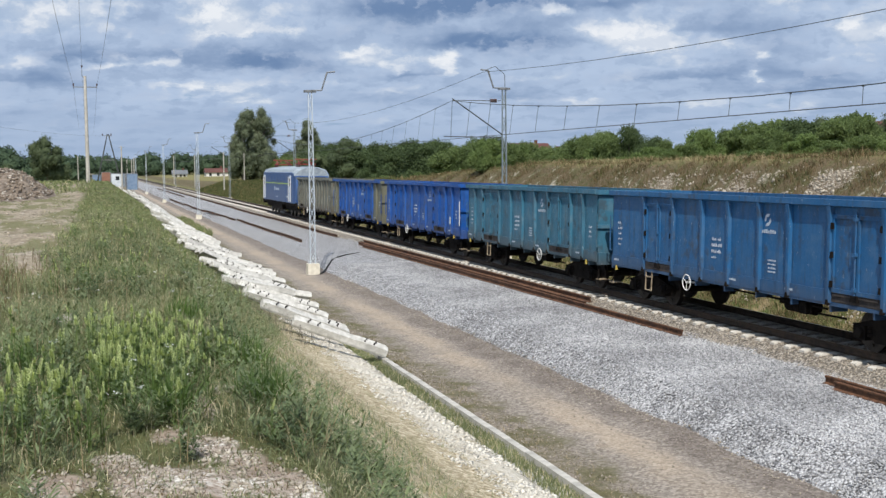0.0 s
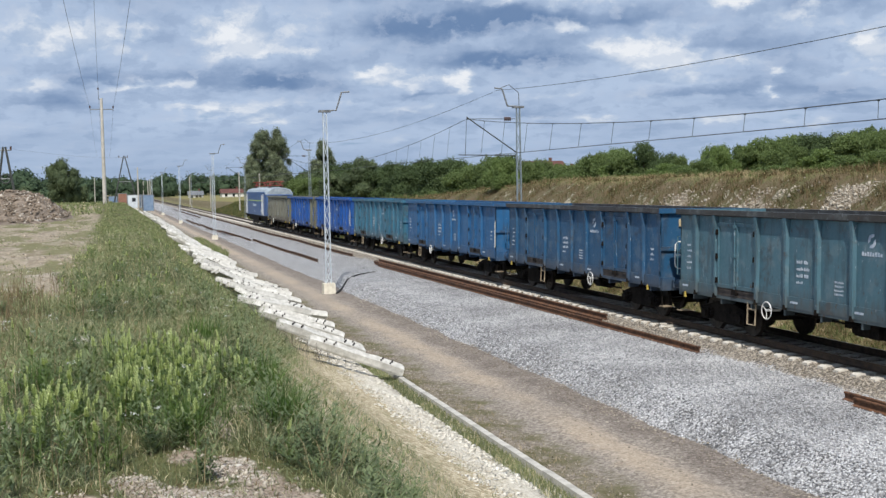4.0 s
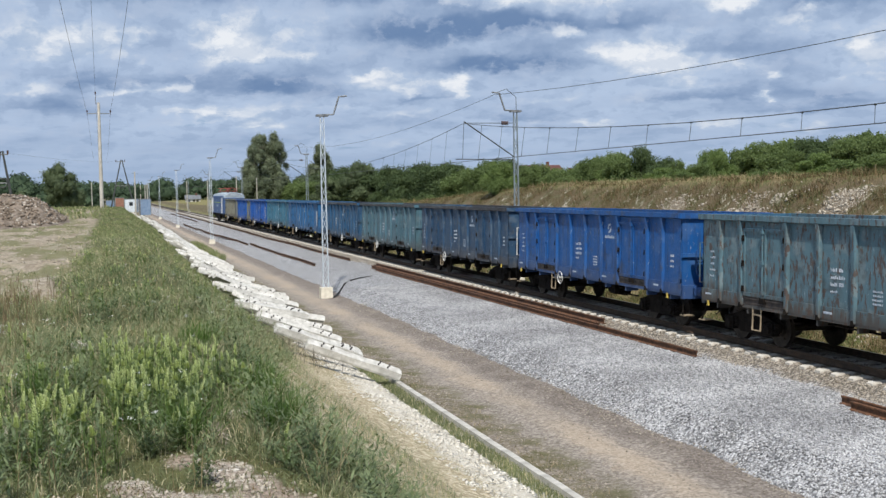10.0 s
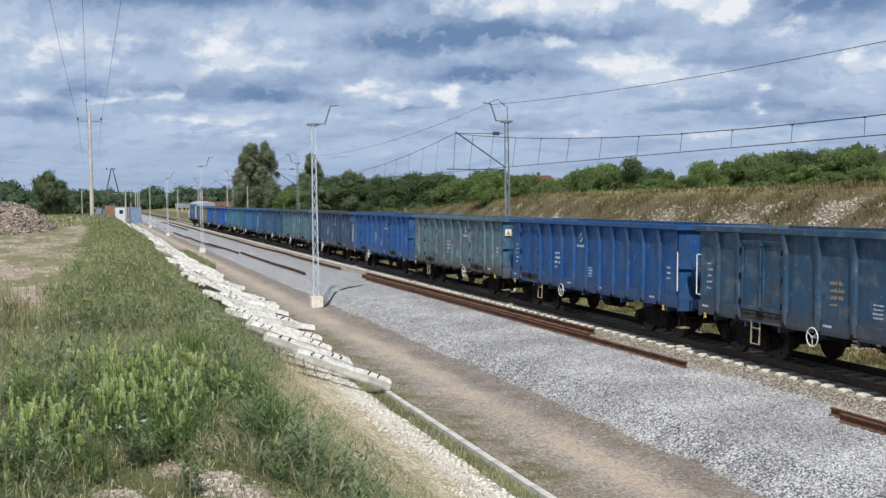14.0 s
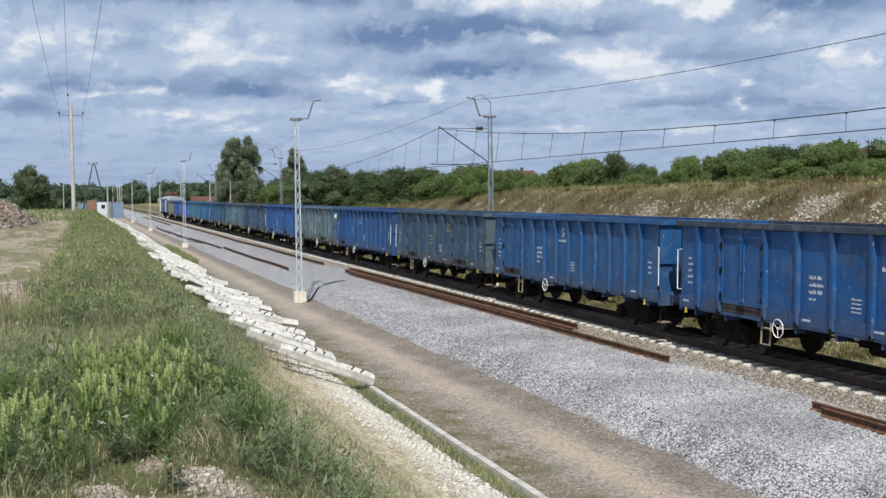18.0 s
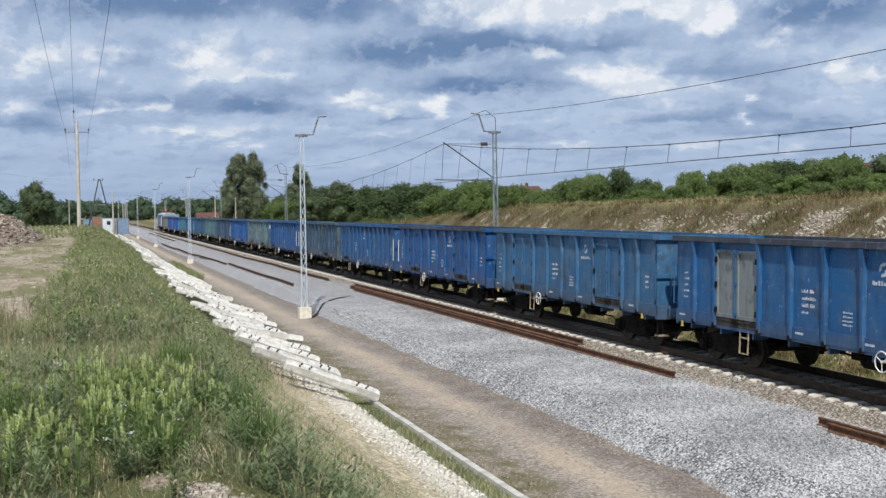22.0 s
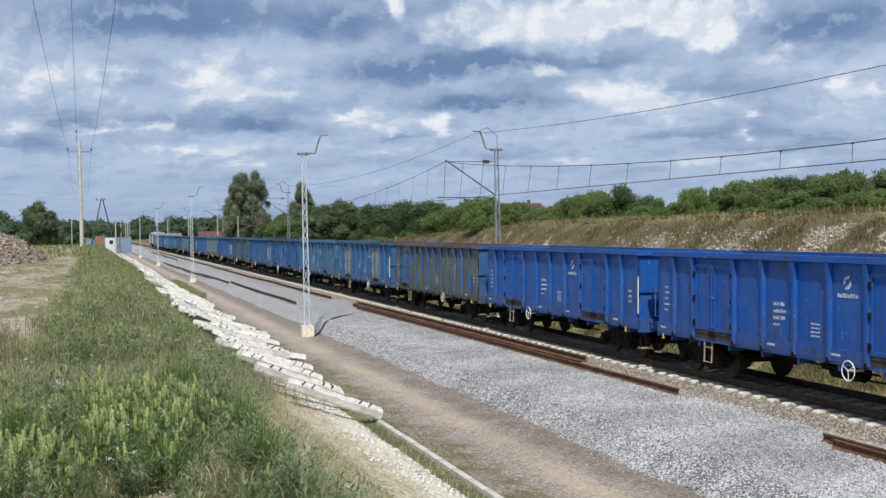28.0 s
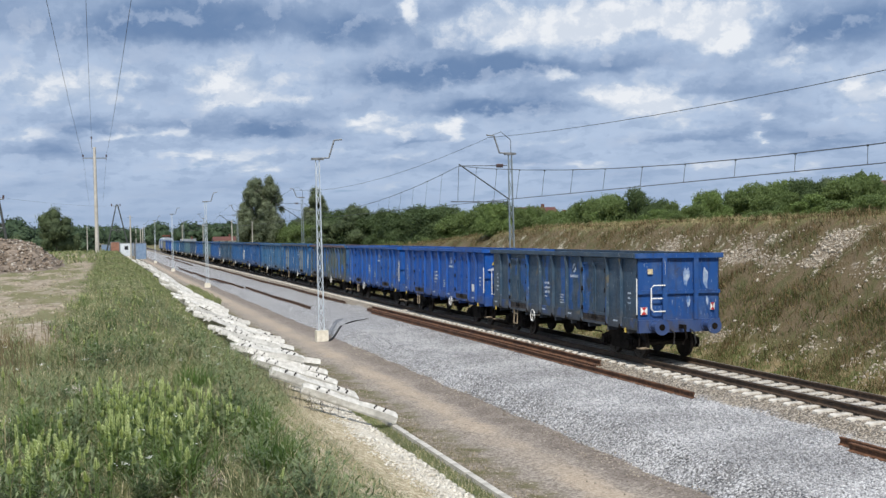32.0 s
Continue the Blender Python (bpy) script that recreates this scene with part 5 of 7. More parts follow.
    for y in (3.2, LEN - 3.2):
        s = 1 if y < 9 else -1
        pan = part("pantograph", boxes((-0.75, 0.75, y - 0.6, y - 0.52, 4.30, 4.36), (-0.75, 0.75, y + 0.52, y + 0.6, 4.30, 4.36)), "pantograph_red", loco, "folded dark red pantograph")
        part("arms", tubes(0.04, [(-0.6, y - 0.5, 4.36), (-0.4, y + 1.3, 4.62)], [(0.6, y - 0.5, 4.36), (0.4, y + 1.3, 4.62)], [(-0.6, y + 0.5, 4.36), (-0.4, y - 1.3, 4.6)], [(0.6, y + 0.5, 4.36), (0.4, y - 1.3, 4.6)],
                           [(-0.9, y, 4.72), (0.9, y, 4.72)]), "pantograph_red", pan)
        for x in (-0.6, 0.6):
            for q in (y - 0.56, y + 0.56):
                part("insulator", disc(bmesh.new(), (x, q, 4.2), (0, 0, 1), 0.09, 0.11, 8), "insulator", pan)
    for y in (3.6, LEN - 3.6):
        bogie = new("bogie")
        bogie.parent = loco
        bogie.location = (0, y, 0.62)
        for s in (-1, 1):
            bm = prism(bmesh.new(), [(-2.6, 0.25), (-2.55, -0.02), (-1.2, -0.12), (1.2, -0.12), (2.55, -0.02), (2.6, 0.25), (1.0, 0.36), (-1.0, 0.36)], "x", s * 1.08 - 0.06, s * 1.08 + 0.06)
            part("side_frame", bm, "underframe", bogie)
        for a in (-1.75, 0.0, 1.75):
            bm = disc(bmesh.new(), (0, 0, 0), (1, 0, 0), 0.09, 0.85, 8)
            for x in (-0.75, 0.75):
                disc(bm, (x, 0, 0), (1, 0, 0), 0.62, 0.06, 24)
            wheels = part("wheelset", bm, "wheel_steel", bogie)
            wheels.location = (0, a, 0)
    return loco


LOCO = make_locomotive()


# ---- sleepers, drain, masts and wires ----
def sleeper_mesh(name, material, length=2.6):
    """A concrete sleeper along x: chamfered, broad under the rails and waisted in the middle."""
    bm = bmesh.new()
    rows = []
    for x, low, top, h in ((-1.30, 0.145, 0.085, 0.175), (-1.22, 0.15, 0.105, 0.205), (-0.52, 0.15, 0.105, 0.215), (-0.30, 0.142, 0.098, 0.195), (0.30, 0.142, 0.098, 0.195),
                           (0.52, 0.15, 0.105, 0.215), (1.22, 0.15, 0.105, 0.205), (1.30, 0.145, 0.085, 0.175)):
        rows.append([bm.verts.new(p) for p in ((x, -low, 0), (x, -low, 0.06), (x, -top, h), (x, top, h), (x, low, 0.06), (x, low, 0))])
    for a, b in zip(rows, rows[1:]):
        for i in range(6):
            bm.faces.new((a[i], a[(i + 1) % 6], b[(i + 1) % 6], b[i]))
    bm.faces.new(rows[0])
    bm.faces.new(rows[-1][::-1])
    bmesh.ops.recalc_face_normals(bm, faces=bm.faces[:])
    return mesh_of(bm, name, material)


BOLT = mesh_of(boxes((-0.017, 0.017, -0.026, 0.026, 0.0, 0.055, (0.004, 0.006))), "fastening", "bolt_black")


def make_sleeper_pile():
    rnd = random.Random(11)
    mesh = sleeper_mesh("concrete_sleeper", "concrete")
    spots = [(28.3, 5.86, 22, 30, -1.5), (30.2, 5.30, 26, 26, 7), (32.6, 5.72, 16, 46, 3), (33.9, 5.40, 24, 36, -6), (35.4, 5.62, 14, 40, 9), (37.3, 5.75, 16, 44, 3)]
    y = 37.6
    while y < 172:
        y += rnd.uniform(0.18, 0.85)
        spots.append((y, 5.62 + rnd.uniform(-0.60, 0.45) - (0.25 if y > 80 else 0), 0, rnd.uniform(-30, 60), rnd.gauss(0, 12)))
    for n, (y, x, lift, roll, yaw) in enumerate(spots):
        za, zb = float(ground_z(x - 1.1, y)), float(ground_z(min(x + 0.9, 6.45), y))
        slope = math.degrees(math.atan2(za - zb, min(x + 0.9, 6.45) - x + 1.1))
        level = (za + zb) / 2 + 0.06 + lift * 0.008 + (rnd.uniform(0.02, 0.30) if n > 5 else 0.05)
        ob = solid("concrete_sleeper", mesh, None, "pale grey concrete sleeper dumped on the bank", "railway sleeper",
                   at=Matrix.Translation((x, y, level)) @ pose(0, 0, 0, roll, slope * 0.95 + (rnd.uniform(-5, 4) if n < 6 else rnd.uniform(-10, 8)), yaw), group="dumped concrete sleepers")
        if y < 62:
            for seat in (-0.78, 0.78):
                for dx in (-0.13, 0.13):
                    for dy in (-0.05, 0.05):
                        bolt = part("fastening", BOLT, None, ob)
                        bolt.location = (seat + dx + dy * 0.5, dy, 0.205)


make_sleeper_pile()


def make_drain():
    drain = thing("drain_channel", "concrete drain channel along the foot of the bank", "drain channel", kind="structure")
    rnd = random.Random(4)
    bm = bmesh.new()
    prism(bm, [(6.60, -1.03), (6.60, -1.27), (7.10, -1.27), (7.10, -0.885), (6.96, -0.885), (6.95, -1.03)], "y", 0.006, 0.994)
    mesh = mesh_of(bm, "channel_piece", "gutter_concrete")
    for i in range(-2, 62):
        piece = part("channel_piece", mesh, None, drain)
        piece.matrix_basis = Matrix.Translation((rnd.uniform(-0.008, 0.008), i * 1.0, rnd.uniform(-0.008, 0.008)))


make_drain()


def lattice_mast(name, label, x, y, z0, z1, side, cantilever, steel="galvanised"):
    """A mast of two upright channels laced with flat bars; side: towards which x its head leans."""
    mast = thing(name, label, "catenary mast", "catenary masts", at=pose(x, y, z0))
    h = z1 - z0
    lo, hi = 0.115, 0.07
    base = part("foundation", boxes((-0.29, 0.29, -0.29, 0.29, -0.35, 0.46, (0.02, 0.02))), "base_concrete", mast, "pale concrete footing")
    for s in (-1, 1):
        bm = bmesh.new()
        rows = []
        for z, r in ((0.40, lo), (h, hi)):
            rows.append([bm.verts.new((s * px, py, z)) for px, py in ((r, -0.07), (r + 0.028, -0.07), (r + 0.028, 0.07), (r, 0.07))])
        for i in range(4):
            bm.faces.new((rows[0][i], rows[0][(i + 1) % 4], rows[1][(i + 1) % 4], rows[1][i]))
        bm.faces.new(rows[0][::-1])
        bm.faces.new(rows[1])
        bmesh.ops.recalc_face_normals(bm, faces=bm.faces[:])
        part("upright", bm, steel, mast)
    n = 15
    for i in range(n):
        za, zb = 0.5 + (h - 0.6) * i / n, 0.5 + (h - 0.6) * (i + 1) / n
        ra, rb = lo + (hi - lo) * za / h, lo + (hi - lo) * zb / h
        s = 1 if i % 2 else -1
        part("lacing_bar", tubes(0.013, [(s * ra, -0.072, za), (-s * rb, -0.072, zb)], sides=4), steel, mast)
        part("lacing_bar", tubes(0.013, [(-s * ra, 0.072, za), (s * rb, 0.072, zb)], sides=4), steel, mast)
    part("head_plate", boxes((-0.28, 0.28, -0.13, 0.13, h - 0.05, h + 0.05)), "old_steel", mast)
    part("head_arm", tubes(0.045, [(-side * 0.2, 0, h + 0.02), (side * 0.55, 0, h + 0.05), (side * 0.82, 0, h + 0.88), (side * 1.2, 0, h + 0.92)]), "old_steel", mast)
    if cantilever:
        top, low = 7.24 - z0, 5.45 - z0
        reach = side * 2.66
        part("bracket_tube", tubes(0.03, [(side * 0.12, 0, low + 0.15), (reach, 0, top + 0.08)]), "wire", mast)
        part("tie_rod", tubes(0.018, [(side * 0.15, 0, top), (reach, 0, top)]), "wire", mast)
        bm = bmesh.new()
        for i in range(4):
            disc(bm, (side * (0.42 + i * 0.09), 0, top), (1, 0, 0), 0.10, 0.02, 8)
        part("insulator", bm, "insulator", mast)
        part("steady_arm", tubes(0.025, [(side * 0.15, 0, low), (side * 3.1, 0, low + 0.05)]), "wire", mast)
        part("hanger", tubes(0.012, [(reach, 0, top), (reach + side * 0.1, 0, low)]), "wire", mast)
        part("jumper", tubes(0.016, [(side * 0.95, 0.1, h + 0.9), (side * 0.4, 0.15, h + 1.1), (0.1, 0.15, h + 0.7), (0.1, 0.12, h - 0.3)]), "wire", mast)
    return mast


MAST_Y = (52.5, 113.8, 172.0, 232.0, 292.0)


def make_masts():
    a = lattice_mast("lattice_mast", "new galvanised lattice mast on a pale concrete footing", 9.68, MAST_Y[0], -0.92, 7.60, 1, False)
    b = lattice_mast("catenary_mast", "grey lattice mast carrying the overhead line bracket", 19.3, MAST_Y[0], -0.85, 7.82, -1, True, "mast_grey")
    for y in MAST_Y[1:]:
        copy_thing(a, pose(9.68, y, -0.98))
        copy_thing(b, pose(19.3, y, -0.85))
    copy_thing(b, pose(19.3, -9.0, -0.85))


make_masts()


def sag(p, q, drop, n=14):
    p, q = Vector(p), Vector(q)
    return [p.lerp(q, i / n) - Vector((0, 0, drop * 4 * (i / n) * (1 - i / n))) for i in range(n + 1)]


def make_overhead():
    line = thing("overhead_line", "dark overhead contact line with droppers above the track", "overhead line", kind="structure")
    ys = (-9.0, *MAST_Y)
    for i, (a, b) in enumerate(zip(ys, ys[1:])):
        zig = 0.2 if i % 2 else -0.2
        part("contact_wire", tubes(0.012, [(16.6 - zig, a, 5.36), (16.6 + zig, b, 5.36)], sides=4), "wire", line)
        part("messenger_wire", tubes(0.013, sag((16.62, a, 7.22), (16.62, b, 7.22), 1.42), sides=4), "wire", line)
        part("feeder_wire", tubes(0.010, sag((18.22, a, 8.62), (18.22, b, 8.62), 0.9), sides=4), "wire", line)
        n = 22
        for j in range(1, n):
            u = j / n
            z = 7.22 - 1.42 * 4 * u * (1 - u)
            y = a + (b - a) * u
            if b < 120:
                drop = part("dropper", tubes(0.009 if b < 60 else 0.006, [(16.62, y, z), (16.6 - zig + 2 * zig * u, y, 5.36)], sides=4), "wire", line)
                part("clamp", boxes((16.60, 16.64, y - 0.025, y + 0.025, z - 0.03, z + 0.015)), "wire", drop)


make_overhead()


def make_power_poles():
    pole = thing("power_pole", "tall pale round power pole with a short crossarm", "power pole", at=pose(-0.64, 110.0, 2.75))
    bm = bmesh.new()
    tube(bm, [(0, 0, -0.4), (0, 0, 9.9)], [0.19, 0.12], 12)
    part("shaft", bm, "wood_pole", pole)
    part("crossarm", boxes((-1.06, 1.04, -0.04, 0.04, 8.84, 8.92)), "old_steel", pole)
    for x, z in ((-1.04, 8.92), (1.03, 8.92), (-0.25, 10.6)):
        bm = tubes(0.02, [(x, 0, z - 0.2 if x != -0.25 else z - 0.8), (x, 0, z + 0.12)])
        disc(bm, (x, 0, z + 0.18), (0, 0, 1), 0.07, 0.10, 8)
        part("insulator", bm, "insulator", pole)
    part("top_bracket", tubes(0.03, [(0, 0, 9.7), (-0.25, 0, 9.85), (-0.25, 0, 10.5)]), "old_steel", pole)
    wires = thing("power_line", "three thin power wires running overhead", "power line", kind="structure")
    for x, z, x2 in ((-1.68, 11.85, -1.30), (0.39, 11.85, 1.25), (-0.89, 13.5, -0.05)):
        part("power_wire", tubes(0.008, sag((x, 110.0, z), (x2, -6.0, z - 0.1), 0.75, 20), sides=4), "wire", wires)
        part("power_wire", tubes(0.008, sag((x, 110.0, z), (x - 0.6, 215.0, z - 1.5), 0.9, 10), sides=4), "wire", wires)


make_power_poles()


def a_frame(x, y, z, h, spread):
    pole = thing("a_frame_pole", "two-legged concrete power pole seen from the side", "power pole", "two-legged poles", at=pose(x, y, z))
    for s in (-1, 1):
        part("leg", tubes([0.15, 0.09], [(s * spread, 0, -0.5), (s * 0.10, 0, h)], sides=8), "wire", pole)
    part("tie", tubes(0.06, [(-spread * 0.45, 0, h * 0.5), (spread * 0.45, 0, h * 0.5)]), "old_steel", pole)
    part("ring", ring(bmesh.new(), (0, 0, h * 0.5), (0, 1, 0), 0.42, 0.07), "wire", pole)
    part("crossarm", tubes(0.06, [(-1.0, 0, h - 0.3), (0.6, 0, h - 0.3)]), "old_steel", pole)
    for q in (-0.95, 0.55):
        part("insulator", disc(bmesh.new(), (q, 0, h - 0.1), (0, 0, 1), 0.09, 0.16, 8), "insulator", pole)
    return pole


def make_a_frames():
    a_frame(2.4, 215.0, 1.0, 9.4, 2.3)
    a_frame(-9.4, 112.0, 2.4, 5.9, 1.05)
    wires = thing("service_line", "thin wire between the two-legged poles", "power line", kind="structure")
    part("service_wire", tubes(0.008, sag((-9.4, 112.0, 8.2), (2.0, 215.0, 10.1), 0.3), sides=4), "wire", wires)
    part("service_wire", tubes(0.008, sag((-9.4, 112.0, 8.2), (-40.0, 60.0, 8.0), 0.5), sides=4), "wire", wires)
    post = thing("concrete_post", "slim concrete post beside the line", "post", "slim posts", at=pose(4.6, 212, 0.6))
    part("shaft", tubes([0.16, 0.10], [(0, 0, -0.4), (0, 0, 7.6)], sides=8), "pole_concrete", post)
    part("arm", tubes(0.03, [(-0.5, 0, 7.3), (0.5, 0, 7.3)]), "old_steel", post)
    for x, y, z, k in ((7.6, 240, -0.5, 0.9), (8.0, 268, -0.6, 0.9), (8.6, 330, -0.6, 0.95), (22.0, 205, 0.5, 0.85), (21.6, 262, 0.2, 0.9), (21.4, 330, 0.0, 1.0), (-2.6, 190, 2.0, 0.55), (29.0, 232.0, 1.0, 0.8)):
        copy_thing(post, pose(x, y, z) @ Matrix.Scale(k, 4))


make_a_frames()


def make_strand():
    pts = [(9.95, 52.0), (10.3, 53.0), (10.7, 54.1), (11.05, 55.0), (11.6, 55.8), (12.2, 56.9), (13.2, 58.1)]
    line = [(x, y, float(max(bed_z(x), -0.92)) + 0.03) for i, (x, y) in enumerate(pts)]
    # a black tube from the mast's foot, bent over the edge of the stones
    solid("earth_cable", tube(bmesh.new(), line, [0.05, 0.055, 0.055, 0.04, 0.035, 0.03, 0.012], 6), "black_rubber",
          "thick black strand lying over the edge of the stones", "cable")


make_strand()


def make_cabins():
    def cabin(name, label, x0, x1, y0, y1, z, h, paint, ribs):
        ob = thing(name, label, "site cabin", "site cabins", at=pose((x0 + x1) / 2, y0, z))
        w, d = (x1 - x0) / 2, y1 - y0
        shell = part("shell", boxes((-w, w, 0, d, 0, h)), paint, ob)
        part("roof_edge", boxes((-w - 0.04, w + 0.04, -0.04, d + 0.04, h, h + 0.1)), "old_steel", ob)
        for i in range(ribs):
            q = -w + (i + 0.5) * 2 * w / ribs
            part("rib", boxes((q - 0.06, q + 0.06, -0.04, 0.0, 0.1, h - 0.1)), paint, ob)
        for sx in (-w, w):
            part("corner_post", boxes((sx - 0.06, sx + 0.06, -0.05, 0.05, 0, h)), "old_steel", ob)
        if paint == "cabin_white":
            part("window", boxes((-0.45, 0.2, -0.05, -0.042, h * 0.5, h * 0.8)), "dark_glass", ob)
        return ob
    cabin("site_cabin", "white portable site cabin beside the line", 2.7, 5.2, 213, 218, 0.9, 2.3, "cabin_white", 4)
    cabin("storage_container", "grey-blue steel storage container beside the track", 5.35, 7.2, 210, 216, 0.35, 2.8, "cabin_blue", 7)
    cabin("storage_container", "rusty red storage container behind the cabin", 1.2, 2.9, 236, 241, 1.0, 2.4, "cabin_rust", 5)
    cabin("site_cabin", "pale blue site cabin far along the line", -0.6, 1.0, 236, 241, 1.2, 1.7, "cabin_blue", 3)


make_cabins()


def make_houses():
    def house(x, y, z, w, d, h, roof, label, turn=0.0, tiles="roof_red"):
        ob = thing("house", label, "house", "distant houses", at=pose(x, y, z, 0, 0, turn))
        part("wall", boxes((-w / 2, w / 2, 0, d, -1.0, h)), "wall_white", ob)
        bm = prism(bmesh.new(), [(-0.5, h - 0.05), (d + 0.5, h - 0.05), (d / 2, h + roof)], "x", -w / 2 - 0.4, w / 2 + 0.4)
        part("roof", bm, tiles, ob, "red tiled roof" if tiles == "roof_red" else "grey roof")
        part("chimney", boxes((w * 0.2, w * 0.2 + 0.7, d / 2 - 0.35, d / 2 + 0.35, h + roof * 0.6, h + roof + 0.9)), "roof_red", ob)
        for q in (-0.3, 0.05, 0.3):
            win = part("window", boxes((q * w - 0.5, q * w + 0.5, -0.05, 0.01, h * 0.35, h * 0.35 + 1.2)), "dark_glass", ob)
            part("sill", boxes((q * w - 0.6, q * w + 0.6, -0.12, 0.0, h * 0.35 - 0.1, h * 0.35)), "wall_white", win)
    house(48.5, 478, 0.0, 9.0, 8, 2.3, 1.7, "white house with a red roof across the fields")
    house(35.0, 500, -0.6, 6.0, 6, 2.2, 1.8, "small grey house far across the fields", 0.0, "old_steel")
    house(119.0, 300, 5.2, 13, 8, 2.6, 2.6, "house with a wide red roof behind the bushes", 6)
    house(131.0, 312, 5.2, 9, 8, 1.6, 2.0, "low house with a red roof behind the bushes")
    house(100.5, 121, 4.3, 9, 8, 3.0, 2.2, "white house with a red roof above the bushes", -38)


make_houses()


# ---- plants ----
def leaf_cloud(name, blobs, count, leaf, material, seed, droop=0.0, fray=0.11, core=0.0):
    """A crown of many small leaf sprays, densest near the skin of overlapping lobes."""
    r = np.random.RandomState(seed)
    blobs = np.array(blobs, dtype=float)
    vol = blobs[:, 3] * blobs[:, 4] + blobs[:, 5] * blobs[:, 3]
    pick = r.choice(len(blobs), count, p=vol / vol.sum())
    d = r.normal(size=(count, 3))
    d /= np.linalg.norm(d, axis=1)[:, None]
    rad = r.uniform(0.35, 1.0, count) ** 0.45
    rad *= 1 + 0.22 * np.sin(d[:, 0] * 7 + pick) * np.cos(d[:, 2] * 6 + pick * 1.7) + r.normal(0, fray, count)
    centre = blobs[pick, :3] + d * rad[:, None] * blobs[pick, 3:]
    centre[:, 2] -= droop * rad * np.abs(r.normal(0, 0.4, count))
    a = r.normal(size=(count, 3)) + 0.6 * d
    a /= np.linalg.norm(a, axis=1)[:, None]
    b = np.cross(a, r.normal(size=(count, 3)))
    b /= np.linalg.norm(b, axis=1)[:, None]
    size = leaf * r.uniform(0.5, 1.3, count)[:, None]
    c2 = np.cross(a, b)
    v = np.stack([centre - b * size, centre + c2 * size * 0.45, centre + b * size, centre - c2 * size * 0.45], 1).reshape(-1, 3)
    quads = np.arange(count * 4).reshape(-1, 4)
    if core:
        # a rough mass of foliage inside each lobe
        lat, lon = np.linspace(-1.5, 1.5, 7), np.linspace(0, 2 * np.pi, 11)[:-1]
        la, lo = np.meshgrid(lat, lon, indexing="ij")
        ball = np.stack([np.cos(la) * np.cos(lo), np.cos(la) * np.sin(lo), np.sin(la)], -1).reshape(-1, 3)
        i, j = np.meshgrid(np.arange(6), np.arange(10), indexing="ij")
        skin = np.stack([i * 10 + j, i * 10 + (j + 1) % 10, (i + 1) * 10 + (j + 1) % 10, (i + 1) * 10 + j], -1).reshape(-1, 4)
        for b in blobs:
            quads = np.concatenate([quads, skin + len(v)])
            v = np.concatenate([v, b[:3] + ball * b[3:] * (core * r.uniform(0.75, 1.2, (70, 1)))])
    return mesh_np(name, v, quads, [], material)


def trunk_mesh(height, radius, seed, spread):
    rnd = random.Random(seed)
    bm = bmesh.new()
    tube(bm, [(0, 0, -0.4), (0.04 * height * rnd.uniform(-1, 1), 0.02 * height, height * 0.5), (0, 0, height)], [radius, radius * 0.75, radius * 0.25], 7)
    for i in range(6):
        z = height * rnd.uniform(0.3, 0.85)
        t = i * 1.05 + rnd.uniform(0, 0.6)
        tube(bm, [(0, 0, z), (spread * 0.5 * math.cos(t), spread * 0.5 * math.sin(t), z + height * 0.14), (spread * math.cos(t), spread * math.sin(t), z + height * 0.22)], [radius * 0.4, radius * 0.25, radius * 0.06], 5)
    return mesh_of(bm, "trunk", "bark")


def make_tree_kind(name, label, category, blobs, count, leaf, material, trunk, seed, droop=0.0, core=0.0):
    tree = thing(name, label, category)
    part("trunk", trunk_mesh(*trunk), None, tree)
    part("crown", leaf_cloud("crown", blobs, count, leaf, material, seed, droop, 0.11, core), None, tree)
    return tree


def lobes(seed, n, width, low, high, size):
    r = random.Random(seed)
    out = []
    for i in range(n):
        t, q = r.uniform(0, 6.28), math.sqrt(r.random())
        z = r.uniform(low, high)
        k = 1 - 0.55 * max(0, (z - low) / (high - low) - 0.3)
        s = size * r.uniform(0.65, 1.25)
        out.append((width * q * math.cos(t) * k, width * q * math.sin(t) * k, z, s, s, s * r.uniform(0.7, 1.0)))
    return out


def put(kind, rows, vary=0.12, seed=1, group="", sink=0.25):
    """Set copies of a kind of tree; rows: x, y, height factor, width factor."""
    rnd = random.Random(seed)
    for i, (x, y, h, w) in enumerate(rows):
        z = float(ground_z(x, y)) - sink
        at = Matrix.Translation((x, y, z)) @ Matrix.Rotation(rnd.uniform(0, 6.28), 4, "Z") @ Matrix.Diagonal((w, w, h, 1))
        if i == 0:
            kind.matrix_basis = at
            first = kind
        else:
            copy_thing(kind, Matrix.Translation((x, y, z)) @ Matrix.Rotation(rnd.uniform(0, 6.28), 4, "Z") @ Matrix.Diagonal((w / first.scale.x, w / first.scale.y, h / first.scale.z, 1)))
    if group:
        kind["group"] = group


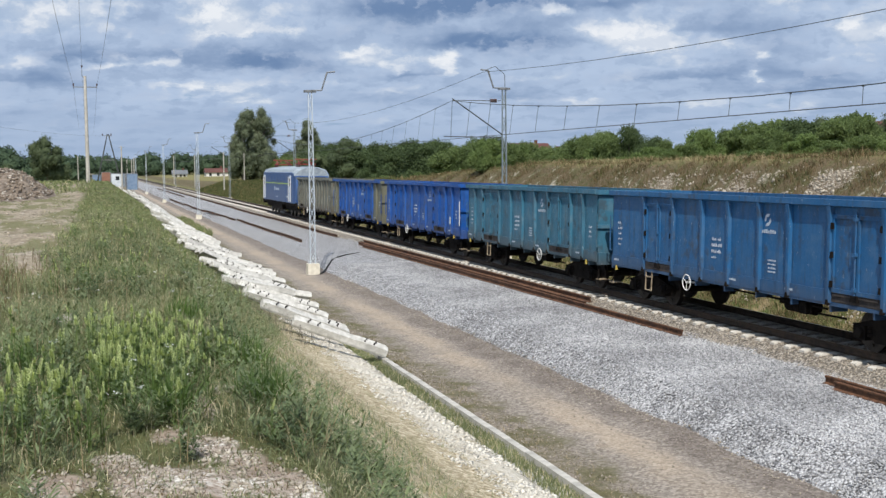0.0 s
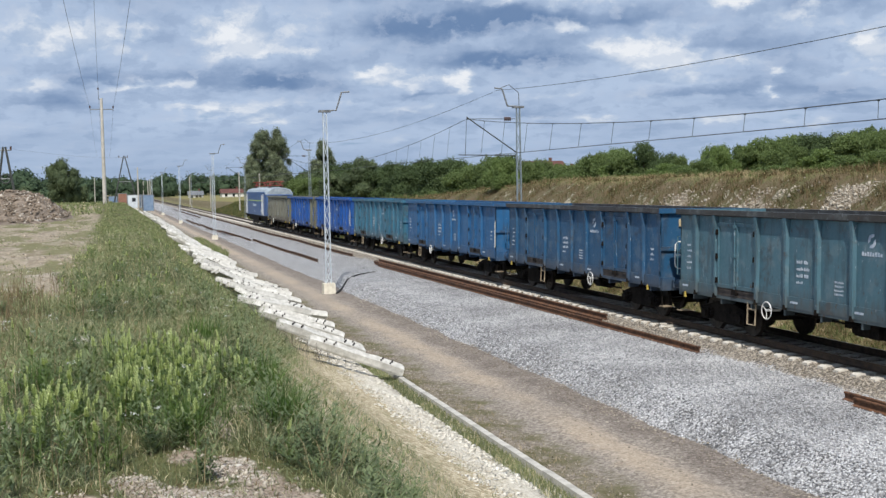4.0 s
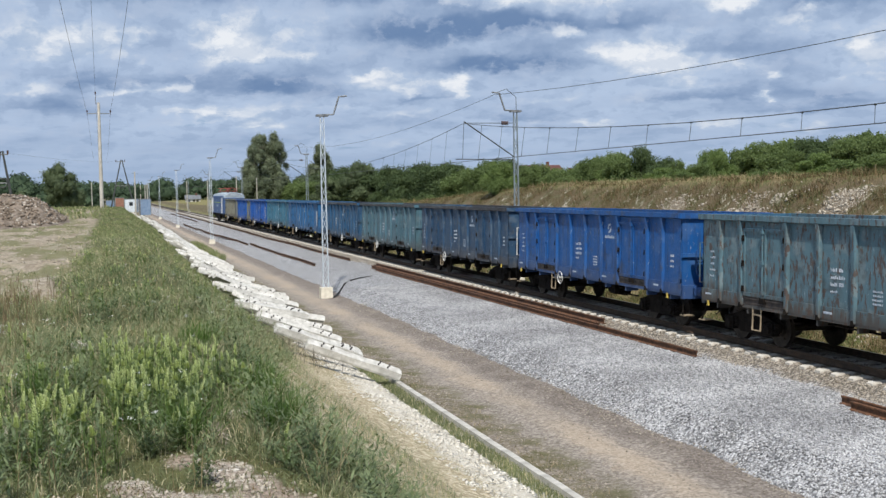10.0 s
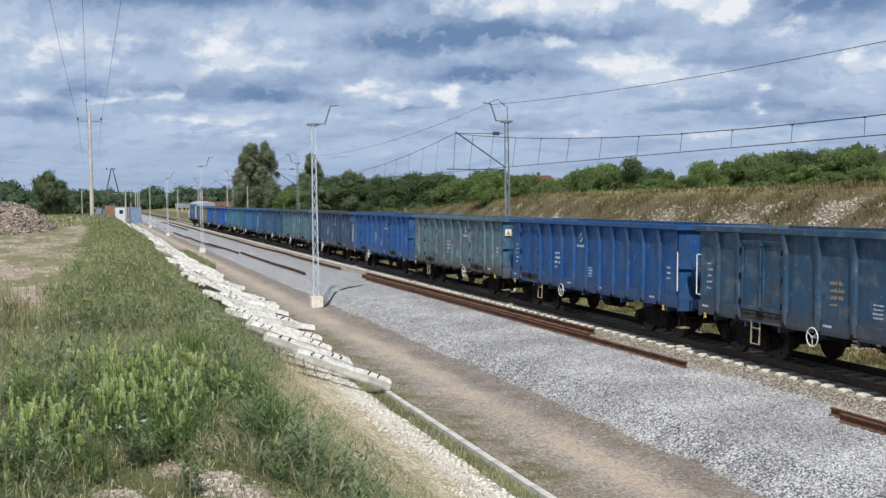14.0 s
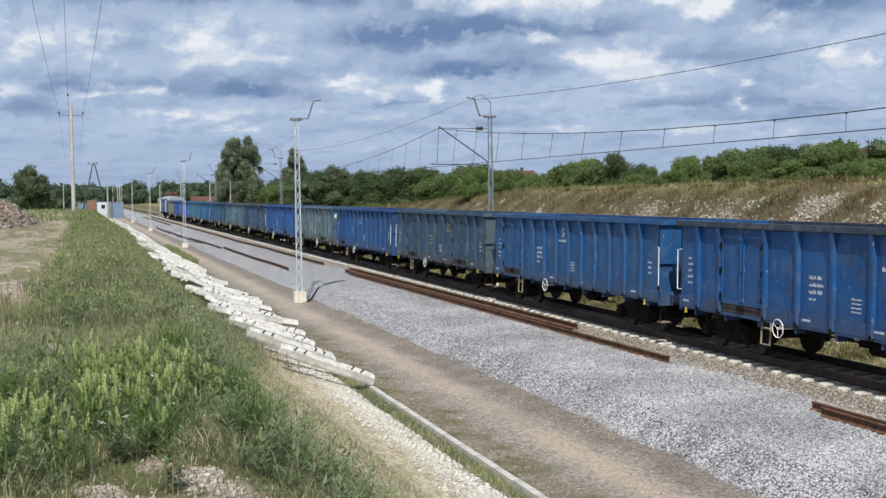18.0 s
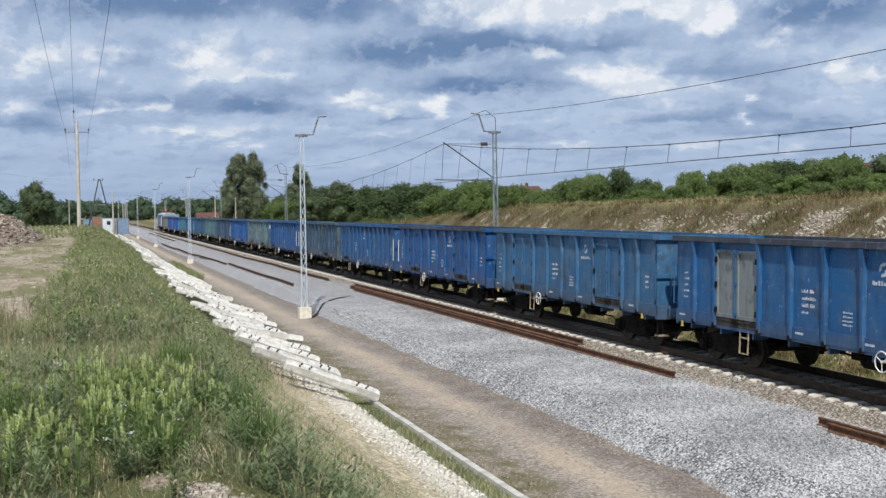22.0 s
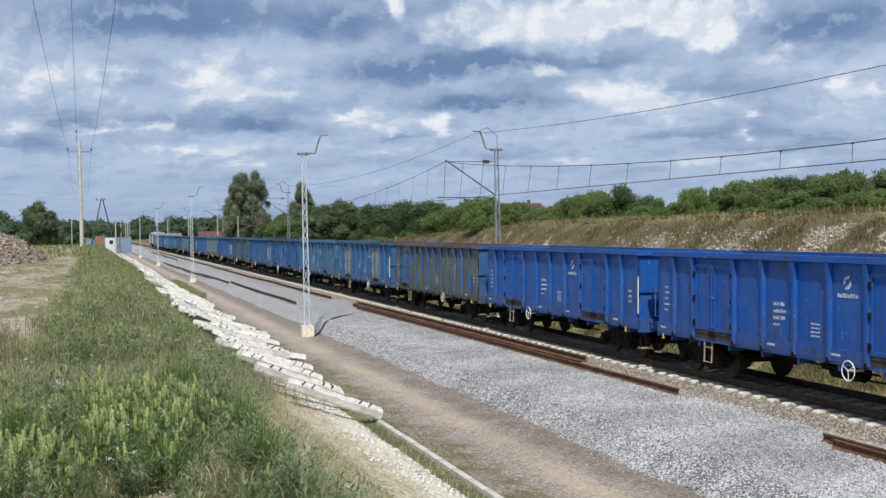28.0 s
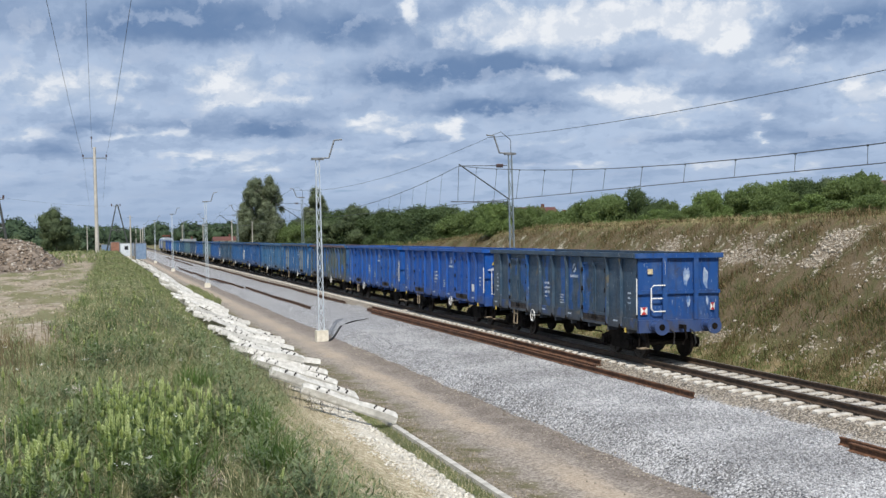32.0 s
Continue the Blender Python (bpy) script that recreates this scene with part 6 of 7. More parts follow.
def make_trees():
    rnd = random.Random(3)
    # shrubs are about 3.4 m high and 4 m wide before they are scaled
    bush_a = make_tree_kind("bush", "leafy green bush on top of the cutting", "bush", lobes(1, 26, 1.5, 0.5, 2.75, 0.62), 11000, 0.085, "leaf_green", (2.2, 0.08, 1, 0.9), 21)
    bush_b = make_tree_kind("bush", "fresh bright green bush above the cutting", "bush", lobes(2, 24, 1.35, 0.5, 2.95, 0.55), 10000, 0.085, "leaf_bright", (2.3, 0.07, 2, 0.9), 22)
    bush_c = make_tree_kind("bush", "dark green hawthorn bush above the cutting", "bush", lobes(5, 22, 1.4, 0.5, 2.65, 0.65), 10000, 0.085, "leaf_dark", (2.2, 0.09, 3, 0.9), 23)
    rows_a, rows_b, rows_c = [], [], []
    spots = [(26.1, 75.5, 0.78, 0.62, 1)]
    # the hedge on the plateau, from far to near
    for i in range(150):
        u = i / 149
        y = 128 - 84 * u + rnd.uniform(-4, 4)
        x = 38 + 12 * u + rnd.uniform(0, 15) + (4 if u > 0.5 else 0)
        h = 0.62 + 0.42 * u + rnd.uniform(-0.16, 0.18)
        spots.append((x, y, h, rnd.uniform(0.8, 1.15) * (0.85 + 0.2 * u), rnd.choice((0, 0, 0, 1, 1, 0, 2))))
    for i in range(74):
        u = i / 73
        spots.append((31 + 14 * rnd.random() + 3 * u, 104 + 150 * u + rnd.uniform(-5, 5), 0.95 + 0.75 * u + rnd.uniform(-0.3, 0.4), 1.1 + 0.8 * u, rnd.choice((0, 0, 2, 1))))
    spots += [(52.5, 73.0, 1.32, 0.95, 2), (53.5, 76.5, 1.28, 1.0, 0), (52.0, 66.5, 1.12, 1.1, 0), (51.0, 102.5, 1.05, 0.9, 1), (50.0, 106.5, 0.98, 0.9, 1), (47.0, 108.0, 0.9, 1.1, 2), (53, 63, 1.0, 1.0, 0),
              (45.5, 118, 0.72, 1.0, 1), (56.0, 82.0, 1.2, 1.2, 0), (57.0, 86.0, 1.15, 1.2, 0)]
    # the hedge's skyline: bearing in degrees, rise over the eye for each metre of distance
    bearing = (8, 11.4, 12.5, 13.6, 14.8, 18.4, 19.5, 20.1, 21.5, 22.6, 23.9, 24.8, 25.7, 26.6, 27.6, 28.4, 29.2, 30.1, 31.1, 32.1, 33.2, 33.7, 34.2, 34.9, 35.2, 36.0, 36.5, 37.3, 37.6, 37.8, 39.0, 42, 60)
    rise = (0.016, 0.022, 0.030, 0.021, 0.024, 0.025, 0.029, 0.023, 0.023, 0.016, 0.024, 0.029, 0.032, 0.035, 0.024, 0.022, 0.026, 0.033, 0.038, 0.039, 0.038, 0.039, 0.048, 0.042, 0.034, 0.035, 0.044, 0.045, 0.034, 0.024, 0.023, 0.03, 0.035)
    # low shrubs out in the straw, before the hedge
    low_shrubs = [(rnd.uniform(28.5, 42), rnd.uniform(36, 128), rnd.uniform(0.16, 0.42), rnd.uniform(0.3, 0.6), rnd.choice((0, 0, 1, 2))) for i in range(46)]
    low_shrubs += [(rnd.uniform(36, 50), rnd.uniform(44, 120), rnd.uniform(0.22, 0.5), rnd.uniform(0.4, 0.8), rnd.choice((0, 1, 1))) for i in range(40)]
    for x, y, h, w, which in low_shrubs:
        (rows_a, rows_b, rows_c)[which].append((x, y, h, w))
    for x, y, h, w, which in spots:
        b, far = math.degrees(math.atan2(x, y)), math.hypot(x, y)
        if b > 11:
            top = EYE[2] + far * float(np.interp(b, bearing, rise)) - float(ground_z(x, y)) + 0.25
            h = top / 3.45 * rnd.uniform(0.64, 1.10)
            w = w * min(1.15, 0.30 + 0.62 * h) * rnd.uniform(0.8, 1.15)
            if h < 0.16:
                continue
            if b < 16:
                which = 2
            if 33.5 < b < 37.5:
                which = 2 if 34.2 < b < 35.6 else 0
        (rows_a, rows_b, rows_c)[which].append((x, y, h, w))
    rows_b.append((26.7, 76.5, 0.80, 0.74))
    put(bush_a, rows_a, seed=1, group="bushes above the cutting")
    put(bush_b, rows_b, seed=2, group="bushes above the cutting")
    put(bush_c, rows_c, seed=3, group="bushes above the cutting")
    # tall trees: 15 m high, 6 m wide
    q = random.Random(14)
    blobs = []
    for i in range(64):
        z = q.uniform(1.2, 14.4)
        w = 2.35 * min(1.0, 0.55 + z / 7.0) * (1.0 if z < 10.5 else max(0.25, 1 - (z - 10.5) / 5.2))
        t, e = q.uniform(0, 6.28), math.sqrt(q.random())
        k = q.uniform(0.55, 1.05)
        blobs.append((w * e * math.cos(t), w * e * math.sin(t), z, k, k, k * q.uniform(1.0, 1.7)))
    willow = make_tree_kind("poplar_tree", "tall drooping grey-green poplar beyond the train", "tree", blobs, 52000, 0.13, "leaf_willow", (13.0, 0.4, 5, 1.8), 31, 0.8, 0.62)
    put(willow, [(29.8, 240, 0.97, 1.25), (34.0, 241, 1.02, 1.15), (44.0, 243, 0.86, 1.25), (31.9, 242, 1.0, 1.35)], seed=5, group="tall poplars")
    round_tree = make_tree_kind("broad_tree", "dark green round-topped tree behind the hedge", "tree", lobes(8, 34, 2.9, 1.6, 5.8, 1.05), 14000, 0.15, "leaf_deep", (5.0, 0.25, 6, 1.6), 33, 0.0, 0.7)
    put(round_tree, [(-6.2, 162, 1.10, 0.82), (33.0, 152, 1.0, 0.86), (40.5, 162, 0.84, 1.0), (36.5, 172, 0.66, 0.9), (44.5, 150, 0.62, 0.85), (29.8, 158, 0.7, 0.7), (91, 252, 1.0, 1.6), (99, 250, 1.05, 1.5), (60, 190, 0.75, 1.2), (70, 205, 0.8, 1.3),
                     (52, 178, 0.7, 1.2), (38, 210, 0.95, 1.2), (47, 225, 0.95, 1.2), (-12, 175, 0.6, 0.8), (-17, 168, 0.66, 0.9), (66, 92, 0.75, 0.8), (72, 84, 0.9, 0.9), (80, 100, 0.9, 1.1)], seed=6, group="broad trees")
    # a young spruce by the house
    spruce = thing("spruce_tree", "slim dark spruce beside the house", "tree", at=pose(84.5, 110.0, 5.0))
    part("trunk", tubes([0.12, 0.03], [(0, 0, -0.3), (0, 0, 4.6)]), "bark", spruce)
    part("crown", leaf_cloud("crown", [(0, 0, 0.8 + i * 0.42, 1.15 * (1 - i / 10.5), 1.15 * (1 - i / 10.5), 0.26) for i in range(10)], 2600, 0.15, "leaf_dark", 41, 0.25), None, spruce)


make_trees()


def make_far_woods():
    """Woods along the horizon."""
    r = np.random.RandomState(8)
    rows, near = [], []
    for x0, y0, x1, y1, h, n in ((-260, 420, -12, 330, 8.5, 70), (-60, 300, -14, 230, 6.0, 26), (10, 620, 150, 520, 11.0, 60), (8, 900, 300, 760, 14.0, 60), (110, 380, 330, 260, 8.0, 60), (60, 300, 160, 330, 7.0, 40), (150, 250, 320, 130, 7.5, 50), (-400, 700, 20, 900, 14, 60),
                                 (-30, 232, -9, 205, 4.0, 14), (-30, 236, -5.0, 252, 5.8, 40), (-40, 262, -14, 250, 7.4, 26)):
        for i in range(n):
            u = (i + r.uniform(-0.5, 0.5)) / n
            x, y = x0 + (x1 - x0) * u + r.normal(0, 4), y0 + (y1 - y0) * u + r.normal(0, 6)
            hh = h * r.uniform(0.6, 1.1)
            z = float(ground_z(x, y))
            w = hh * r.uniform(0.4, 0.62)
            belt = near if math.hypot(x, y) < 330 else rows
            belt.append((x, y, z + hh * 0.35, w, w, hh * 0.42))
            belt.append((x + r.normal(0, 1.5), y, z + hh * 0.68, w * 0.75, w * 0.75, hh * 0.34))
    label = "dark belts of trees along the horizon"
    solid("far_woods", leaf_cloud("far_woods", rows, 170000, 0.62, "leaf_far", 9, 0.0, 0.06, 0.72), None, label, "woods", "stuff")
    solid("far_woods", leaf_cloud("far_woods", near, 200000, 0.30, "leaf_far", 10, 0.0, 0.06, 0.72), None, label, "woods", "stuff")


make_far_woods()


def blades(name, x, y, h, w, lean, seed, material, label, z=None, curl=1.0):
    """Single blades of grass, each bent once."""
    r = np.random.RandomState(seed)
    n = len(x)
    z = ground_z(x, y) - 0.02 if z is None else z
    t = r.uniform(0, 6.283, n)
    side = np.stack([np.cos(t), np.sin(t), np.zeros(n)], 1) * (w * 0.5)[:, None]
    way = r.uniform(0, 6.283, n)
    bend = np.abs(r.normal(0, lean, n))
    d = np.stack([np.cos(way) * bend, np.sin(way) * bend, np.zeros(n)], 1)
    base = np.stack([x, y, z], 1)
    up = np.zeros((n, 3))
    up[:, 2] = h
    mid = base + up * 0.55 + d * (h * 0.4)[:, None]
    tip = base + up * (1.0 - 0.25 * bend[:, None] * curl) + d * (h * 1.05)[:, None]
    v = np.stack([base - side, base + side, mid + side * 0.8, mid - side * 0.8, tip], 1).reshape(-1, 3)
    k = np.arange(n)[:, None] * 5
    return solid(name, mesh_np(name, v, k + np.array([[0, 1, 2, 3]]), k + np.array([[3, 2, 4]]), material), None, label, "grass", "stuff")


def scatter(n, x0, x1, y0, y1, seed, keep=None, power=1.0):
    """Points in a strip, denser towards y0 where power > 1."""
    r = np.random.RandomState(seed)
    x = r.uniform(x0, x1, n)
    y = y0 + (y1 - y0) * r.uniform(0, 1, n) ** power
    if keep is not None:
        ok = r.uniform(0, 1, n) < keep(x, y)
        x, y = x[ok], y[ok]
    return x, y


def tufted(x, y):
    return np.clip(0.5 + 0.9 * rough(x, y, 1.1, 2) + 0.6 * rough(x, y, 3.2, 10), 0, 1)


def bank_edge(y):
    """How far east the lush grass reaches: short of the dry slope near the camera, down to the sleepers further on."""
    return 1.35 + 3.15 * smooth(9, 33, y)


def bank_cover(x, y):
    """How much grass grows on the bank: thin in the sandy spots and on the dry slope near the camera."""
    wob = 0.45 * rough(x, y, 1.6, 5) + 0.25 * rough(x, y, 0.7, 1)
    dry = smooth(-0.25, 0.45, x - bank_edge(y) + wob)
    bare = smooth(0.3, 0.7, bare_soil(x, y) + 0.25 * rough(x, y, 0.6, 4))
    west = smooth(-1.05, -0.45, x + 0.5 * rough(x, y, 4.0, 9) - 0.004 * np.maximum(y - 20, 0))
    west = np.maximum(west, 1 - smooth(14, 21, y + 2.5 * rough(x, y, 3.0, 3)))
    return np.clip((0.40 + 0.60 * tufted(x, y)) * (1 - 0.90 * dry) * (1 - 0.86 * bare) * west * (1 - smooth(4.2, 4.6, x)), 0, 1)


def make_bank_grass():
    r = np.random.RandomState(2)
    label = "rough green meadow grass with dry stalks on the bank"
    x, y = scatter(270000, -3.2, 4.6, 5.5, 17, 51, bank_cover, 1.25)
    blades("bank_grass", x, y, r.uniform(0.04, 0.22, len(x)) * (0.55 + 0.6 * tufted(x, y)) * (0.5 + 0.5 * smooth(5.8, 8.0, y)), r.uniform(0.003, 0.0075, len(x)), 1.0, 52, "grass_lush", label)
    x, y = scatter(170000, -4.5, 4.6, 16, 46, 53, bank_cover, 1.2)
    blades("bank_grass", x, y, r.uniform(0.04, 0.19, len(x)) * (0.5 + 0.7 * tufted(x, y)), r.uniform(0.005, 0.012, len(x)), 1.2, 54, "grass_mid", label)
    x, y = scatter(130000, -4.5, 4.6, 44, 170, 55, bank_cover, 1.3)
    blades("bank_grass", x, y, r.uniform(0.05, 0.17, len(x)) * (0.6 + 0.7 * tufted(x * 0.6, y * 0.4)), r.uniform(0.014, 0.032, len(x)), 1.3, 56, "grass_far", label)
    # pale seeding stalks over the turf
    x, y = scatter(5200, -2.5, 4.4, 6.2, 36, 151, bank_cover, 1.3)
    blades("seed_stalks", x, y, r.uniform(0.22, 0.52, len(x)), r.uniform(0.003, 0.006, len(x)), 0.45, 152, "grass_dry", "pale dry seeding stalks above the grass")
    x, y = scatter(9000, -0.5, 1.3, 5.2, 9, 153, lambda a, b: smooth(0.2, 0.5, bare_soil(a, b)), 1.0)
    blades("dry_litter", x, y, r.uniform(0.02, 0.07, len(x)), r.uniform(0.003, 0.008, len(x)), 1.8, 154, "grass_brown", "dry litter and withered stems on bare soil")
    # thin straw on the dry slope and by the drain
    x, y = scatter(40000, 1.2, 5.5, 6, 33, 57, lambda a, b: (0.12 + 0.88 * tufted(a * 1.3, b)) * smooth(-0.4, 0.3, a - bank_edge(b)), 1.0)
    blades("slope_straw", x, y, r.uniform(0.02, 0.10, len(x)), r.uniform(0.004, 0.009, len(x)), 2.0, 58, "straw_pale", "thin dry straw and weeds on the sandy slope")
    x, y = scatter(22000, 1.3, 5.6, 7, 32, 157, lambda a, b: smooth(0.15, 0.5, rough(a, b, 1.1, 11) + 0.5 * rough(a, b, 3.0, 2)) * smooth(-0.4, 0.3, a - bank_edge(b)), 1.0)
    blades("slope_tufts", x, y, r.uniform(0.03, 0.13, len(x)), r.uniform(0.004, 0.009, len(x)), 1.2, 158, "grass_lush", "green tufts on the sandy slope")
    x, y = scatter(20000, 6.60, 6.96, 8, 44, 59)
    blades("drain_grass", x, y, r.uniform(0.05, 0.17, len(x)), r.uniform(0.008, 0.016, len(x)), 0.4, 60, "grass_lush", "green grass growing in the drain channel", z=np.full(len(x), -1.04))
    x, y = scatter(15000, 7.12, 7.95, 12, 70, 61, lambda a, b: np.clip(1.15 - (a - 7.1) * 1.3, 0, 1) * (0.2 + 0.8 * tufted(a, b * 0.7)), 1.3)
    blades("lane_weeds", x, y, r.uniform(0.02, 0.11, len(x)), r.uniform(0.008, 0.018, len(x)), 1.2, 62, "verge_weeds", "brown and green weeds along the edge of the lane")
    x, y = scatter(4500, 7.0, 7.9, 82, 108, 63)
    blades("lane_weeds", x, y, r.uniform(0.3, 0.8, len(x)), r.uniform(0.03, 0.06, len(x)), 0.4, 64, "grass_far", "patch of tall green weeds beside the lane")
    # sandy ground in the west: scattered tufts
    x, y = scatter(70000, -14, -0.6, 18, 75, 65, lambda a, b: smooth(0.05, 0.35, rough(a * 2.2, b * 0.7, 3.4, 1) + 0.5 * rough(a * 2, b * 0.8, 1.1, 4)), 1.2)
    blades("sand_grass", x, y, r.uniform(0.025, 0.10, len(x)), r.uniform(0.010, 0.024, len(x)), 1.3, 66, "grass_lush", "sparse green tufts on the sandy ground")
    x, y = scatter(16000, -26, 0.0, 76, 200, 67, None, 1.0)
    blades("sand_grass", x, y, r.uniform(0.15, 0.42, len(x)), r.uniform(0.04, 0.09, len(x)), 1.1, 68, "grass_far", "rank green weeds behind the heap")


make_bank_grass()


def make_cutting_grass():
    r = np.random.RandomState(12)
    patchy = lambda a, b: np.clip(0.40 + 1.0 * rough(a * 1.2, b, 2.6, 7) + 0.6 * rough(a, b, 7.0, 2), 0.04, 1) * (1 - 0.92 * outcrop(a, b))
    green = lambda a, b: patchy(a, b) * smooth(0.0, 0.3, rough(a * 1.6, b, 3.4, 21) + 0.2 * (24.2 - a))
    x, y = scatter(90000, 20.6, 26.5, 20, 110, 271, green, 1.3)
    blades("slope_grass", x, y, r.uniform(0.08, 0.36, len(x)), r.uniform(0.010, 0.024, len(x)), 0.7, 272, "slope_green", "green tufts of grass on the cutting slope")
    x, y = scatter(60000, 20.8, 27.0, 20, 60, 273, lambda a, b: patchy(a, b) * tufted(a, b), 1.2)
    blades("slope_grass", x, y, r.uniform(0.12, 0.46, len(x)), r.uniform(0.008, 0.020, len(x)), 0.7, 274, "grass_brown", "pale straw tussocks on the cutting slope")
    x, y = scatter(190000, 20.6, 27.0, 20, 110, 71, patchy, 1.3)
    blades("slope_grass", x, y, r.uniform(0.06, 0.34, len(x)) * (0.5 + 0.8 * tufted(x, y)), r.uniform(0.010, 0.026, len(x)), 0.8, 72, "grass_brown", "brown dry grass clinging to the chalky slope")
    x, y = scatter(26000, 22.0, 23.9, 20, 52, 371, lambda a, b: np.exp(-((a - 22.95) / 0.6) ** 2) * np.clip(0.5 + rough(a, b, 2.2, 6), 0.05, 1), 1.1)
    blades("slope_grass", x, y, r.uniform(0.10, 0.34, len(x)), r.uniform(0.012, 0.028, len(x)), 1.0, 372, "slope_green", "thick green weeds half way up the slope")
    x, y = scatter(50000, 20.4, 28.0, 104, 250, 171, None, 1.1)
    blades("slope_grass", x, y, r.uniform(0.15, 0.5, len(x)), r.uniform(0.03, 0.08, len(x)), 0.9, 172, "slope_green", "rough olive grass on the low far slope")
    x, y = scatter(80000, 26.0, 44, 24, 130, 73, None, 1.2)
    blades("plateau_grass", x, y, r.uniform(0.10, 0.42, len(x)) * (0.35 + 0.8 * tufted(x, y)), r.uniform(0.010, 0.026, len(x)), 1.3, 74, "grass_dry", "tall straw-coloured grass on top of the cutting")
    x, y = scatter(30000, 21, 48, 100, 250, 75, None, 1.0)
    blades("plateau_grass", x, y, r.uniform(0.3, 0.7, len(x)), r.uniform(0.04, 0.10, len(x)), 0.8, 76, "slope_green", "green grass beside the line")
    x, y = scatter(14000, 19.3, 21.5, 20, 90, 77, None, 1.2)
    blades("ditch_grass", x, y, r.uniform(0.06, 0.22, len(x)), r.uniform(0.012, 0.03, len(x)), 0.5, 78, "grass_dry", "short dry grass in the ditch beyond the track")


make_cutting_grass()


def rocks(name, x, y, z, size, seed, material, label, category="stones", flat=0.7):
    """Loose stones: squashed, jagged octahedra."""
    r = np.random.RandomState(seed)
    n = len(x)
    dirs = np.array([(1, 0, 0), (0, 1, 0), (-1, 0, 0), (0, -1, 0), (0, 0, 1), (0, 0, -1)], dtype=float)
    v = dirs[None] * (size[:, None, None] * r.uniform(0.55, 1.2, (n, 6, 1))) * np.array([1, 1, flat])
    v = v + r.normal(0, 0.18, (n, 6, 3)) * size[:, None, None]
    t = r.uniform(0, 6.283, n)
    c, s = np.cos(t)[:, None], np.sin(t)[:, None]
    v = np.stack([v[..., 0] * c - v[..., 1] * s, v[..., 0] * s + v[..., 1] * c, v[..., 2]], -1)
    v = v + np.stack([x, y, z], 1)[:, None]
    faces = np.array([(0, 1, 4), (1, 2, 4), (2, 3, 4), (3, 0, 4), (1, 0, 5), (2, 1, 5), (3, 2, 5), (0, 3, 5)])
    tris = (np.arange(n)[:, None, None] * 6 + faces[None]).reshape(-1, 3)
    return solid(name, mesh_np(name, v.reshape(-1, 3), [], tris, material), None, label, category, "stuff")


def make_stones():
    r = np.random.RandomState(31)
    x, y = scatter(70000, 10.35, 14.9, 13, 52, 81, lambda a, b: np.clip(1.2 - (b - 13) / 50, 0, 1), 1.25)
    rocks("ballast_stones", x, y, bed_z(x + 0.16 * rough(x * 0, y, 3.7, 2, 6) * (x < 11.6)) + 0.012, r.uniform(0.014, 0.034, len(x)), 82, "stone_grey", "loose grey crushed stones")
    x, y = scatter(15000, 7.15, 10.6, 12, 50, 83, lambda a, b: np.clip(0.12 + smooth(9.6, 10.5, a) + 0.5 * smooth(8.3, 7.6, a), 0, 1), 1.2)
    rocks("ballast_stones", x, y, np.maximum(ground_z(x, y), bed_z(x)) + 0.008, 0.008 + 0.026 * r.uniform(0, 1, len(x)) ** 2, 84, "stone_brown", "loose grey-brown stones strewn on the lane")
    x, y = scatter(16000, 14.8, 18.9, 13, 60, 85, None, 1.3)
    rocks("ballast_stones", x, y, bed_z(x) + 0.01, r.uniform(0.02, 0.045, len(x)), 86, "stone_brown", "weathered brownish ballast stones of the track")
    x, y = scatter(24000, 4.7, 6.58, 8, 34, 87, lambda a, b: smooth(-0.5, 0.2, rough(a, b, 1.6, 3)) * smooth(5.0, 5.75, a + 0.4 * rough(a, b, 2.4, 9)), 1.0)
    rocks("chalk_rubble", x, y, ground_z(x, y) + 0.003, 0.008 + 0.062 * r.uniform(0, 1, len(x)) ** 3, 88, "chalk", "white chalk rubble along the foot of the bank", flat=0.4)
    x, y = scatter(6000, 20.9, 26.3, 20, 75, 89, lambda a, b: smooth(0.15, 0.45, rough(a * 2, b, 3.3, 12) + 0.5 * rough(a, b, 1.1, 8) + 0.5 * np.exp(-((a - 21.8) / 0.6) ** 2)), 1.2)
    rocks("chalk_rubble", x, y, ground_z(x, y), r.uniform(0.02, 0.085, len(x)) * r.uniform(0.4, 1, len(x)), 90, "slope_chalk", "white chalk stones weathering out of the slope")
    x, y = scatter(34000, 21.0, 26.2, 20, 62, 189, outcrop, 1.1)
    rocks("chalk_rubble", x, y, ground_z(x, y), r.uniform(0.02, 0.13, len(x)) * r.uniform(0.3, 1, len(x)), 190, "slope_chalk", "broken white chalk standing out of the slope")
    x, y = scatter(9000, -12, -0.7, 18, 72, 191, lambda a, b: smooth(-0.1, 0.3, rough(a * 1.6, b * 0.5, 3.0, 7)), 1.3)
    rocks("clods", x, y, ground_z(x, y), 0.015 + 0.09 * r.uniform(0, 1, len(x)) ** 4, 192, "clod", "dry clods of earth on the sandy ground", "earth clods", 0.5)
    x, y = scatter(9000, -0.6, 1.4, 5, 9, 91, lambda a, b: smooth(0.25, 0.6, bare_soil(a, b)), 1.0)
    rocks("chalk_rubble", x, y, ground_z(x, y) + 0.005, 0.004 + 0.022 * r.uniform(0, 1, len(x)) ** 4, 92, "slope_chalk", "pale chalk bits on the bare soil")


make_stones()


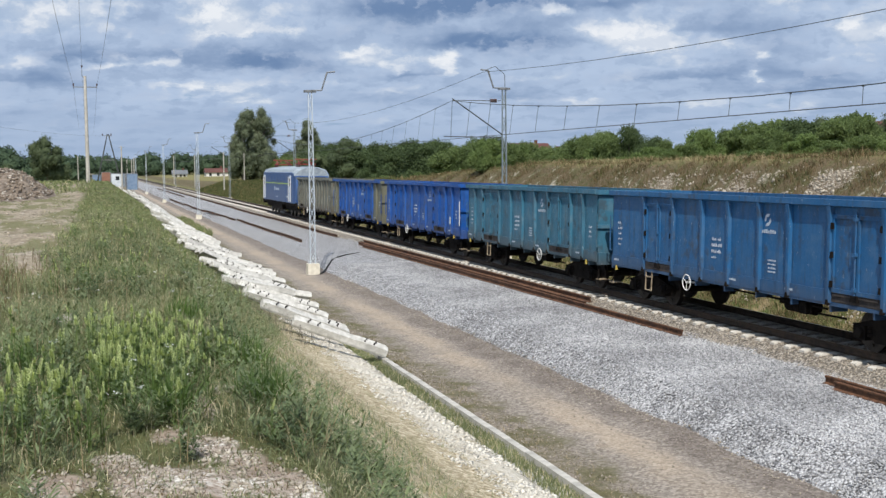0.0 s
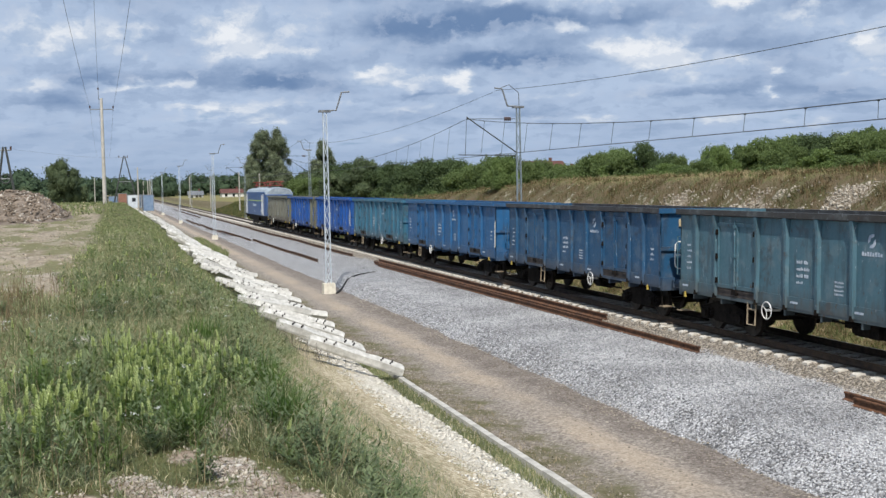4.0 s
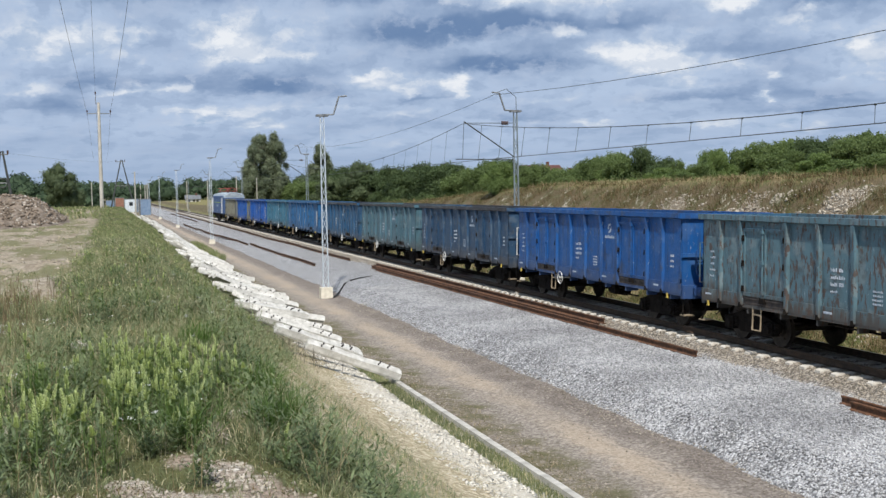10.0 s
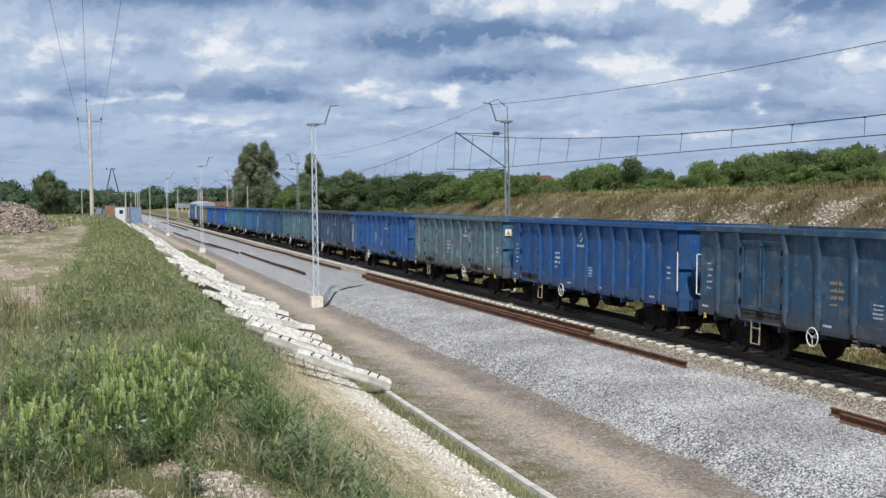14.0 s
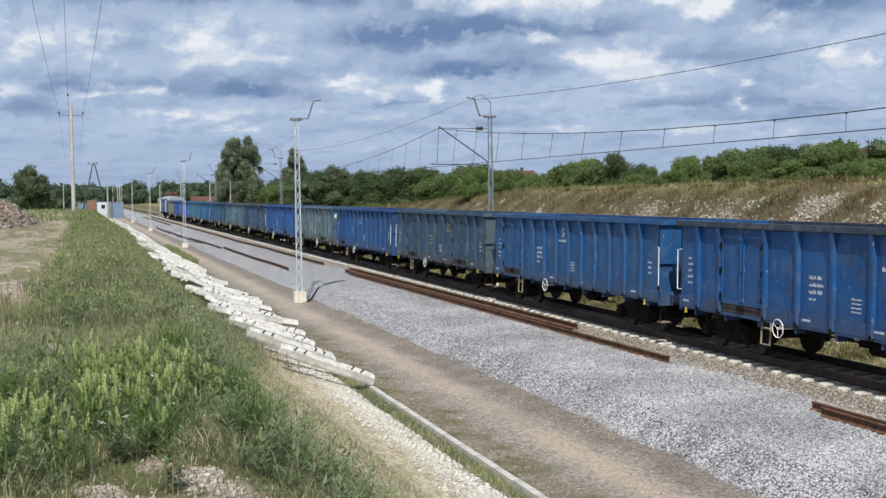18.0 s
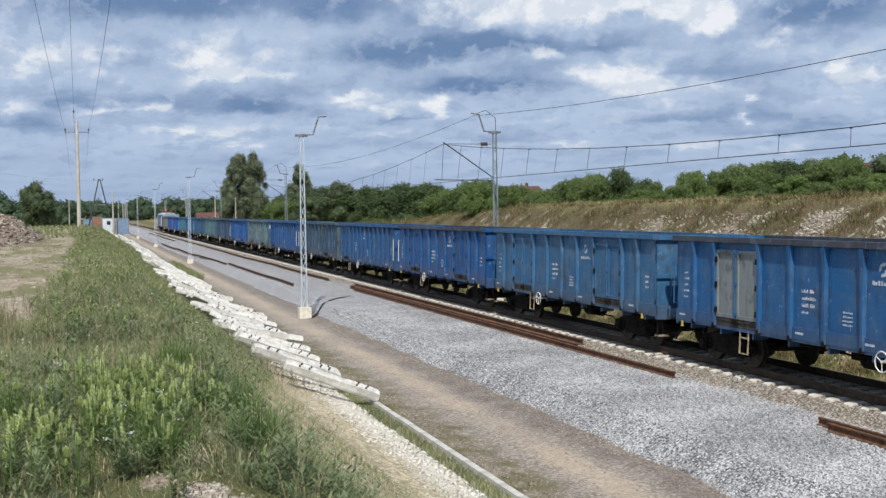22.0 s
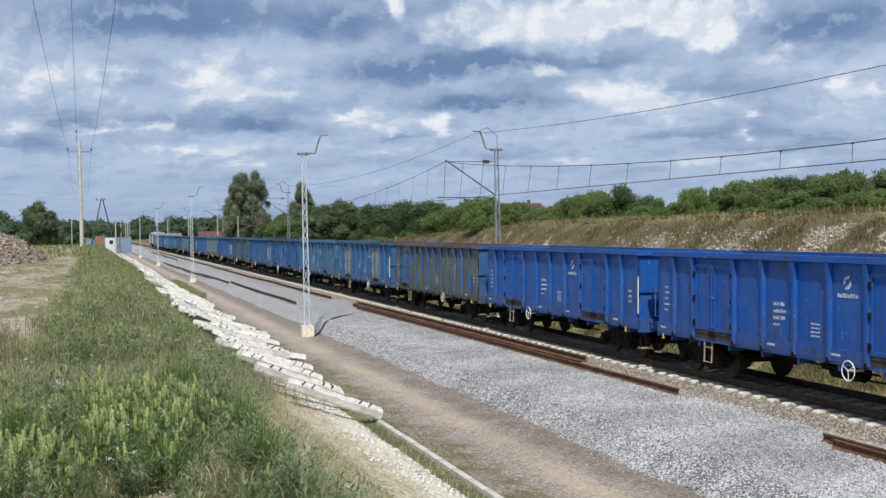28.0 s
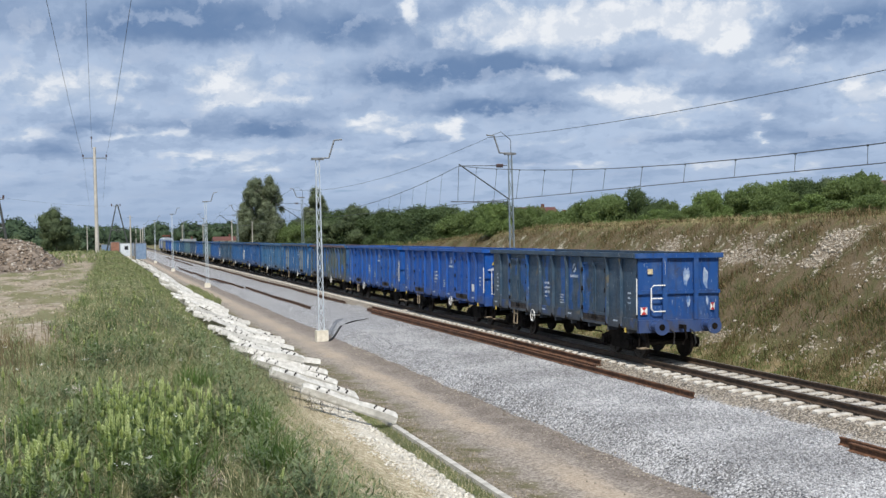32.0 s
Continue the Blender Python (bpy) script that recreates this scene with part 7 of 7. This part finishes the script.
def make_heap():
    """The spoil heap in the west."""
    xs, ys = np.linspace(-16, 0.2, 82), np.linspace(52, 96, 70)
    gx, gy = np.meshgrid(xs, ys, indexing="ij")
    def mound(x, y):
        near = 1.3 * np.exp(-(((x + 5.2) / 2.2) ** 2 + ((y - 74) / 10.0) ** 2) ** 1.7)
        return near + 1.1 * np.exp(-(((x + 10.0) / 4.0) ** 2 + ((y - 75) / 10.0) ** 2) ** 1.5)
    body = mound(gx, gy)
    z = ground_z(gx, gy) - 0.12 + body * (1 + 0.2 * rough(gx, gy, 2.6, 3)) + np.minimum(body, 0.4) * (0.6 * rough(gx, gy, 1.1, 9) + 0.35 * rough(gx, gy, 0.6, 1))
    verts = np.stack([gx, gy, z], -1).reshape(-1, 3)
    i, j = np.meshgrid(np.arange(81), np.arange(69), indexing="ij")
    a = (i * 70 + j).ravel()
    solid("spoil_heap", mesh_np("spoil_heap", verts, np.stack([a, a + 70, a + 71, a + 1], -1), [], "rubble"), None, "brown heap of earth and broken rubble", "earth heap")
    r = np.random.RandomState(44)
    x, y = r.uniform(-14, -1.5, 12000), r.uniform(58, 90, 12000)
    b = mound(x, y)
    ok = b > 0.2
    x, y, b = x[ok], y[ok], b[ok]
    z = ground_z(x, y) - 0.1 + b * (1 + 0.2 * rough(x, y, 2.6, 3))
    half = len(x) // 5
    rocks("heap_rubble", x[:half], y[:half], z[:half], r.uniform(0.03, 0.14, half), 45, "rubble_pale", "pale lumps of broken stone on the heap")
    rocks("heap_rubble", x[half:], y[half:], z[half:], r.uniform(0.04, 0.17, len(x) - half), 46, "rubble", "brown clods and bricks on the heap")


make_heap()


def spike_mesh(seed, stem_h, spike_h, florets):
    """Mignonette: a leafy stem under a pale tapering flower spike."""
    r = np.random.RandomState(seed)
    verts, quads = [], []

    def leaf(c, a, b, l, w):
        k = len(verts)
        verts.extend([c - b * w, c + a * l * 0.5 - b * w * 0.6, c + a * l, c + b * w])
        quads.append((k, k + 1, k + 2, k + 3))
    lean = np.zeros(2)
    for i in range(florets):
        u = i / florets
        t = i * 2.4
        rad = 0.011 * (1 - 0.75 * u) + 0.002
        c = np.array([lean[0] * (1 + u) * 0.5 + rad * math.cos(t), lean[1] * (1 + u) * 0.5 + rad * math.sin(t), stem_h + spike_h * u])
        a = np.array([math.cos(t), math.sin(t), 0.9])
        leaf(c, a, np.array([-math.sin(t), math.cos(t), 0.1]), 0.020 * (1.1 - 0.6 * u), 0.012 * (1.1 - 0.5 * u))
    return np.array(verts), np.array(quads)


def make_flowers():
    r = np.random.RandomState(61)
    kinds = [spike_mesh(s, 0.0, hh, 52) for s, hh in ((1, 0.12), (2, 0.08), (3, 0.16))]
    spots = []
    for i in range(260):
        y = 6.6 + 12.0 * r.random() ** 1.3
        x = r.uniform(-0.30, 0.10) * y + r.normal(0, 0.15)
        near = math.exp(-((x + 0.35) / 0.9) ** 2 - ((y - 9.0) / 1.5) ** 2)
        if r.random() < 0.05 + 0.6 * near and x < bank_edge(y) - 0.3 and bare_soil(x, y) < 0.3:
            spots.append((x, y))
    for i in range(90):
        y = r.uniform(15, 40)
        spots.append((r.uniform(-0.8, bank_edge(y) - 0.5), y))
    for i in range(150):
        x, y = 0.36 + r.normal(0, 0.27), 9.4 + r.normal(0, 0.75)
        if x < bank_edge(y) - 0.1:
            spots.append((x, y))
    for i in range(64):
        y = r.uniform(6.9, 8.6)
        spots.append((r.uniform(-0.26, 0.015) * y, y))
    fv, fq, sv, sq, n, m = [], [], [], [], 0, 0
    for x, y in spots:
        z = float(ground_z(x, y))
        stems = r.randint(1, 4)
        for s in range(stems):
            v, q = kinds[r.randint(3)]
            k = r.uniform(0.7, 1.25) * (0.56 if y > 8.6 else 0.68) * (1.0 if y < 15 else 0.9)
            px, py, h = x + r.normal(0, 0.07), y + r.normal(0, 0.07), r.uniform(0.16, 0.36)
            tx, ty, az = r.normal(0, 0.16), r.normal(0, 0.16), r.uniform(0, 6.28)
            vv = np.stack([v[:, 0] * math.cos(az) - v[:, 1] * math.sin(az), v[:, 0] * math.sin(az) + v[:, 1] * math.cos(az), v[:, 2]], 1)
            vv[:, 0] += tx * vv[:, 2]
            vv[:, 1] += ty * vv[:, 2]
            fv.append(vv * k + np.array([px, py, z + h]))
            fq.append(q + n)
            n += len(v)
            # the stem and its leaves
            lv, lq = [], []
            for i in range(13):
                u = i / 13
                t = i * 2.4 + s
                c = np.array([px, py, z + h * u])
                a = np.array([math.cos(t), math.sin(t), 0.6]) * (0.085 * (1.1 - 0.6 * u))
                b = np.array([-math.sin(t), math.cos(t), 0]) * 0.008
                lv += [c, c + a * 0.5 - b, c + a, c + a * 0.5 + b]
                lq.append((m, m + 1, m + 2, m + 3))
                m += 4
            lv += [np.array([px - 0.004, py, z]), np.array([px + 0.004, py, z]), np.array([px + 0.003, py, z + h + 0.05]), np.array([px - 0.003, py, z + h + 0.05])]
            lq.append((m, m + 1, m + 2, m + 3))
            m += 4
            sv += lv
            sq += lq
    solid("mignonette_spikes", mesh_np("mignonette_spikes", np.concatenate(fv), np.concatenate(fq), [], "flower_spike"), None, "pale yellow-green flower spikes of wild mignonette", "wild flowers", "stuff")
    solid("mignonette_stems", mesh_np("mignonette_stems", np.array(sv), np.array(sq), [], "flower_stem"), None, "leafy green stems below the flower spikes", "wild flowers", "stuff")


make_flowers()


def make_weeds():
    """Bushy weeds on the bank: upright stems with many narrow grey-green leaves."""
    r = np.random.RandomState(71)
    v, q, n = [], [], 0
    spots = []
    for i in range(900):
        y = 4.4 + 30 * r.random() ** 1.5
        x = r.uniform(-0.34, 0.22) * y + (0.5 if y < 12 else 0.0)
        if bank_cover(np.array([x]), np.array([y]))[0] > 0.25 and bare_soil(x, y) < 0.2:
            spots.append((x, y, r.uniform(0.12, 0.34)))
    for i in range(60):
        x, y = r.uniform(0.9, 2.2), r.uniform(5.0, 11.0)
        if bare_soil(x, y) < 0.35:
            spots.append((x, y, r.uniform(0.12, 0.3)))
    for i in range(70):
        y = r.uniform(12, 40)
        spots.append((bank_edge(y) - abs(r.normal(0.3, 0.6)), y, r.uniform(0.25, 0.5)))
    for x, y, h in spots:
        z = float(ground_z(x, y))
        for s in range(r.randint(3, 7)):
            lean = r.normal(0, 0.35, 2)
            for i in range(12):
                u = (i + 1) / 12
                c = np.array([x + lean[0] * h * u, y + lean[1] * h * u, z + h * u])
                t = r.uniform(0, 6.28)
                a = np.array([math.cos(t), math.sin(t), r.uniform(-0.1, 0.9)]) * r.uniform(0.05, 0.12) * (1.2 - 0.6 * u)
                b = np.array([-math.sin(t), math.cos(t), 0]) * r.uniform(0.004, 0.010)
                v += [c, c + a * 0.5 - b, c + a, c + a * 0.5 + b]
                q.append((n, n + 1, n + 2, n + 3))
                n += 4
    # darker bushes along the rim of the dry slope
    dark_from = len(v)
    clumps = [(1.10, 6.5, 0.16, 9), (1.62, 7.3, 0.18, 12), (1.9, 8.3, 0.22, 8), (2.3, 9.0, 0.22, 7), (1.05, 9.6, 0.2, 26), (1.15, 10.8, 0.22, 22), (0.2, 7.3, 0.10, 8), (-0.5, 7.0, 0.22, 18), (1.5, 12.0, 0.3, 20), (0.44, 6.5, 0.05, 5)]
    for i in range(40):
        y0 = 8 + 24 * r.random()
        clumps.append((r.uniform(-0.7, bank_edge(y0) - 0.2), y0, 0.3, 9))
    for cx, cy, spread, count in clumps:
        for j in range(count):
            x, y, h = cx + r.normal(0, spread * 0.6), cy + r.normal(0, spread * 1.2), r.uniform(0.12, 0.34)
            z = float(ground_z(x, y))
            for s in range(4):
                lean = r.normal(0, 0.3, 2)
                for i in range(12):
                    u = (i + 1) / 12
                    c = np.array([x + lean[0] * h * u, y + lean[1] * h * u, z + h * u])
                    t = r.uniform(0, 6.28)
                    a = np.array([math.cos(t), math.sin(t), r.uniform(-0.2, 0.9)]) * r.uniform(0.03, 0.09) * (1.2 - 0.6 * u)
                    b = np.array([-math.sin(t), math.cos(t), 0]) * r.uniform(0.003, 0.008)
                    v += [c, c + a * 0.5 - b, c + a, c + a * 0.5 + b]
    dark = np.array(v[dark_from:])
    v = v[:dark_from]
    solid("dark_weeds", mesh_np("dark_weeds", dark, np.arange(len(dark)).reshape(-1, 4), [], "weed_dark"), None, "dark green bushy weeds on the rim of the bank", "weeds", "stuff")
    tx, ty = [], []
    for cx, cy, spread, count in ((1.1, 7.8, 0.14, 420), (1.2, 9.4, 0.14, 260), (0.45, 7.75, 0.12, 260), (0.15, 8.9, 0.14, 200), (-0.6, 9.4, 0.14, 200), (0.9, 12.6, 0.2, 240)):
        tx.append(cx + r.normal(0, spread * 0.6, count))
        ty.append(cy + r.normal(0, spread, count))
    tx, ty = np.concatenate(tx), np.concatenate(ty)
    blades("grass_tussock", tx, ty, r.uniform(0.15, 0.42, len(tx)), r.uniform(0.005, 0.010, len(tx)), 0.8, 172, "tussock", "fresh green tussocks of long arching grass")
    solid("bank_weeds", mesh_np("bank_weeds", np.array(v), np.array(q), [], "weed_leaf"), None, "bushy grey-green weeds among the grass", "weeds", "stuff")
    # white umbels and a few tall dry stalks
    v, q, n = [], [], 0
    for i in range(240):
        y = 7 + 33 * r.random()
        x = r.uniform(-0.3, 0.1) * y
        z = float(ground_z(x, y)) + r.uniform(0.2, 0.45)
        for j in range(9):
            c = np.array([x + r.normal(0, 0.02), y + r.normal(0, 0.02), z + r.normal(0, 0.006)])
            v += [c + np.array(o) * 0.004 for o in ((-1, -1, 0), (1, -1, 0), (1, 1, 0.3), (-1, 1, 0.3))]
            q.append((n, n + 1, n + 2, n + 3))
            n += 4
    solid("white_umbels", mesh_np("white_umbels", np.array(v), np.array(q), [], "white_paint"), None, "tiny white flower heads in the grass", "wild flowers", "stuff")


make_weeds()


def make_stalks():
    """Tall dark dry stalks that lean over the sleepers."""
    r = np.random.RandomState(83)
    y = 28 + 22 * r.random(260) ** 1.4
    x = r.uniform(4.3, 5.6, 260)
    blades("dry_stalks", x, y, r.uniform(0.3, 0.8, 260), r.uniform(0.008, 0.013, 260), 0.9, 84, "bark", "dark dry stalks leaning over the sleepers")


make_stalks()


def make_docks():
    """Reddish-brown seeding weeds at the edge of the sand."""
    r = np.random.RandomState(93)
    x, y = r.normal(-1.6, 0.45, 1500), r.normal(16.0, 2.6, 1500)
    blades("brown_weeds", x, y, r.uniform(0.10, 0.36, 1500), r.uniform(0.005, 0.012, 1500), 0.35, 94, "dock_brown", "reddish-brown seeding weeds beside the sand")


make_docks()


# ---- the sleepers of the working track, last ----
def make_track_sleepers():
    rnd = random.Random(9)
    mesh = sleeper_mesh("sleeper", "old_concrete")
    for i in range(300):
        ob = part("sleeper", mesh, None, TRACK)
        ob.matrix_basis = Matrix.Translation((rnd.uniform(-0.02, 0.02), 12.4 + i * 0.6, -0.395)) @ pose(0, 0, 0, 0, 0, rnd.uniform(-0.6, 0.6))
    bm = bmesh.new()
    for i in range(130):
        box(bm, -1.3, 1.3, 192.4 + i * 0.6 - 0.13, 192.4 + i * 0.6 + 0.13, -0.35, -0.19)
    for i in range(40):
        box(bm, -1.3, 1.3, 12.4 - (i + 1) * 0.6 - 0.13, 12.4 - (i + 1) * 0.6 + 0.13, -0.35, -0.19)
    tagged(part("far_sleepers", bm, "old_concrete", TRACK), kind="stuff")


make_track_sleepers()


# ---- what moves ----
def motions():
    stops = [i * 0.5 for i in range(65)]
    for i, wagon in enumerate(WAGONS):
        walk(wagon, [(t, wagon_pose(i + 1, t)) for t in stops])
    walk(LOCO, [(t, wagon_pose(0, t)) for t in stops])
    # wheels roll with the way that the train has made
    ticks = [i / 15 for i in range(481)]
    for owner in (*WAGONS, LOCO):
        for wheels in owner.children_recursive:
            if wheels.name.split(".")[0] == "wheelset":
                r = 0.62 if owner is LOCO else 0.46
                spot = wheels.location.copy()
                walk(wheels, [(t, Matrix.Translation(spot) @ Matrix.Rotation(-(train_y(t) - train_y(0)) / r, 4, "X")) for t in ticks])


motions()
